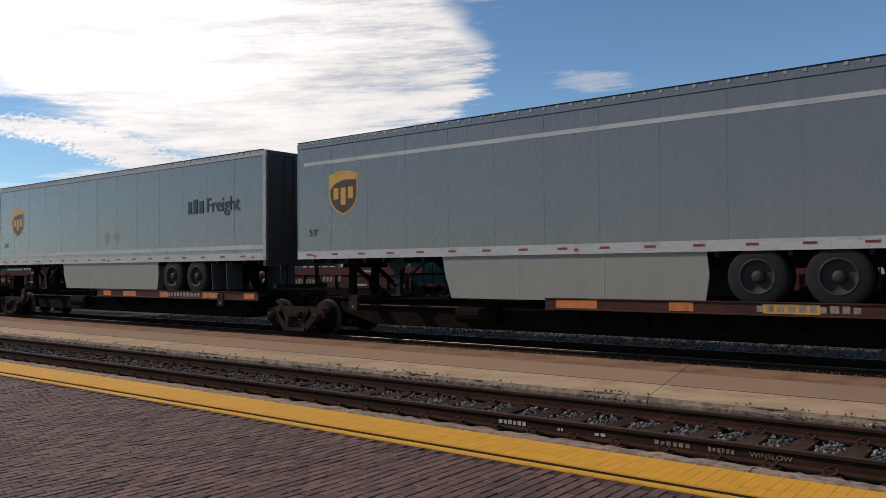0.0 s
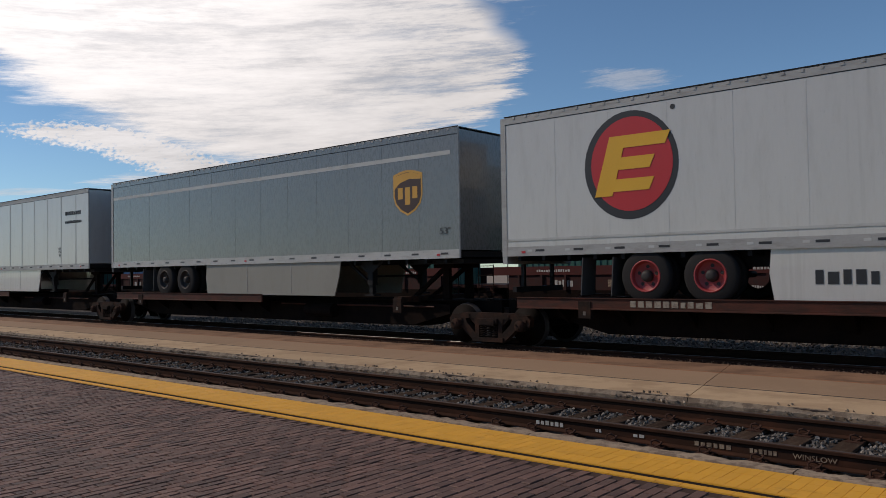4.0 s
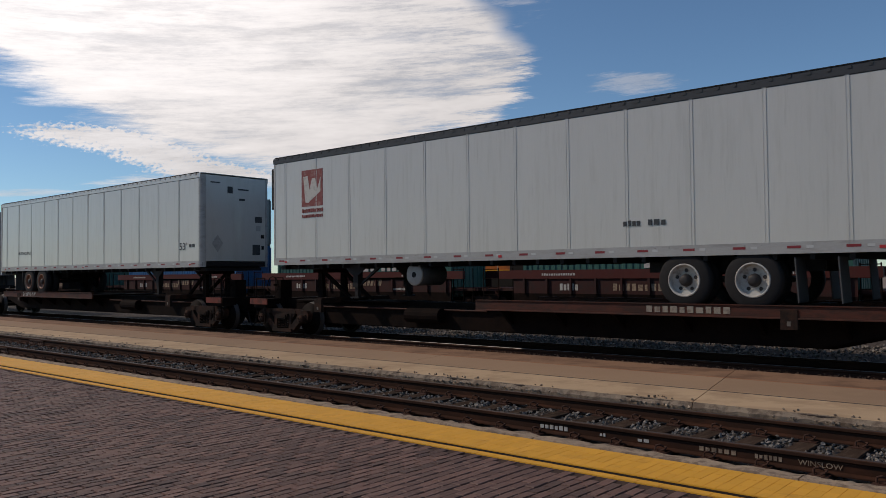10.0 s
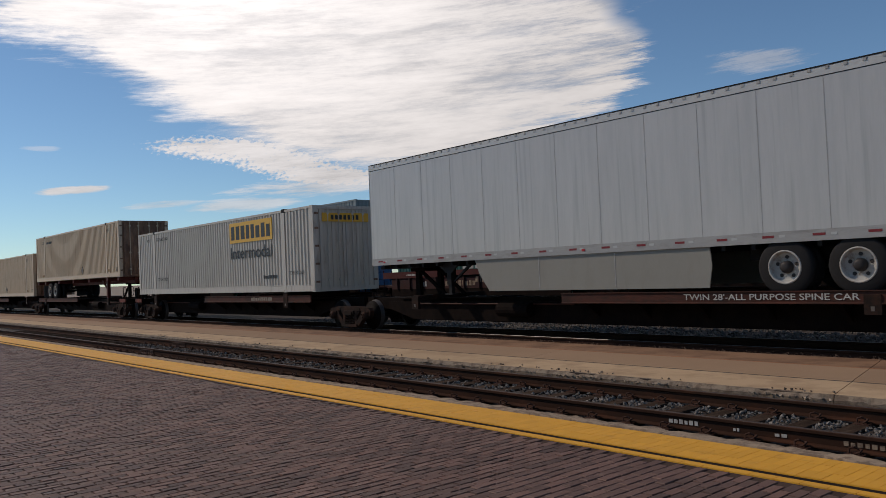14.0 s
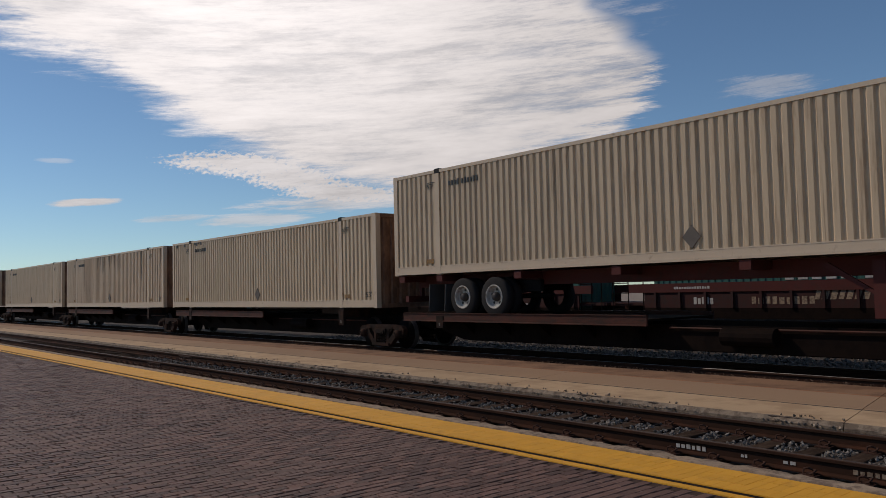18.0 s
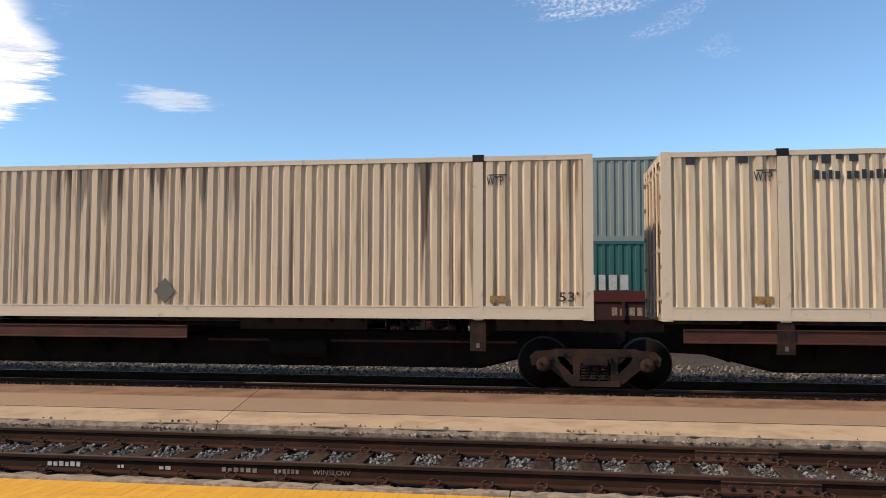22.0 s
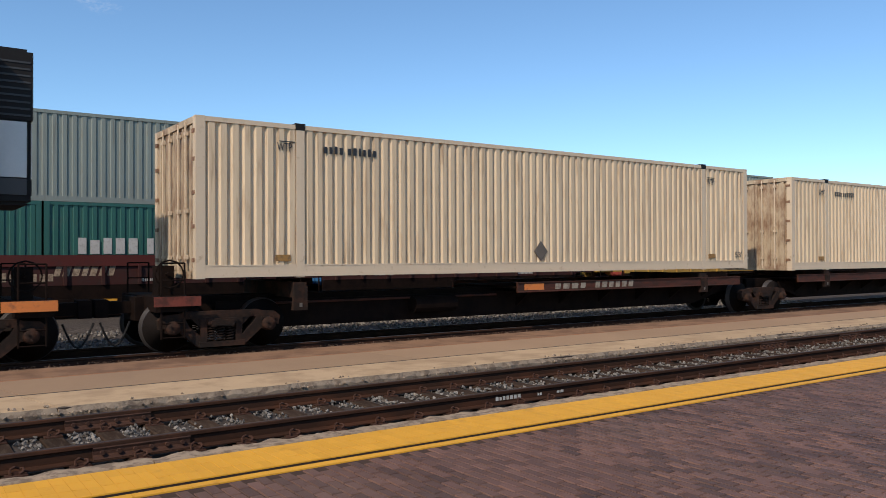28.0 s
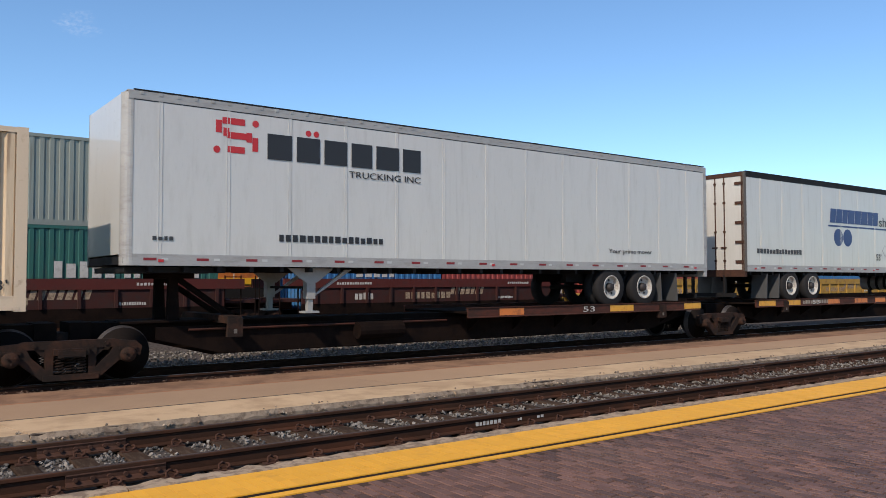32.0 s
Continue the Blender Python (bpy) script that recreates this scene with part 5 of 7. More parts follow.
def container_53(u, zb, body, label, frame_key, end_key, marks=True, door_left=False, group="tan containers", placard_at=9.9, dark_front=True, emblem=None):
    """A 53-foot container with corrugated sides, posts at the 40-foot points and castings."""
    c = on_train(thing("container", label, "container", group), u)
    zt = zb + 2.896
    key = ("53", body, zb)
    if key not in _box_cache:
        side = []
        for a, b in ((0.16, 1.93), (2.08, 14.08), (14.22, TL - 0.16)):
            for y, sg in ((-HALF + 0.012, 1), (HALF - 0.012, -1)):
                bm = bmesh.new()
                corrugated(bm, a, b, zb + 0.24, zt - 0.07, y, 0.040, 0.212, 0, sg, 0.22, 0.15)
                side.append(mesh_of(bm, "side_panel", body))
        core = mesh_of(boxes((0.1, TL - 0.1, -HALF + 0.07, HALF - 0.07, zb + 0.1, zt - 0.02)), "inner_box", body)
        top = mesh_of(boxes((0.1, TL - 0.1, 0, 0.08, zt - 0.085, zt)), "top_rail", frame_key)
        low = mesh_of(boxes((0.1, TL - 0.1, 0, 0.08, zb + 0.02, zb + 0.235), (0.1, TL - 0.1, -0.012, 0.092, zb + 0.02, zb + 0.085), (0.1, TL - 0.1, -0.006, 0.086, zb + 0.222, zb + 0.248)), "bottom_rail", frame_key)
        lid = mesh_of(boxes((0.14, TL - 0.14, -HALF + 0.082, HALF - 0.082, zt - 0.035, zt - 0.012)), "roof", frame_key)
        post = mesh_of(boxes((0, 0.17, 0, 0.17, zb, zt + 0.006)), "corner_post", frame_key)
        bm = boxes((-0.085, 0.085, 0, 0.12, zb, zt + 0.004))
        mid = mesh_of(bm, "lift_post", frame_key)
        cast = mesh_of(boxes((-0.10, 0.10, 0, 0.2, zt - 0.10, zt + 0.03)), "corner_casting", "black")
        _box_cache[key] = (side, core, top, low, lid, post, mid, cast)
    side, core, top, low, lid, post, mid, cast = _box_cache[key]
    for me in side:
        shared("side_panel", me, c)
    shared("inner_box", core, c)
    shared("roof", lid, c)
    for y in (-HALF, HALF - 0.08):
        shared("top_rail", top, c, pose(0, y, 0))
        shared("bottom_rail", low, c, pose(0, y, 0))
    for y in (-HALF - 0.004, HALF - 0.17):
        shared("corner_post", post, c, pose(0, y, 0))
        shared("corner_post", post, c, pose(TL - 0.17, y, 0))
    for x in (2.0, 14.15):
        for y in (-HALF - 0.004, HALF - 0.12):
            shared("lift_post", mid, c, pose(x, y, 0))
        for y in (-HALF - 0.006, HALF - 0.20):
            shared("corner_casting", cast, c, pose(x, y, 0))
    # end walls: corrugated front, doors behind
    left_key, right_key = end_key if isinstance(end_key, tuple) else (end_key, end_key)
    for x, s, door in ((0.0, -1, door_left), (TL, 1, not door_left)):
        end_key = left_key if s < 0 else right_key
        bm = bmesh.new()
        n = 7
        d = (0.03, 0.085) if not door else (0.05, 0.065)
        pl = [(x - s * 0.12, -HALF + 0.17)]
        for i in range(n):
            y0, w = -HALF + 0.17 + i * (2 * HALF - 0.34) / n, (2 * HALF - 0.34) / n
            pl += [(x - s * d[1], y0), (x - s * d[1], y0 + 0.3 * w), (x - s * d[0], y0 + 0.42 * w), (x - s * d[0], y0 + 0.88 * w)]
        pl += [(x - s * d[1], HALF - 0.17), (x - s * 0.12, HALF - 0.17)]
        prism(bm, pl, zb + 0.1, zt - 0.1, 'z')
        part("end_sill", boxes((x, x - s * 0.12, -HALF + 0.17, HALF - 0.17, zb, zb + 0.13)), end_key, c)
        part("end_header", boxes((x, x - s * 0.12, -HALF + 0.17, HALF - 0.17, zt - 0.12, zt)), end_key, c)
        e = part("end_wall", bm, end_key, c)
        if door:
            for y in (-0.72, -0.28, 0.28, 0.72):
                bm = bmesh.new()
                rod(bm, (x + s * 0.0, y, zb + 0.06), (x + s * 0.0, y, zt - 0.04), 0.02, 6)
                for zz in (0.35, 1.2, 2.6):
                    slab_box(bm, x - s * 0.04, x + s * 0.02, y - 0.045, y + 0.045, zb + zz, zb + zz + 0.07)
                part("lock_rod", bm, frame_key, e)
            for y in (-HALF + 0.05, HALF - 0.2):
                for zz in (0.3, 0.9, 1.5, 2.1, 2.6):
                    part("hinge", boxes((x - s * 0.02, x + s * 0.012, y, y + 0.15, zb + zz, zb + zz + 0.07)), "rust_shade", e)
            for y in (-0.98, -0.50, -0.06, 0.06, 0.50, 0.98):
                part("door_rib", boxes((x - s * 0.045, x - s * 0.018, y - 0.05, y + 0.05, zb + 0.14, zt - 0.14)), end_key, e)
    if marks:
        yy = -HALF - 0.001
        for x0 in (1.53, 14.30):
            part("mark_bar", boxes((x0 + 0.04, x0 + 0.36, yy - 0.003, yy + 0.012, zt - 0.34, zt - 0.325)), "ink", c)
            lettering("WTP", x0, zt - 0.52, 0.16, "ink", c, width=0.30, y=yy - 0.001)
        bars("number_bar", "ink", c, 2.50, zt - 0.50, 0.41, 0.15, 4, y=yy - 0.003, seed=int(-u) % 97, gap=0.75)
        bars("number_bar", "ink", c, 3.02, zt - 0.50, 0.64, 0.15, 6, y=yy - 0.003, seed=int(-u) % 89, gap=0.8)
        lettering("53'", 15.56, zb + 0.33, 0.17, "ink", c, width=0.33, y=yy - 0.001)
        for x0 in (1.50, 14.36):
            part("warning_label", boxes((x0, x0 + 0.30, yy - 0.003, yy + 0.01, zb + 0.31, zb + 0.43)), "label_old", c)
        bm = bmesh.new()
        prism(bm, [(placard_at - 0.21, zb + 0.5), (placard_at, zb + 0.27), (placard_at + 0.21, zb + 0.5), (placard_at, zb + 0.74)], yy - 0.006, yy + 0.01)
        part("placard_holder", bm, "holder", c, "grey-brown diamond placard holder")
    return c


def chassis(u):
    """Container chassis with its tandem at the left end."""
    t = on_train(thing("container_chassis", "dark red container chassis with twin axles under a raised container", "chassis"), u)
    bm = boxes((0.2, TL - 0.1, -0.5, -0.36, 1.86, 2.20), (0.2, TL - 0.1, 0.36, 0.5, 1.86, 2.20))
    for x in (0.3, 2.0, 5.0, 8.0, 11.0, 14.1, TL - 0.3):
        slab_box(bm, x - 0.12, x + 0.12, -HALF + 0.02, HALF - 0.02, 2.02, 2.20)
    part("frame", bm, "well_chord", t)
    bogie(t, 2.94, 4.15, "rim_white", 2.0)
    for s in (-1, 1):
        bm = boxes((13.17, 13.37, s * 0.95 - 0.08, s * 0.95 + 0.08, 1.12, 2.1))
        prism(bm, [(13.2, 1.5), (13.3, 1.5), (12.4, 2.1), (12.2, 2.1)], s * 0.95 - 0.03, s * 0.95 + 0.03)
        part("landing_leg", bm, "well_chord", t)
    part("bumper", boxes((0.1, 0.25, -1.0, 1.0, 1.45, 1.62), (0.12, 0.24, -0.5, -0.4, 1.6, 2.0), (0.12, 0.24, 0.4, 0.5, 1.6, 2.0)), "well_chord", t)
    return t


# ---- rail cars under the loads ----
def truck_meshes():
    bm = bmesh.new()
    y0, y1 = -0.08, 0.08
    # one cast frame: top member, sloping arms, spring seat and pedestal jaws
    prism(bm, [(-0.76, 0.585), (-0.86, 0.66), (-0.70, 0.715), (0.70, 0.715), (0.86, 0.66), (0.76, 0.585)], y0, y1)
    for sx in (-1, 1):
        prism(bm, [(sx * 0.78, 0.69), (sx * 0.70, 0.56), (sx * 0.97, 0.565), (sx * 1.01, 0.44), (sx * 1.10, 0.42), (sx * 1.13, 0.58), (sx * 1.03, 0.67)], y0, y1)
        prism(bm, [(sx * 0.80, 0.60), (sx * 0.66, 0.60), (sx * 0.60, 0.47), (sx * 0.30, 0.19), (sx * 0.34, 0.075), (sx * 0.44, 0.09), (sx * 0.76, 0.36), (sx * 0.80, 0.44)], y0, y1)
        prism(bm, [(sx * 0.265, 0.60), (sx * 0.40, 0.60), (sx * 0.37, 0.20), (sx * 0.265, 0.14)], y0, y1)
        prism(bm, [(sx * 0.40, 0.60), (sx * 0.56, 0.60), (sx * 0.46, 0.50), (sx * 0.39, 0.44)], y0 + 0.02, y1 - 0.02)
        slab_box(bm, sx * 0.89 - 0.12, sx * 0.89 + 0.12, y0 - 0.02, y1 + 0.02, 0.36, 0.57)
        slab_box(bm, sx * 0.89 - 0.145, sx * 0.89 + 0.145, y0 - 0.03, y1 + 0.03, 0.53, 0.575)
        rod(bm, (sx * 0.55, y0 - 0.02, 0.65), (sx * 0.55, y1, 0.65), 0.035, 8)
    slab_box(bm, -0.42, 0.42, y0 - 0.05, y1 + 0.05, 0.075, 0.165)
    slab_box(bm, -0.27, 0.27, y0 - 0.06, y1, 0.48, 0.585)
    slab_box(bm, -0.21, 0.21, y0 - 0.085, y0 - 0.06, 0.44, 0.555)
    slab_box(bm, -0.14, 0.14, y0 - 0.095, y0 - 0.085, 0.46, 0.50)
    side = mesh_of(bm, "side_frame", "truck")
    bm = bmesh.new()
    pts = [Vector((0.075 * math.cos(k * math.pi / 4), 0.06 * math.sin(k * math.pi / 4), 0.17 + 0.30 * k / 48)) for k in range(49)]
    for p, q in zip(pts, pts[1:]):
        rod(bm, p, q, 0.014, 5)
    spring = mesh_of(bm, "spring", "truck")
    bm = bmesh.new()
    turned(bm, [(0.10, -0.20), (0.125, -0.17), (0.13, -0.08), (0.13, 0.02)], 0, 0, 14)
    for k in range(3):
        a = 2 * math.pi * k / 3 + 0.5
        rod(bm, (0.06 * math.cos(a), -0.19, 0.06 * math.sin(a)), (0.06 * math.cos(a), -0.225, 0.06 * math.sin(a)), 0.02, 6)
    cap = mesh_of(bm, "bearing_cap", "truck")
    bm = bmesh.new()
    for s in (-1, 1):
        y = s * 0.7525
        o, i = y + s * 0.06, y - s * 0.075
        turned(bm, [(0.10, o), (0.13, o), (0.15, o - s * 0.03), (0.36, o - s * 0.045), (0.40, o - s * 0.005), (WHEEL_R - 0.004, o)], 0, 0, 36, 0)
        turned(bm, [(WHEEL_R - 0.006, o - s * 0.001), (WHEEL_R - 0.004, o), (WHEEL_R, o - s * 0.012), (WHEEL_R + 0.003, y - s * 0.035), (WHEEL_R + 0.028, y - s * 0.05), (WHEEL_R + 0.028, i), (0.40, i)], 0, 0, 36, 1)
        turned(bm, [(0.40, i), (0.36, i + s * 0.02), (0.14, i + s * 0.05), (0.10, i)], 0, 0, 36, 0)
    rod(bm, (0, -1.0, 0), (0, 1.0, 0), 0.08, 12)
    for k in range(4):
        a = 2 * math.pi * k / 4
        slab_box(bm, 0.27 * math.cos(a) - 0.03, 0.27 * math.cos(a) + 0.03, -0.80, -0.765, 0.27 * math.sin(a) - 0.03, 0.27 * math.sin(a) + 0.03, 1 if k == 0 else 0)
    wheel = mesh_of(bm, "wheelset", "wheel", "tread")
    bm = boxes((-0.22, 0.22, -0.93, 0.93, 0.40, 0.64), (-0.3, 0.3, -0.35, 0.35, 0.6, 0.80))
    bol = mesh_of(bm, "bolster", "truck")
    return side, spring, cap, wheel, bol


TRUCK = truck_meshes()


def truck(car, x, z0=RAIL_Z, spin=True):
    side, spring, cap, wheel, bol = TRUCK
    for s in (-1, 1):
        m = pose(x, s * 1.0, z0, 0, 0, 0 if s < 0 else 180)
        f = shared("side_frame", side, car, m)
        for q in (-0.17, 0.0, 0.17):
            shared("spring", spring, f, pose(q, -0.03, 0))
        for q in (-0.89, 0.89):
            shared("bearing_cap", cap, f, pose(q, 0, WHEEL_R))
    shared("bolster", bol, car, pose(x, 0, z0))
    for q in (-0.89, 0.89):
        w = shared("wheelset", wheel, car, pose(x + q, 0, z0 + WHEEL_R))
        if spin:
            SPINNING.append((w, (x + q, 0, z0 + WHEEL_R)))


U_S = -307.20
CAR_LABEL = "low spine car, rust brown and black with orange reflectors"


def spine_car(u, deck_right, gap_l, gap_r, marks=0, coupler_l=False, coupler_r=False, load="trailer", bright=False):
    """One platform of a spine car: sill, wheel deck at one end, hitch at the other."""
    c = on_train(thing("spine_car", CAR_LABEL, "rail car", "cars of the train"), u)
    X = (lambda x: TL - x) if deck_right else (lambda x: x)       # x from the deck end
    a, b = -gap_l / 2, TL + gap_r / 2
    # sill, girders and deck plate: under-car shade is partly in their near-black colour
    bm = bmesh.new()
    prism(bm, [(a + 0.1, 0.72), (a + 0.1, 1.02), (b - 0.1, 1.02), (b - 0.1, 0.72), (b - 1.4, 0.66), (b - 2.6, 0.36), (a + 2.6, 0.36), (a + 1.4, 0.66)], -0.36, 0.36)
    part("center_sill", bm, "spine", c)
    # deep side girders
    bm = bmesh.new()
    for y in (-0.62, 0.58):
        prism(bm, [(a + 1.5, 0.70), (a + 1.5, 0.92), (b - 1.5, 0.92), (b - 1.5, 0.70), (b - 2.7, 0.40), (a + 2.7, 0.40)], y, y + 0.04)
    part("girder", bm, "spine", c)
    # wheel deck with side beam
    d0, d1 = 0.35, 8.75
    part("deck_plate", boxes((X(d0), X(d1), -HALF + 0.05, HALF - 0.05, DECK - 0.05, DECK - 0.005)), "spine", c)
    for s in (-1, 1):
        y = s * (HALF - 0.03)
        bm = bmesh.new()
        prism(bm, [(y - 0.03 * s, DECK - 0.15), (y + 0.04 * s, DECK - 0.15), (y + 0.04 * s, DECK - 0.13), (y + 0.02 * s, DECK - 0.12), (y + 0.02 * s, DECK + 0.06), (y + 0.045 * s, DECK + 0.068), (y + 0.045 * s, DECK + 0.085), (y - 0.05 * s, DECK + 0.085), (y - 0.05 * s, DECK + 0.068), (y - 0.03 * s, DECK + 0.06)], X(d0), X(d1), 'x')
        part("side_beam", bm, "deck", c)
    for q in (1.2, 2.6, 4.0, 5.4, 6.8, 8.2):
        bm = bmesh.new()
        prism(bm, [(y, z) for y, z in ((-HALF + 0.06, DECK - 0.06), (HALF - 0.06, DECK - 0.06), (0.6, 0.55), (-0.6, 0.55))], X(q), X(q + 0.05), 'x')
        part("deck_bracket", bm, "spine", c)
    rng = random.Random(int(-u * 7))
    spots = [0.3, 3.2, 7.08] if abs(u - U_S) < 0.01 else [] if load == "box" or U["K"] - 0.01 < u < U["B"] - 1 else [0.5, 3.6, 5.7, 7.6] if marks % 2 else [0.5, 2.1, 4.6, 6.4, 7.9]
    for q in spots:
        w = rng.choice((0.45, 0.75, 0.9))
        part("reflector", boxes((X(q), X(q + w), -HALF + 0.004, -HALF + 0.02, DECK - 0.11, DECK + 0.05)), "yellow_refl" if bright and q < 4 else "orange_refl", c)
    if marks:
        if abs(u - U["Q"]) < 0.01:
            bars("number_bar", "worn_letter", c, 8.55, DECK - 0.095, 1.0, 0.15, 4, y=-HALF + 0.003, seed=marks, gap=0.5, slant=0.15)
            bars("number_bar", "worn_letter", c, 9.9, DECK - 0.095, 1.35, 0.15, 6, y=-HALF + 0.003, seed=marks + 1, gap=0.5, slant=0.15)
            part("reflector", boxes((7.6, 8.2, -HALF + 0.004, -HALF + 0.02, DECK - 0.10, DECK + 0.05)), "orange_refl", c)
        else:
            bars("number_bar", "worn_letter", c, min(X(3.0), X(4.6)), DECK - 0.085, 1.6, 0.12, 10, y=-HALF + 0.003, seed=marks, gap=0.4)
    # bolsters for containers at the 40-foot points
    for x in (2.0, 14.15):
        bm = boxes((x - 0.13, x + 0.13, -HALF + 0.02, HALF - 0.02, 0.98, 1.12 if load == "trailer" else 1.27))
        for s in (-1, 1):
            prism(bm, [(s * (HALF - 0.02), 1.20 if load != "trailer" else 1.08), (s * (HALF + 0.012), 1.20 if load != "trailer" else 1.08), (s * (HALF + 0.012), 0.74), (s * (HALF - 0.12), 0.74)], x - 0.14, x + 0.14, 'x')
        part("container_bracket", bm, "truck", c)
        part("bracket_slot", boxes((x - 0.03, x + 0.03, -HALF - 0.016, -HALF - 0.008, 0.80, 0.88)), "holder", c)
    if load == "trailer":
        # hitch stand: two struts, a ramp strut and the head
        hx = TL - 1.15
        bm = bmesh.new()
        for s in (-1, 1):
            prism(bm, [(X(hx - 0.10), 1.0), (X(hx + 0.12), 1.0), (X(hx + 0.10), 1.86), (X(hx - 0.06), 1.86)], s * 0.42 - 0.06, s * 0.42 + 0.06)
            rod(bm, (X(hx - 1.25), s * 0.34, 1.0), (X(hx - 0.05), s * 0.40, 1.82), 0.06, 6)
        slab_box(bm, X(hx - 0.36), X(hx + 0.30), -0.5, 0.5, 1.80, 1.895)
        part("hitch_stand", bm, "spine", c)
        bm = boxes((X(TL - 4.4), X(TL - 0.2), -0.60, 0.60, 1.0, 1.03))
        part("walk_plate", bm, "spine", c)
    # end sills with ladders and hose
    for x, cpl, sx in ((a, coupler_l, -1), (b, coupler_r, 1)):
        e = x - sx * 0.1
        bm = boxes((e - sx * 0.35, e, -0.42, 0.42, 0.62, 1.04))
        if cpl:
            slab_box(bm, e - sx * 0.7, e - sx * 0.15, -HALF + 0.1, HALF - 0.1, 0.80, 1.06)
            slab_box(bm, e, e + sx * 0.55, -0.12, 0.12, 0.74, 0.96)
            slab_box(bm, e + sx * 0.4, e + sx * 0.62, -0.2, 0.2, 0.68, 1.0)
            for s in (-1, 1):
                y = s * (HALF - 0.12)
                for zz in (0.35, 0.6, 0.85):
                    rod(bm, (e - sx * 0.65, y, zz), (e - sx * 0.25, y, zz), 0.014, 6)
                rod(bm, (e - sx * 0.65, y, 0.33), (e - sx * 0.65, y, 1.65), 0.018, 6)
                rod(bm, (e - sx * 0.25, y, 0.33), (e - sx * 0.25, y, 1.65), 0.018, 6)
                rod(bm, (e - sx * 0.65, y, 1.65), (e - sx * 0.25, y, 1.65), 0.016, 6)
                rod(bm, (e - sx * 0.65, y, 1.35), (e - sx * 0.25, y, 1.35), 0.014, 6)
        part("end_sill", bm, "spine", c)
        if cpl:
            part("end_plate", boxes((e - sx * 0.9, e - sx * 0.1, -HALF - 0.003, -HALF + 0.03, 0.90, 1.07)), "orange_refl" if bright else "end_red", c)
            bm = bmesh.new()
            pp = [Vector((e + sx * (0.1 + 0.5 * k / 8), -0.45, 0.62 - 0.42 * math.sin(math.pi * k / 8))) for k in range(9)]
            for p, q in zip(pp, pp[1:]):
                rod(bm, p, q, 0.02, 6)
            part("air_hose", bm, "black", c)
            bm = bmesh.new()
            wheel_c = (e - sx * 0.5, -0.75, 1.45)
            ring = [Vector((wheel_c[0] + 0.25 * math.cos(radians(k * 30)), -0.78, 1.45 + 0.25 * math.sin(radians(k * 30)))) for k in range(13)]
            for p, q in zip(ring, ring[1:]):
                rod(bm, p, q, 0.015, 5)
            rod(bm, wheel_c, (wheel_c[0], -0.2, 1.45), 0.03, 6)
            slab_box(bm, wheel_c[0] - 0.14, wheel_c[0] + 0.14, -0.6, -0.2, 1.0, 1.6)
            part("hand_brake", bm, "spine", c)
    # air reservoir and brake gear
    bm = bmesh.new()
    rod(bm, (X(10.2), -0.78, 0.72), (X(11.3), -0.78, 0.72), 0.18, 14)
    part("air_tank", bm, "spine", c)
    # brake rigging pipes along the side
    bm = bmesh.new()
    rod(bm, (X(8.9), -0.68, 0.86), (X(14.8), -0.68, 0.86), 0.025, 6)
    part("brake_pipe", bm, "deck", c)
    return c


# the loads, from the head of the train to its tail: place at the start and length offset
U = {"A": -13.10, "B": -30.51, "C": -49.97, "D": -67.31, "E": -85.21, "F": -102.69, "G": -120.95, "H": -140.71, "I": -161.29, "J": -180.73, "K": -199.69, "L": -216.79, "M": -234.09, "N": -251.41, "Q": -269.86, "R": -288.92, "S": -307.20, "T": -324.78}
ORDER = list(U)
ENDS = {("B", "C"), ("G", "H"), ("J", "K"), ("Q", "R")}        # coupled car ends; all other joints share a truck
DECK_RIGHT = set("ABGIJQS")
TRUCK_SHIFT = {"A": 0.25, "K": -0.6, "L": -0.55, "M": -0.55}     # shared trucks that stand off the middle of the joint


def build_cars():
    for i, k in enumerate(ORDER):
        nxt = ORDER[i + 1] if i + 1 < len(ORDER) else None       # neighbour to the left
        prv = ORDER[i - 1] if i else None
        gl = U[k] - (U[nxt] + TL) if nxt else 2.0
        gr = U[prv] - (U[k] + TL) if prv else 2.0
        cl, cr = (k, nxt) in ENDS, (prv, k) in ENDS
        c = spine_car(U[k], k in DECK_RIGHT, gl - (1.1 if cl else 0), gr - (1.1 if cr else 0), marks=(0 if k in "DFKLMNHIS" else i + 3), coupler_l=cl, coupler_r=cr,
                      load="box" if k in "JLMNQT" else "trailer", bright=k in "RSAT")
        if cl:
            truck(c, -gl / 2 + 2.0)
        else:
            truck(c, -gl / 2 + TRUCK_SHIFT.get(k, 0.0))
        if cr:
            truck(c, TL + gr / 2 - 2.0)


def beam_text(k, text, x, width, z=0.985, height=0.12):
    """Readable stencilled words on the side of a deck beam."""
    for ob, u in MOVING:
        if ob.name.startswith("spine_car") and abs(u - U[k]) < 0.01:
            lettering(text, x, z, height, "offwhite", ob, width=width, y=-HALF - 0.001)


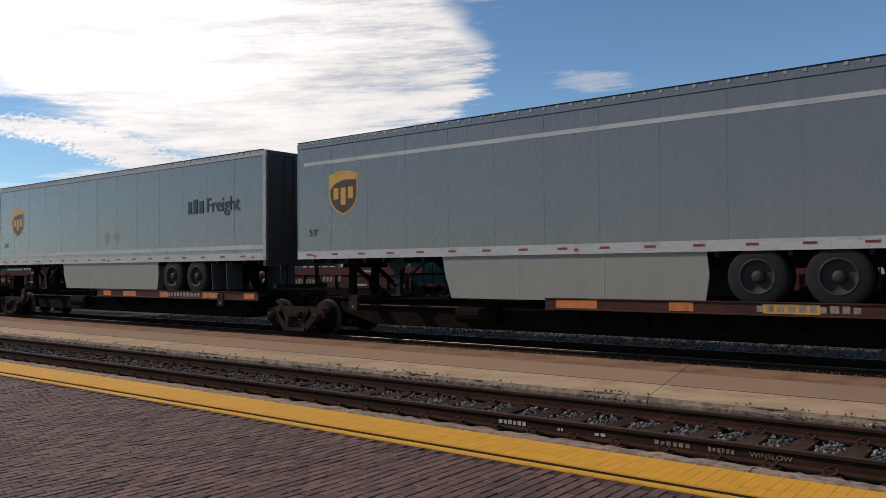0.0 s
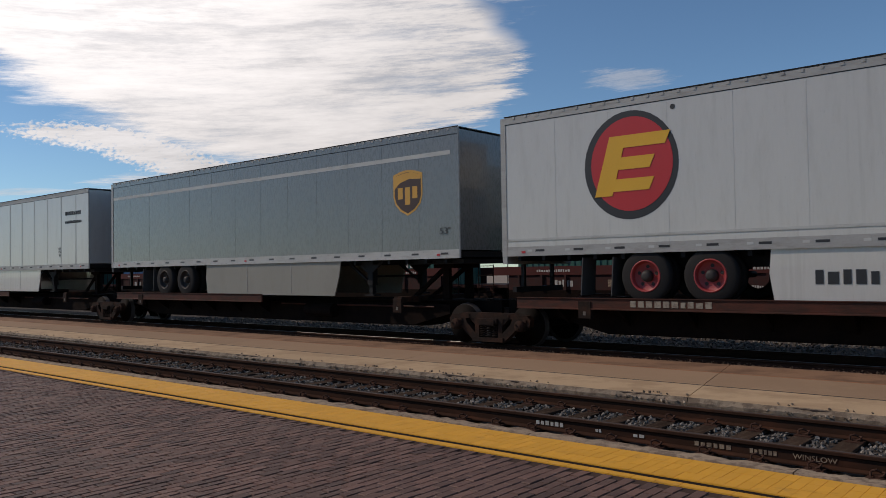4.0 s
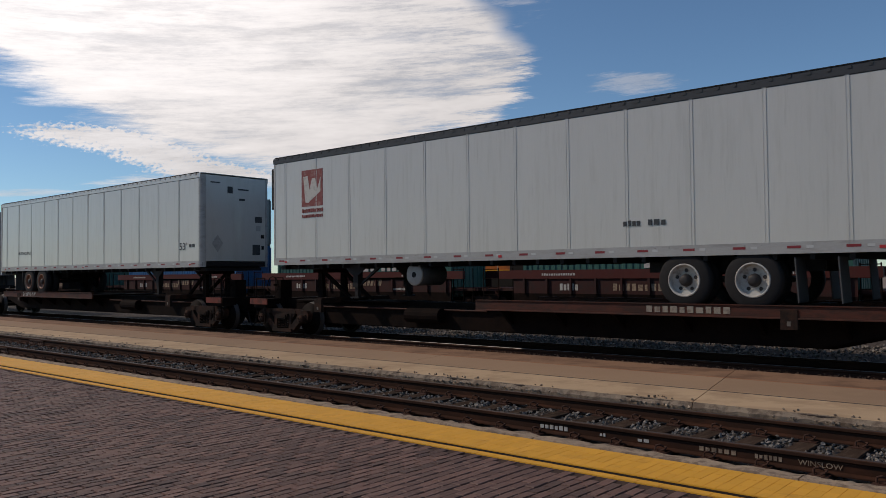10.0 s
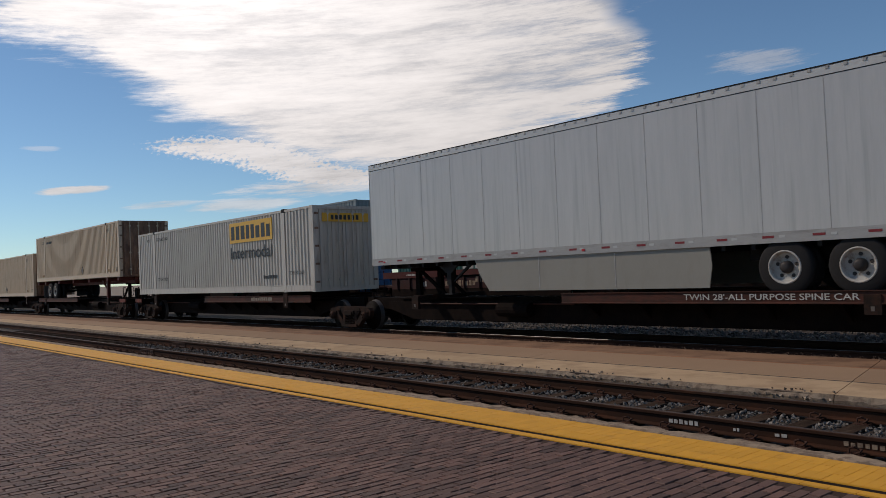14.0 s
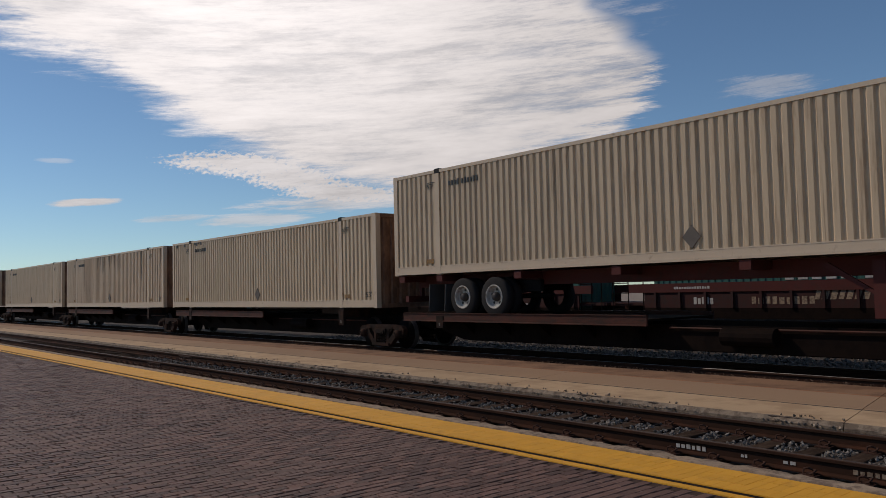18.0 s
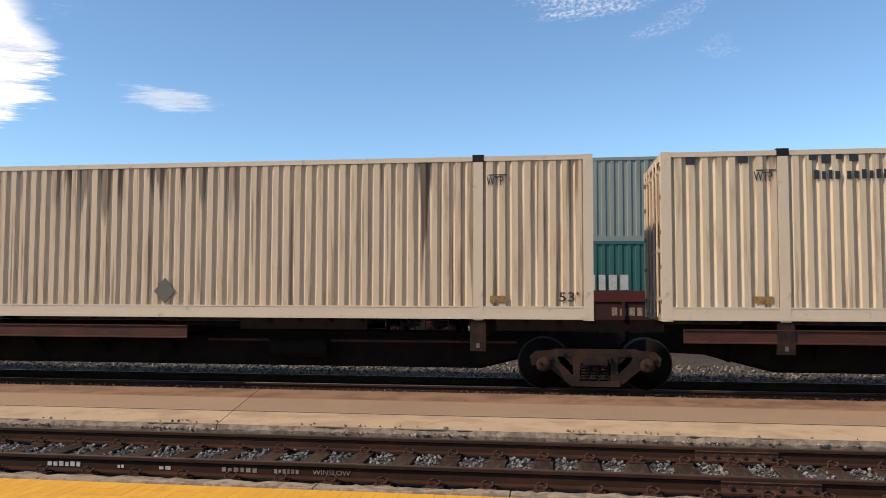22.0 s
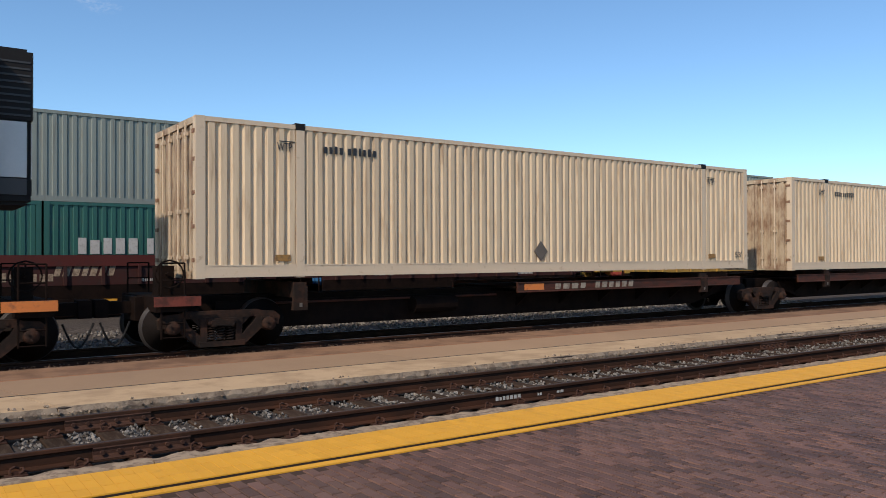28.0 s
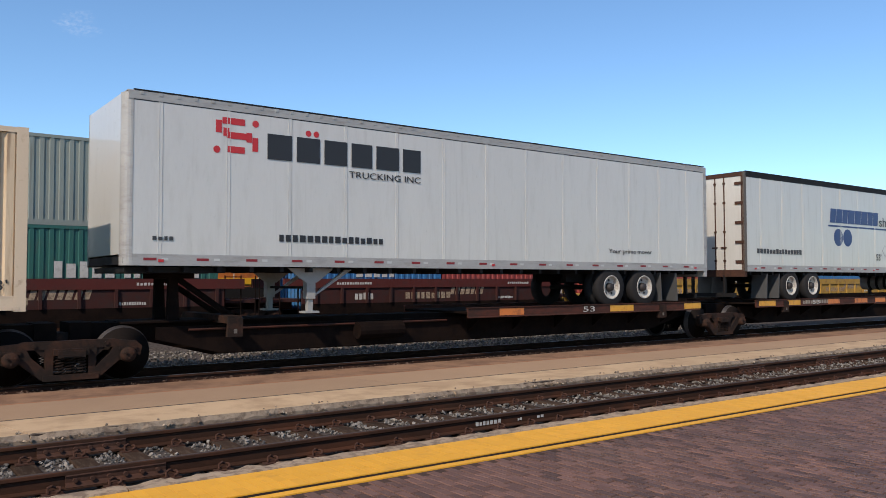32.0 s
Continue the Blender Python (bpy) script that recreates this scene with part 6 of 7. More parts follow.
def build_loads():
    beam_text("I", "TWIN 28'-ALL PURPOSE SPINE CAR", 10.6, 3.35)
    beam_text("H", "2-28'/1-57'", 2.45, 1.25, 0.96, 0.15)
    beam_text("S", "53", 11.05, 0.42, 0.97, 0.13)
    beam_text("R", "53", 3.6, 0.42, 0.97, 0.13)
    # A and B: grey parcel trailers
    t, X = van_trailer(U["A"], False, "grey_paint", "grey parcel trailer with a white top stripe and shield emblem", wheels=(11.56, 12.83), skirt=(4.75, 10.7, 0.92, 0.25), stripe=(0.62, 0.09), rim="rim_dark", top_key="grey_paint", roof_band=0.0, rounded=False)
    shield(t, 1.68, 3.64, 1.0, 1.12)
    lettering("53'", 0.45, 2.62, 0.16, "ink", t, width=0.32)
    t, X = van_trailer(U["B"], False, "grey_paint", "grey freight trailer with dented side and shield emblem", wheels=(11.75, 12.97), skirt=(5.0, 10.95, 0.85, 0.25), low_stripe=(0.30, 0.12), rim="rim_dark", top_key="alu_rail", rounded=False, doors="dark")
    shield(t, 1.55, 3.62, 1.0, 1.10)
    bars("sign_bar", "ink", t, 12.6, 3.42, 0.75, 0.42, 3, seed=3)
    lettering("Freight", 13.52, 3.31, 0.53, "ink", t, width=1.52)
    lettering("53'", 0.45, 2.70, 0.16, "ink", t, width=0.32)
    placard(t, 8.0, 2.86, 0.22, "skirt")
    placard(t, 8.6, 2.88, 0.20, "skirt")
    # C: white trailer with the round emblem
    t, X = van_trailer(U["C"], True, "white_paint", "white trailer with a round red and yellow emblem and white skirt", wheels=(TL - 3.32, TL - 4.58), skirt=(TL - 12.9, TL - 5.65, 0.92, 0.5), tape_keys=("ink", "white_tape"), skirt_key="white_paint", low_stripe=(0.32, 0.05), rim="rim_red", rounded=True)
    e = disc(t, "emblem", 3.06, 3.72, 0.99, 1.05, "ink", -1.304, 0.004, "black ring round a red disc with a yellow block letter shape")
    disc(e, "red_disc", 3.08, 3.74, 0.86, 0.91, "red", -1.309)
    bm = bmesh.new()
    for z0, ln in ((3.22, 1.05), (3.64, 0.95), (4.06, 1.15)):
        o = (z0 - 3.2) * 0.28
        prism(bm, [(2.40 + o, z0), (2.40 + o + ln, z0), (2.46 + o + ln + 0.05, z0 + 0.24), (2.46 + o, z0 + 0.24)], -1.318, -1.309)
    prism(bm, [(2.30, 3.14), (2.68, 3.14), (3.00, 4.30), (2.64, 4.30)], -1.318, -1.309)
    part("block_shape", bm, "yellow", e)
    bars("sign_bar", "ink", t, 6.35, 1.42, 0.95, 0.24, 5, y=-1.272, seed=8)
    disc(t, "small_emblem", 7.68, 1.54, 0.20, 0.20, "red", -1.272)
    bars("sign_bar", "dark", t, 8.05, 1.56, 1.6, 0.10, 18, y=-1.272, seed=9)
    bars("sign_bar", "red", t, 8.05, 1.40, 1.2, 0.07, 14, y=-1.272, seed=10)
    lettering("53'", 15.5, 2.55, 0.24, "ink", t, width=0.42)
    placard(t, 8.1, 2.75, 0.18, "red")
    placard(t, 8.55, 2.78, 0.18, "alu_rail")
    for y in (-0.28, -0.1, 0.08):
        part("nose_sign", boxes((TL + 0.0, TL + 0.006, y, y + 0.14, 4.52, 4.66)), "ink", t)
    part("nose_label", boxes((TL + 0.0, TL + 0.006, -0.95, -0.62, 2.35, 2.75)), "dark", t)
    disc(t, "vent", 3.95, 4.72, 0.05, 0.05, "ink")
    disc(t, "vent", 12.2, 4.72, 0.05, 0.05, "ink")
    # D: grey parcel trailer
    t, X = van_trailer(U["D"], True, "grey_paint", "grey parcel trailer with white top stripe, nose at white trailer", wheels=(TL - 3.5, TL - 4.75), skirt=(TL - 12.1, TL - 5.95, 0.90, 0.25), stripe=(0.62, 0.10), rim="rim_dark", top_key="grey_paint", rounded=False, doors="dark", tape_keys=("ink", "white_tape"))
    shield(t, 14.55, 3.62, 0.95, 1.10)
    lettering("53'", 15.55, 2.58, 0.16, "ink", t, width=0.3)
    # E: white panelled trailer with two-colour lettering
    t, X = van_trailer(U["E"], True, "white_paint", "white panelled trailer with large purple and orange sign shapes", wheels=(TL - 3.67, TL - 4.90), skirt=(TL - 11.9, TL - 5.9, 0.88, 0.25), skirt_key="white_paint", panels=1.235, first_seam=1.06, tape_keys=("ink", "white_tape"), rim="rim_white", rounded=False, legs=TL - 12.5)
    for x0, x1, z0, z1 in ((0.78, 1.62, 3.17, 4.62), (1.68, 2.58, 3.15, 4.26), (2.62, 3.58, 3.15, 4.64)):
        part("sign_block", boxes((x0, x1, -1.309, -1.303, z0, z1)), "purple", t, "purple block shape")
    for x0, x1, z0, z1 in ((3.62, 4.72, 3.20, 4.66), (4.76, 5.78, 3.20, 4.14)):
        part("sign_block", boxes((x0, x1, -1.309, -1.303, z0, z1)), "orange", t, "red block shape")
    lettering("Ground", 3.72, 2.68, 0.37, "dark", t, width=1.42)
    for x in (3.58, 13.6):
        lettering("LIFT", x, 2.78 - (0.2 if x < 5 else 0), 0.09, "ink", t, width=0.26)
        lettering("HERE", x, 2.66 - (0.2 if x < 5 else 0), 0.09, "ink", t, width=0.28)
        bm = bmesh.new()
        q = 2.60 - (0.2 if x < 5 else 0)
        prism(bm, [(x + 0.05, q), (x + 0.21, q), (x + 0.13, q - 0.12)], -1.306, -1.301)
        part("arrow", bm, "ink", t)
    bars("sign_bar", "dark", t, 14.2, 4.10, 1.3, 0.14, 9, seed=15)
    bars("sign_bar", "dark", t, 14.2, 3.78, 1.35, 0.11, 12, seed=16)
    # F: ribbed aluminium refrigerated trailer
    t, X = van_trailer(U["F"], True, "bare_alu", "ribbed silver refrigerated trailer with black sign shapes", wheels=(TL - 2.95, TL - 4.2), skirt=(TL - 12.4, TL - 5.05, 0.85, 0.3), skirt_key="black", ribs=True, rim="rim_white", reefer=(2.75, 4.98, "reefer_white", 0.62), roof_band=0.16, top_key="white_paint", legs=TL - 13.2, tape_keys=("ink", "ink"))
    bm = bmesh.new()
    prism(bm, [(5.40, 4.10), (6.96, 4.10), (7.06, 4.62), (5.54, 4.62)], -1.322, -1.314)
    prism(bm, [(5.38, 4.30), (5.54, 4.62), (7.06, 4.62), (6.94, 4.70), (5.34, 4.70)], -1.320, -1.314)
    part("sign_shadow", bm, "ink", t, "black block sign backing")
    sign_blocks(5.50, 4.16, 1.42, 0.36, 5, "offwhite", t, "pale block sign shapes", seed=31, y=-1.326, gap=0.2)
    lettering("INTERMODAL", 7.30, 4.14, 0.36, "ink", t, width=3.42, y=-1.324, slant=0.25)
    bm = bmesh.new()
    prism(bm, [(7.09, 3.88), (7.97, 4.0), (8.89, 3.88), (8.64, 3.05), (7.97, 2.68), (7.29, 3.05)], -1.322, -1.314)
    s = part("shield_sign", bm, "ink", t, "black shield with a pale road pattern")
    for k in range(4):
        z = 2.90 + 0.25 * k
        part("road_line", boxes((7.94, 8.04, -1.325, -1.322, z, z + 0.14)), "offwhite", s)
    for a, b in ((7.49, 7.82), (8.46, 8.14)):
        bm = bmesh.new()
        prism(bm, [(a, 2.98), (a + 0.04, 2.98), (b + 0.04, 3.78), (b, 3.78)], -1.325, -1.322)
        part("road_line", bm, "offwhite", s)
    for zz in (3.1, 3.3, 3.5):
        part("road_line", boxes((8.2, 8.65, -1.325, -1.322, zz, zz + 0.02)), "offwhite", s)
        part("road_line", boxes((7.35, 7.65, -1.325, -1.322, zz, zz + 0.02)), "offwhite", s)
    bars("sign_bar", "ink", t, 6.62, 2.40, 2.9, 0.16, 19, seed=34, y=-1.322)
    part("skirt_lip", boxes((5.4, 12.1, -1.275, -1.262, 1.175, 1.36)), "dark", t, "dark grey lower lip of the skirt")
    placard(t, 6.58, 1.62, 0.27, "offwhite", -1.27)
    placard(t, 7.12, 1.62, 0.27, "offwhite", -1.27)
    part("sign_plate", boxes((10.55, 11.95, -1.272, -1.264, 1.46, 1.82)), "offwhite", t)
    part("sign_shape", boxes((10.59, 11.91, -1.275, -1.272, 1.50, 1.78)), "dark", t)
    bars("sign_bar", "offwhite", t, 10.65, 1.55, 0.6, 0.16, 3, y=-1.28, seed=35)
    disc(t, "leaf_shape", 11.58, 1.64, 0.28, 0.09, "offwhite", -1.28)
    part("warning_label", boxes((2.9, 3.12, -1.32, -1.31, 2.30, 2.58)), "gold", t)
    # G: cream trailer, doors to the right, cooling unit on the nose
    # the doors' dark brown holds their shade as well as rust
    t, X = van_trailer(U["G"], False, "cream_paint", "off-white refrigerated trailer with a faded red emblem", wheels=(12.30, 13.55), panels=1.32, seam_key="cream_paint", rim="rim_white", reefer=(2.75, 4.9, "reefer_white"), zt=5.06, top_key="dark", doors="rust_shade")
    part("emblem", boxes((1.34, 2.22, -1.306, -1.30, 3.60, 4.60)), "red_faded", t, "faded red square emblem")
    bm = bmesh.new()
    prism(bm, [(1.42, 4.42), (1.60, 4.44), (1.68, 4.05), (1.78, 4.36), (1.92, 4.36), (2.0, 4.05), (2.14, 4.38), (2.12, 3.98), (1.62, 3.70), (1.50, 3.72)], -1.310, -1.306)
    part("emblem_shape", bm, "offwhite", t)
    bars("sign_bar", "red_faded", t, 1.36, 3.44, 0.86, 0.10, 10, seed=41)
    bars("sign_bar", "red_faded", t, 1.36, 3.30, 0.86, 0.08, 13, seed=44)
    bars("sign_bar", "dark", t, 11.1, 2.62, 0.35, 0.11, 4, seed=42)
    bars("sign_bar", "dark", t, 11.62, 2.62, 0.35, 0.11, 3, seed=43)
    for s in (-1, 1):
        part("door_emblem", boxes((TL - 0.015, TL - 0.006, s * 0.75 - 0.28, s * 0.75 + 0.28, 3.7, 4.5)), "red_faded", t)
        part("door_emblem", boxes((TL - 0.013, TL - 0.004, s * 0.75 - 0.1, s * 0.75 + 0.2, 3.9, 4.2)), "cream_paint", t)
    # fuel tank: the shade on its body is painted as a dark colour
    bm = bmesh.new()
    turned(bm, [(0.05, -1.0), (0.27, -1.0), (0.27, -0.1)], 5.28, 1.72, 28)
    tank = part("fuel_tank", bm, "dark", t, "round fuel tank with a pale end, body coloured dark for its shade")
    bm = bmesh.new()
    turned(bm, [(0.05, -1.03), (0.24, -1.03), (0.268, -1.01), (0.272, -0.98)], 5.28, 1.72, 28)
    part("tank_end", bm, "tank_pale", tank)
    disc(t, "tank_cap", 5.28, 1.72, 0.07, 0.07, "black", -1.036)
    # H: white panelled trailer
    t, X = van_trailer(U["H"], True, "cream_paint", "white panelled trailer with red reflector dashes", wheels=(TL - 2.97, TL - 4.22), panels=1.285, first_seam=1.33, seam_key="cream_paint", rim="rim_rust", top_key="cream_paint", rounded=True, legs=TL - 13.0)
    lettering("AIR-RIDE EQUIPPED", 1.95, 2.68, 0.15, "ink", t, width=1.3)
    lettering("53'", 14.88, 2.58, 0.24, "ink", t, width=0.42)
    bars("sign_bar", "dark", t, 15.45, 2.66, 0.3, 0.10, 2, seed=51)
    # marks on its front wall
    for y, z, w, h, key in ((-0.35, 4.42, 0.20, 0.22, "ink"), (0.05, 4.54, 0.42, 0.05, "dark"), (0.10, 4.20, 0.22, 0.07, "dark"), (0.72, 3.50, 0.28, 0.20, "dark"), (0.76, 3.22, 0.18, 0.18, "alu_rail"), (0.62, 2.42, 0.30, 0.34, "dark"), (0.98, 2.60, 0.10, 0.12, "black"), (0.96, 2.98, 0.12, 0.12, "black"), (-0.98, 4.72, 0.36, 0.04, "dark")):
        part("nose_label", boxes((TL, TL + 0.006, y, y + w, z, z + h)), key, t)
    bm = bmesh.new()
    prism(bm, [(-0.92, 2.78), (-0.72, 2.50), (-0.52, 2.78), (-0.72, 3.06)], TL, TL + 0.010, 'x')
    part("placard_holder", bm, "alu_rail", t)
    # I: streaked white trailer
    t, X = van_trailer(U["I"], False, "dirty_white", "plain streaked white trailer with pale skirt and grey doors", wheels=(12.68, 13.95), skirt=(4.5, 11.2, 0.80, 0.5), seam_key="alu_rail", rim="rim_white", top_key="white_paint", doors="dirty_white", rounded=False)
    # J: white container with the yellow sign
    c = container_53(U["J"], 1.27, "jb_white", "white corrugated container with a yellow and black sign", "jb_white", "jb_white", marks=False, door_left=False, group="containers on the train")
    part("sign_plate", boxes((9.95, 13.35, -1.312, -1.295, 3.2, 3.98)), "yellow", c, "faded yellow sign panel")
    bars("sign_bar", "ink", c, 10.1, 3.32, 3.1, 0.52, 8, y=-1.317, seed=61)
    lettering("Intermodal", 10.0, 2.58, 0.46, "ink", c, width=3.3, y=-1.306)
    lettering("TOP LIFT ONLY", 2.35, 1.88, 0.15, "ink", c, width=1.2, y=-1.303)
    lettering("STACK LIMIT 3 HIGH", 2.3, 3.72, 0.15, "ink", c, width=1.35, y=-1.303)
    lettering("WTP", 1.15, 3.72, 0.15, "ink", c, width=0.3, y=-1.303)
    lettering("TOP LIFT ONLY", 14.5, 1.88, 0.13, "ink", c, width=1.0, y=-1.303)
    bars("number_bar", "ink", c, 12.6, 1.78, 1.0, 0.12, 8, y=-1.304, seed=64)
    part("end_sign", boxes((TL + 0.002, TL + 0.010, -0.95, 0.95, 3.62, 3.92)), "yellow", c)
    bm = bmesh.new()
    for k in range(7):
        slab_box(bm, TL + 0.010, TL + 0.014, -0.6 + 0.17 * k, -0.6 + 0.17 * k + 0.11, 3.69, 3.85)
    part("sign_bars", bm, "ink", c)
    # K: tan container on a chassis; L, M, N, Q, T: tan containers on the deck
    chassis(U["K"])
    # right ends get the darker end colour, with their shade painted in
    container_53(U["K"], 2.21, "tan", "tan corrugated container riding high on a road chassis", "tan_clean", ("tan_end", "rust_shade"))
    c = container_53(U["L"], 1.28, "tan_l", "tan corrugated container with scuffed black patches", "tan_clean", ("tan_end", "rust_shade"), door_left=True, placard_at=8.35)
    for x, w, h in ((0.42, 0.15, 0.14), (1.28, 0.16, 0.13), (2.42, 0.12, 0.10), (2.62, 0.14, 0.16), (2.85, 0.10, 0.09), (3.06, 0.14, 0.13)):
        part("scuff_patch", boxes((x, x + w, -HALF + 0.006, -HALF + 0.02, 4.10 - h, 4.10)), "ink", c)
    container_53(U["M"], 1.28, "tan_m", "tan corrugated container with rain streaks below the roof", "tan_clean", ("tan_end", "rust_shade"), door_left=True, placard_at=8.3)
    container_53(U["N"], 1.28, "tan", "tan corrugated container with stained doors", "tan_clean", ("tan_end", "rust_shade"), door_left=True, placard_at=8.3)
    container_53(U["Q"], 1.365, "tan", "tan corrugated container with stained end doors", "tan_clean", ("tan_end", "rust_shade"), door_left=True, placard_at=8.1)
    container_53(U["T"], 1.28, "tan", "tan corrugated container behind the last trailer", "tan_clean", ("tan_end", "rust_shade"))
    # R: off-white refrigerated trailer with navy sign
    t, X = van_trailer(U["R"] - 0.25, True, "cream_paint", "off-white trailer with navy sign shapes and round navy dots", wheels=(TL - 2.60, TL - 3.92), panels=1.22, seam_key="cream_paint", rim="rim_white", reefer=(2.6, 5.12, "black", 0.62), top_key="black", zt=5.08, doors="cream_paint", door_bars="rusty", corner_key="holder", rounded=False, legs=TL - 12.45)
    sign_blocks(5.05, 3.72, 3.35, 0.48, 8, "navy", t, "navy block sign shapes", seed=71, slant=0.15, gap=0.12)
    part("sign_line", boxes((4.95, 12.0, -1.306, -1.30, 3.58, 3.635)), "navy", t)
    lettering("shippers inc.", 8.52, 3.60, 0.44, "ink", t, width=3.4)
    for x in (5.6, 6.23, 10.74, 11.36):
        disc(t, "dot", x, 3.22, 0.30, 0.30, "navy")
    bars("sign_bar", "dark", t, 0.68, 2.58, 2.52, 0.15, 15, seed=73)
    lettering("53'", 8.25, 2.46, 0.24, "ink", t, width=0.38)
    bars("number_bar", "dark", t, 14.25, 2.52, 1.3, 0.11, 9, seed=74)
    for x, z in ((8.95, 2.82), (10.13, 3.27)):
        p = placard(t, x, z, 0.22, "alu_rail")
        placard(p, x, z, 0.185, "cream_paint", -1.309)
    bm = bmesh.new()
    turned(bm, [(0.10, -1.055), (0.27, -1.05), (0.29, -1.02), (0.29, 0.9)], 11.83, 1.66, 28)
    part("fuel_tank", bm, "tank_pale", t, "pale grey round fuel tank")
    for y in (-0.85, -0.6, -0.35, -0.1, 0.2, 0.5):
        bm = bmesh.new()
        turned(bm, [(0.28, y), (0.305, y), (0.305, y + 0.1), (0.28, y + 0.1)], 11.83, 1.66, 28)
        part("tank_strap", bm, "black", t)
    # S: white trailer with the red emblem
    t, X = van_trailer(U["S"], False, "white_paint", "clean white trailer with a red ribbon emblem and black sign shapes", wheels=(12.13, 13.42), panels=1.22, seam_key="white_paint", rim="rim_white", rounded=True, legs=3.66, leg_key="tank_pale")
    bm = bmesh.new()
    for z0, z1, xa, xb in ((4.62, 4.74, 1.72, 2.15), (4.36, 4.48, 1.80, 2.26), (4.10, 4.22, 1.82, 2.15)):
        slab_box(bm, xa, xb, -1.307, -1.301, z0, z1)
    for x, z0, z1 in ((1.60, 4.45, 4.68), (1.74, 4.40, 4.55), (2.18, 4.32, 4.5), (2.30, 4.16, 4.42)):
        slab_box(bm, x, x + 0.11, -1.307, -1.301, z0, z1)
    part("emblem", bm, "red", t, "red ribbon-shaped emblem")
    disc(t, "emblem_dot", 2.36, 4.68, 0.065, 0.065, "red")
    disc(t, "emblem_dot", 1.62, 4.14, 0.065, 0.065, "red")
    sign_blocks(2.6, 4.05, 3.5, 0.48, 6, "ink", t, "black block sign shapes", seed=81, gap=0.2)
    disc(t, "sign_dot", 3.45, 4.62, 0.06, 0.06, "red")
    disc(t, "sign_dot", 3.62, 4.62, 0.06, 0.06, "red")
    lettering("TRUCKING INC", 4.35, 3.83, 0.13, "ink", t, width=1.75)
    bars("sign_bar", "ink", t, 2.85, 2.50, 2.3, 0.13, 16, seed=82)
    lettering("Your prime mover", 12.0, 2.42, 0.15, "ink", t, width=1.7)
    bars("front_sign", "dark", t, 0.5, 2.46, 0.35, 0.07, 4, seed=83)


build_cars()
build_loads()


# ---- the standing double-stack train behind ----
STACK_FACE = 26.40
_iso_cache = {}


def iso_box(x, zb, length, height, key, label, text=0, group="stacked containers", end_key=None):
    """An ordinary sea container on the well cars."""
    c = thing("container", label, "container", group)
    c.location = (x, STACK_FACE, zb)
    ck = (length, height, key)
    if ck not in _iso_cache:
        bm = bmesh.new()
        corrugated(bm, 0.14, length - 0.14, 0.16, height - 0.09, 0.012, 0.030, 0.278, 0, 1)
        side = mesh_of(bm, "side_panel", key)
        core = mesh_of(boxes((0.06, length - 0.06, 0.06, 2.40, 0.1, height - 0.02)), "inner_box", key)
        top = mesh_of(boxes((0.1, length - 0.1, 0, 0.06, height - 0.10, height)), "top_rail", key)
        low = mesh_of(boxes((0.1, length - 0.1, 0, 0.06, 0.0, 0.17)), "bottom_rail", key)
        post = mesh_of(boxes((0, 0.15, 0, 0.1, 0.1, height - 0.1)), "corner_post", key)
        cast = mesh_of(boxes((-0.004, 0.17, -0.007, 0.12, -0.004, 0.115)), "corner_casting", key)
        ends = []
        for sg in (-1, 1):
            bm = bmesh.new()
            pl = [(-sg * 0.1, 0.1)]
            for i in range(8):
                pl += [(-sg * 0.06, 0.1 + 0.28 * i), (-sg * 0.06, 0.2 + 0.28 * i), (-sg * 0.025, 0.23 + 0.28 * i), (-sg * 0.025, 0.35 + 0.28 * i)]
            pl += [(-sg * 0.06, 2.34), (-sg * 0.1, 2.34)]
            prism(bm, pl, 0.1, height - 0.1, 'z')
            ends.append(mesh_of(bm, "end_wall", end_key or key))
        _iso_cache[ck] = (side, core, top, low, post, cast, ends)
    side, core, top, low, post, cast, ends = _iso_cache[ck]
    shared("side_panel", side, c)
    shared("inner_box", core, c)
    for y in (0.0, 2.38):
        shared("top_rail", top, c, pose(0, y, 0))
        shared("bottom_rail", low, c, pose(0, y, 0))
        for a in (0, length - 0.15):
            shared("corner_post", post, c, pose(a, y - (0.003 if y == 0 else 0.04), 0))
    for a in (0, length - 0.166):
        for z in (0, height - 0.11):
            shared("corner_casting", cast, c, pose(a, 0, z))
    shared("end_wall", ends[0], c)
    shared("end_wall", ends[1], c, pose(length, 0, 0))
    if text == 1:          # two large white words
        bars("sign_bar", "offwhite", c, 0.95, 1.25, 1.75, 0.5, 5, y=-0.006, seed=3)
        bars("sign_bar", "offwhite", c, 3.0, 1.25, 2.4, 0.5, 8, y=-0.006, seed=4)
    elif text == 2:
        bars("sign_bar", "offwhite", c, length - 6.9, 1.25, 2.2, 0.5, 5, y=-0.006, seed=3)
        bars("sign_bar", "offwhite", c, length - 4.3, 1.25, 2.9, 0.5, 8, y=-0.006, seed=4)
    elif text == 3:
        bars("sign_bar", "red", c, 1.0, height - 0.72, 1.6, 0.40, 4, y=-0.006, seed=5)
    elif text == 4:
        bars("sign_bar", "offwhite", c, 2.03, 1.28, 1.7, 0.5, 5, y=-0.006, seed=6)
    if text == 5:
        bars("sign_bar", "offwhite", c, 2.0, 1.25, 2.7, 0.5, 8, y=-0.006, seed=14)
    return c


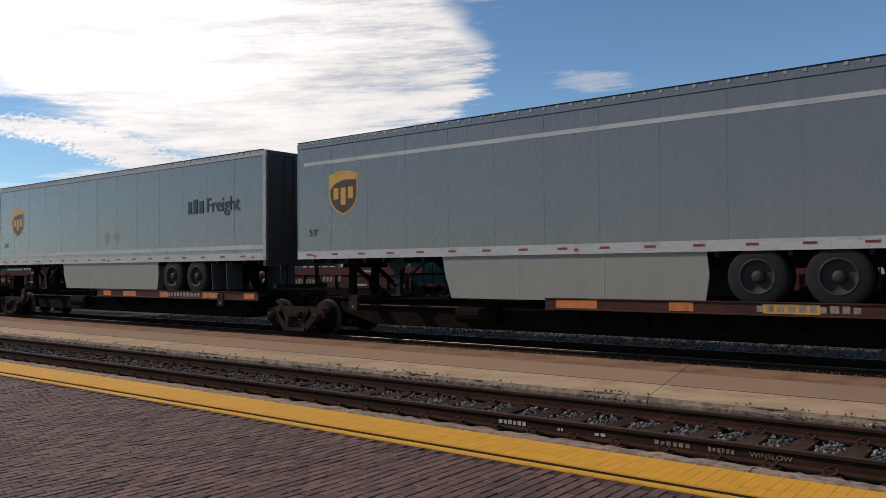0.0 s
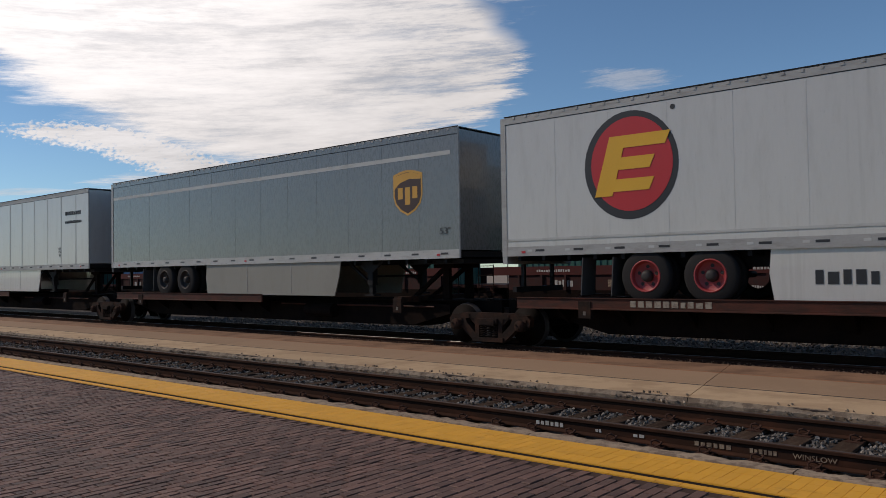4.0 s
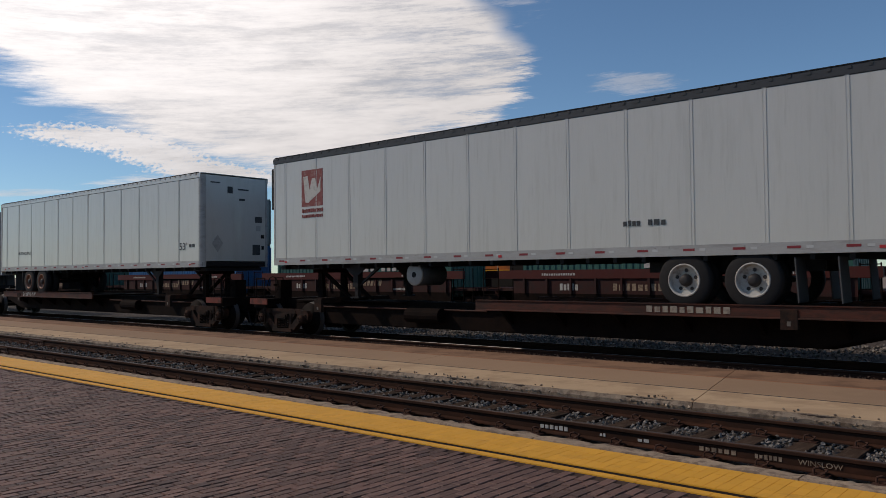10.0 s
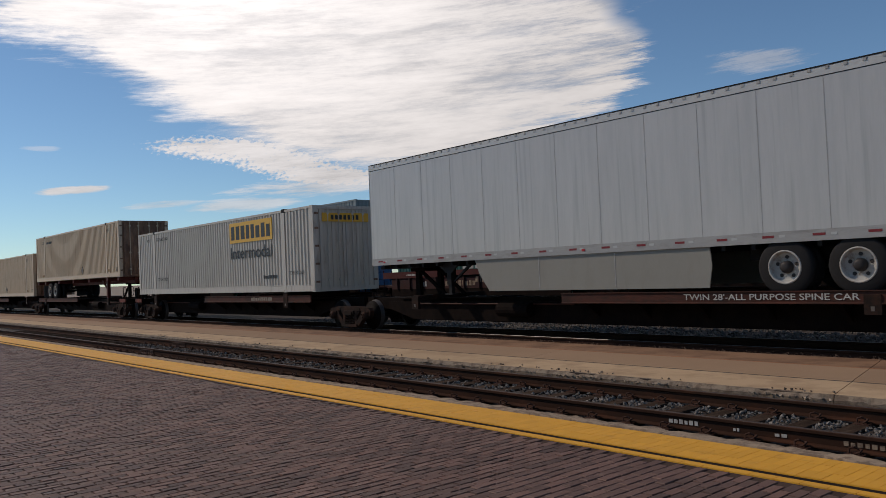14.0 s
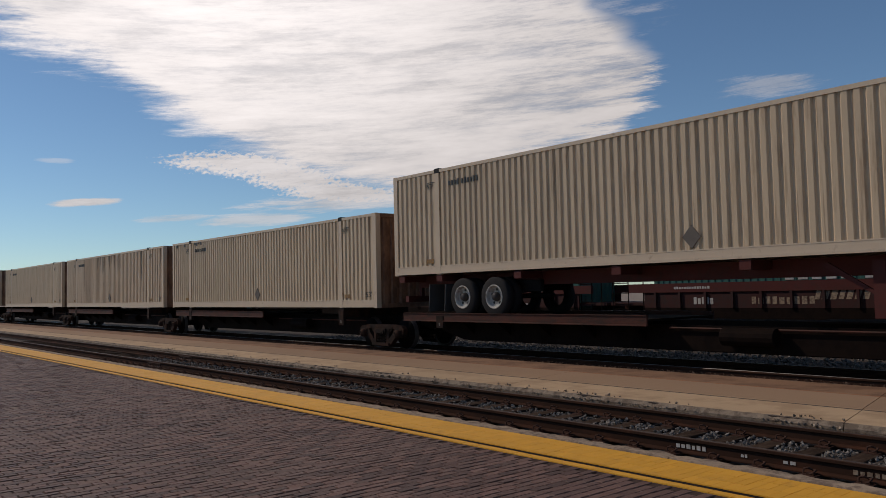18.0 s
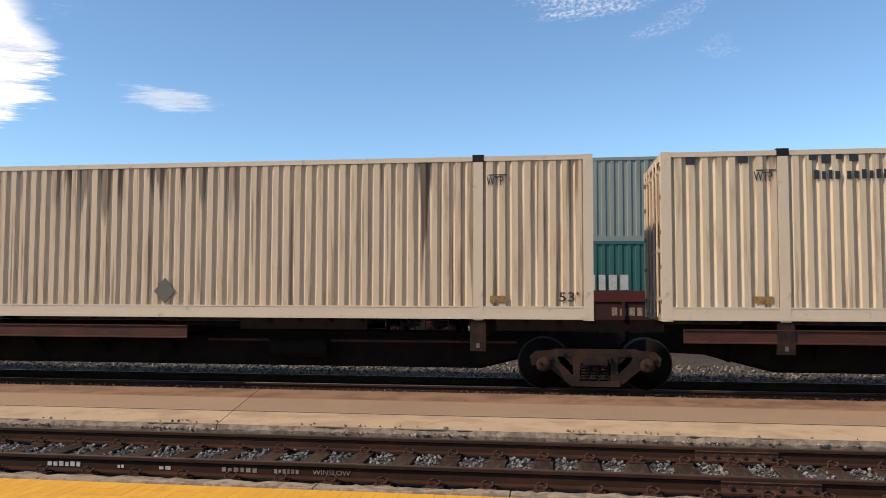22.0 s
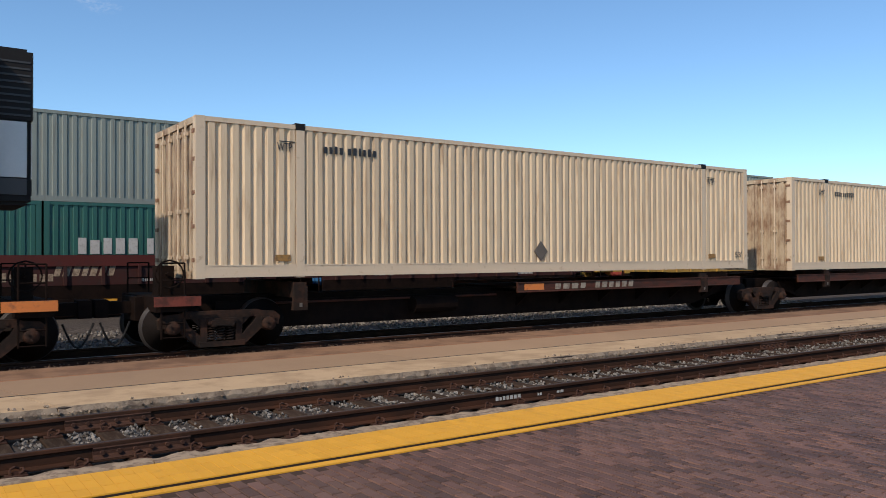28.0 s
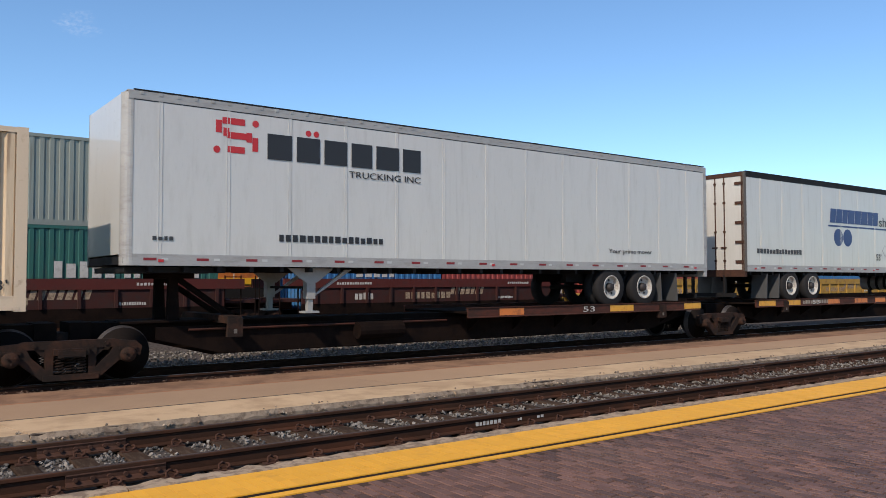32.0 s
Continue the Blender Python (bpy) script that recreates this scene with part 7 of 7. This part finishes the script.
def well_car(x0, label, gap=3.9, key="well", chord="well_chord"):
    """A well car: ribbed side, top chord, end platforms with rails and a shared truck."""
    c = thing("well_car", label, "rail car", "well cars")
    c.location = (x0, TRACK_STACK, 0)
    L = 12.5
    for s in (-1, 1):
        y = s * 1.42
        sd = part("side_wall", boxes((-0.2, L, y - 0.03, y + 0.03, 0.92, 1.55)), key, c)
        # lower wall and bottom chord: shade put in as a near-black colour
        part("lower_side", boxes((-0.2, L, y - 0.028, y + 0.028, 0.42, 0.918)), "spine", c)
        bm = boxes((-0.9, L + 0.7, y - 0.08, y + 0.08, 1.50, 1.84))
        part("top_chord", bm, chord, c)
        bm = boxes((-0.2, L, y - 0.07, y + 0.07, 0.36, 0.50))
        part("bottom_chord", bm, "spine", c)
        if s < 0:
            for k in range(12):
                x = 0.3 + k * 1.08
                part("rib", boxes((x, x + 0.09, y - 0.11, y - 0.03, 0.92, 1.51)), key, c)
            bars("number_bar", "offwhite", c, 2.0, 1.05, 0.8, 0.26, 5, y=y - 0.036, seed=int(x0) % 13 + 2)
            bars("number_bar", "kerb", c, 4.3, 1.05, 2.2, 0.26, 9, y=y - 0.036, seed=int(x0) % 17 + 2)
            bars("data_bar", "offwhite", c, 1.2, 1.62, 1.5, 0.09, 14, y=y - 0.084, seed=int(x0) % 7 + 4)
            bars("data_bar", "offwhite", c, 9.6, 1.62, 1.2, 0.09, 11, y=y - 0.084, seed=int(x0) % 5 + 4)
            bars("data_bar", "offwhite", c, 9.0, 1.0, 0.9, 0.1, 12, y=y - 0.036, seed=9)
            part("reflector", boxes((7.6, 8.3, y - 0.115, y - 0.08, 0.38, 0.48)), "yellow_refl", c)
            bars("graffiti", "kerb", c, 6.5, 1.2, 1.7, 0.36, 7, y=y - 0.036, seed=int(x0) % 19, slant=0.3)
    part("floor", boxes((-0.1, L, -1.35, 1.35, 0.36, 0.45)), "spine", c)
    for a, b in ((-gap / 2, -0.1), (L - 0.1, L + gap / 2 - 0.6)):
        bm = boxes((a, b, -1.3, 1.3, 1.0, 1.12), (a, b, -0.4, 0.4, 0.7, 1.0))
        part("end_platform", bm, key, c)
        for x in (a + 0.15, (a + b) / 2, b - 0.2):
            bm = bmesh.new()
            rod(bm, (x, -1.36, 0.5), (x, -1.36, 1.95), 0.022, 6)
            part("ladder_post", bm, "spine", c)
        for z in (0.55, 0.85, 1.15, 1.5, 1.9):
            bm = bmesh.new()
            rod(bm, (a + 0.15, -1.36, z), ((a + b) / 2, -1.36, z), 0.018, 6)
            part("ladder_rung", bm, "spine", c)
    truck(c, -gap / 2, 0.05, False)
    return c


def build_stacks():
    z0, z1, top = 0.62, 3.47, 2.76
    low = z1 - z0 - 0.006
    rows = [(-66.6, "teal", "pale", 2, 0), (-50.6, "cblue", "bluegrey", 0, 0), (-34.6, "teal", "pale", 2, 0), (-18.57, "teal", "pale", 2, 0)]
    for x, lk, uk, tx, tu in rows:
        well_car(x - 0.15, "oxide-red well car with ribbed sides and graffiti")
        iso_box(x, z0, 12.19, low, lk, "%s container with white sign bars in a well car" % ("teal" if lk == "teal" else "blue"), tx)
        iso_box(x, z1, 12.19, top, uk, "pale grey corrugated container stacked on top")
    x = -2.3
    well_car(x - 0.15, "oxide-red well car with ribbed sides and white numbers")
    iso_box(x, z0, 6.06, low, "teal", "short teal container with white sign bars", 5)
    iso_box(x + 6.13, z0, 6.06, low, "teal", "short teal container with white sign bars", 1)
    iso_box(x, z1, 12.19, top, "pale", "pale grey-green container with red sign bars, stacked on top", 3)
    x = 13.3
    well_car(x - 0.15, "oxide-red well car carrying blue and red containers")
    iso_box(x, z0, 6.03, low, "cblue", "short blue container with white sign bars", 4)
    iso_box(x + 6.10, z0, 6.03, low, "cred", "short red container in the well")
    iso_box(x, z1, 12.19, top, "bluegrey", "blue-grey container with pale end, stacked on top", 0, end_key="pale")
    for x, lk, uk in ((29.3, "cred", "pale"), (45.3, "cblue", "bluegrey"), (61.3, "cred", "pale"), (77.3, "teal", "pale")):
        well_car(x - 0.15, "faded yellow well car far down the yard track", key="well_yellow", chord="well_yellow")
        iso_box(x, z0, 12.19, low, lk, "%s container in a well car" % {"cred": "red", "cblue": "blue", "teal": "teal"}[lk])
        iso_box(x, z1, 12.19, top, uk, "pale corrugated container stacked on top")


build_stacks()
FAR_MOVING = []


def locomotive():
    """Orange and black diesel locomotive creeping along the far track."""
    c = thing("locomotive", "orange and black diesel locomotive partly hidden by containers", "locomotive")
    part("underframe", boxes((-11, 11, -1.5, 1.5, 1.0, 1.5)), "black", c)
    part("hood", boxes((-10, 5.2, -0.95, 0.95, 1.5, 3.35)), "loco_orange", c)
    part("roof", boxes((-10, 5.2, -0.98, 0.98, 3.35, 4.25)), "black", c)
    part("cab", boxes((5.3, 8.4, -1.5, 1.5, 1.5, 4.4)), "black", c)
    part("nose", boxes((8.4, 10.4, -1.2, 1.2, 1.5, 3.0)), "black", c)
    part("stripe", boxes((-10, 5.2, -0.962, -0.955, 1.6, 1.9)), "yellow", c)
    part("stripe", boxes((-10, 5.2, -0.962, -0.955, 3.2, 3.3)), "yellow", c)
    bars("sign_bar", "brown", c, -3.4, 2.15, 6.0, 1.1, 4, y=-0.965, seed=3)
    bm = bmesh.new()
    rod(bm, (-1, 0, 4.25), (-1, 0, 4.5), 0.25, 12)
    part("exhaust_stack", bm, "black", c)
    bm = boxes((2.0, 2.5, -0.3, 0.3, 4.25, 4.45))
    rod(bm, (2.0, 0, 4.5), (2.7, 0, 4.5), 0.07, 8)
    part("horn", bm, "black", c)
    bm = bmesh.new()
    for k in range(14):
        x = -9.8 + k * 1.1
        rod(bm, (x, -1.45, 1.5), (x, -1.45, 2.5), 0.02, 6)
    rod(bm, (-9.8, -1.45, 2.5), (4.5, -1.45, 2.5), 0.02, 6)
    part("hand_rail", bm, "offwhite", c)
    part("fuel_tank", boxes((-3.5, 3.5, -1.4, 1.4, 0.4, 1.0)), "black", c)
    for x in (-7, 7):
        truck(c, x, 0.05, False)
    FAR_MOVING.append((c, -51.0, TRACK_FAR))


def tank_car():
    c = thing("tank_car", "grey railway tank car behind the stacked containers", "rail car")
    bm = bmesh.new()
    n = 24
    rings = []
    for x, r in ((-7.6, 0.6), (-7.4, 1.1), (-7.0, 1.45), (7.0, 1.45), (7.4, 1.1), (7.6, 0.6)):
        rings.append([bm.verts.new((x, r * math.cos(2 * math.pi * i / n), 2.75 + r * math.sin(2 * math.pi * i / n))) for i in range(n)])
    for a, b in zip(rings, rings[1:]):
        for i in range(n):
            bm.faces.new((a[i], a[(i + 1) % n], b[(i + 1) % n], b[i])).smooth = True
    bm.faces.new(rings[0])
    bm.faces.new(rings[-1])
    bmesh.ops.recalc_face_normals(bm, faces=bm.faces[:])
    part("tank", bm, "tank", c)
    part("underframe", boxes((-8, 8, -0.6, 0.6, 0.9, 1.4)), "black", c)
    bm = boxes((-0.8, 0.8, -0.7, 0.7, 4.15, 4.45))
    part("dome", bm, "tank", c)
    for x in (-6, 6):
        truck(c, x, 0.05, False)
    FAR_MOVING.append((c, -13.0, TRACK_FAR))


locomotive()
tank_car()


def motions():
    rows = [(t, run(t)) for t in RUN_T]
    for ob, u in MOVING:
        walk(ob, [(t, pose(u + s, TRACK_TRAIN, 0)) for t, s in rows])
    for ob, x, y in FAR_MOVING:
        walk(ob, [(t, pose(x + 2.2 * t, y, 0)) for t in (0, 16, 32)])
    # each wheel turns as it rolls
    ticks = [i / 15 for i in range(int(LENGTH * 15) + 1)]
    turns = [(t, math.degrees(run(t) / WHEEL_R)) for t in ticks]
    for ob, (x, y, z) in SPINNING:
        walk(ob, [(t, pose(x, y, z, 0, a % 360, 0)) for t, a in turns])


motions()
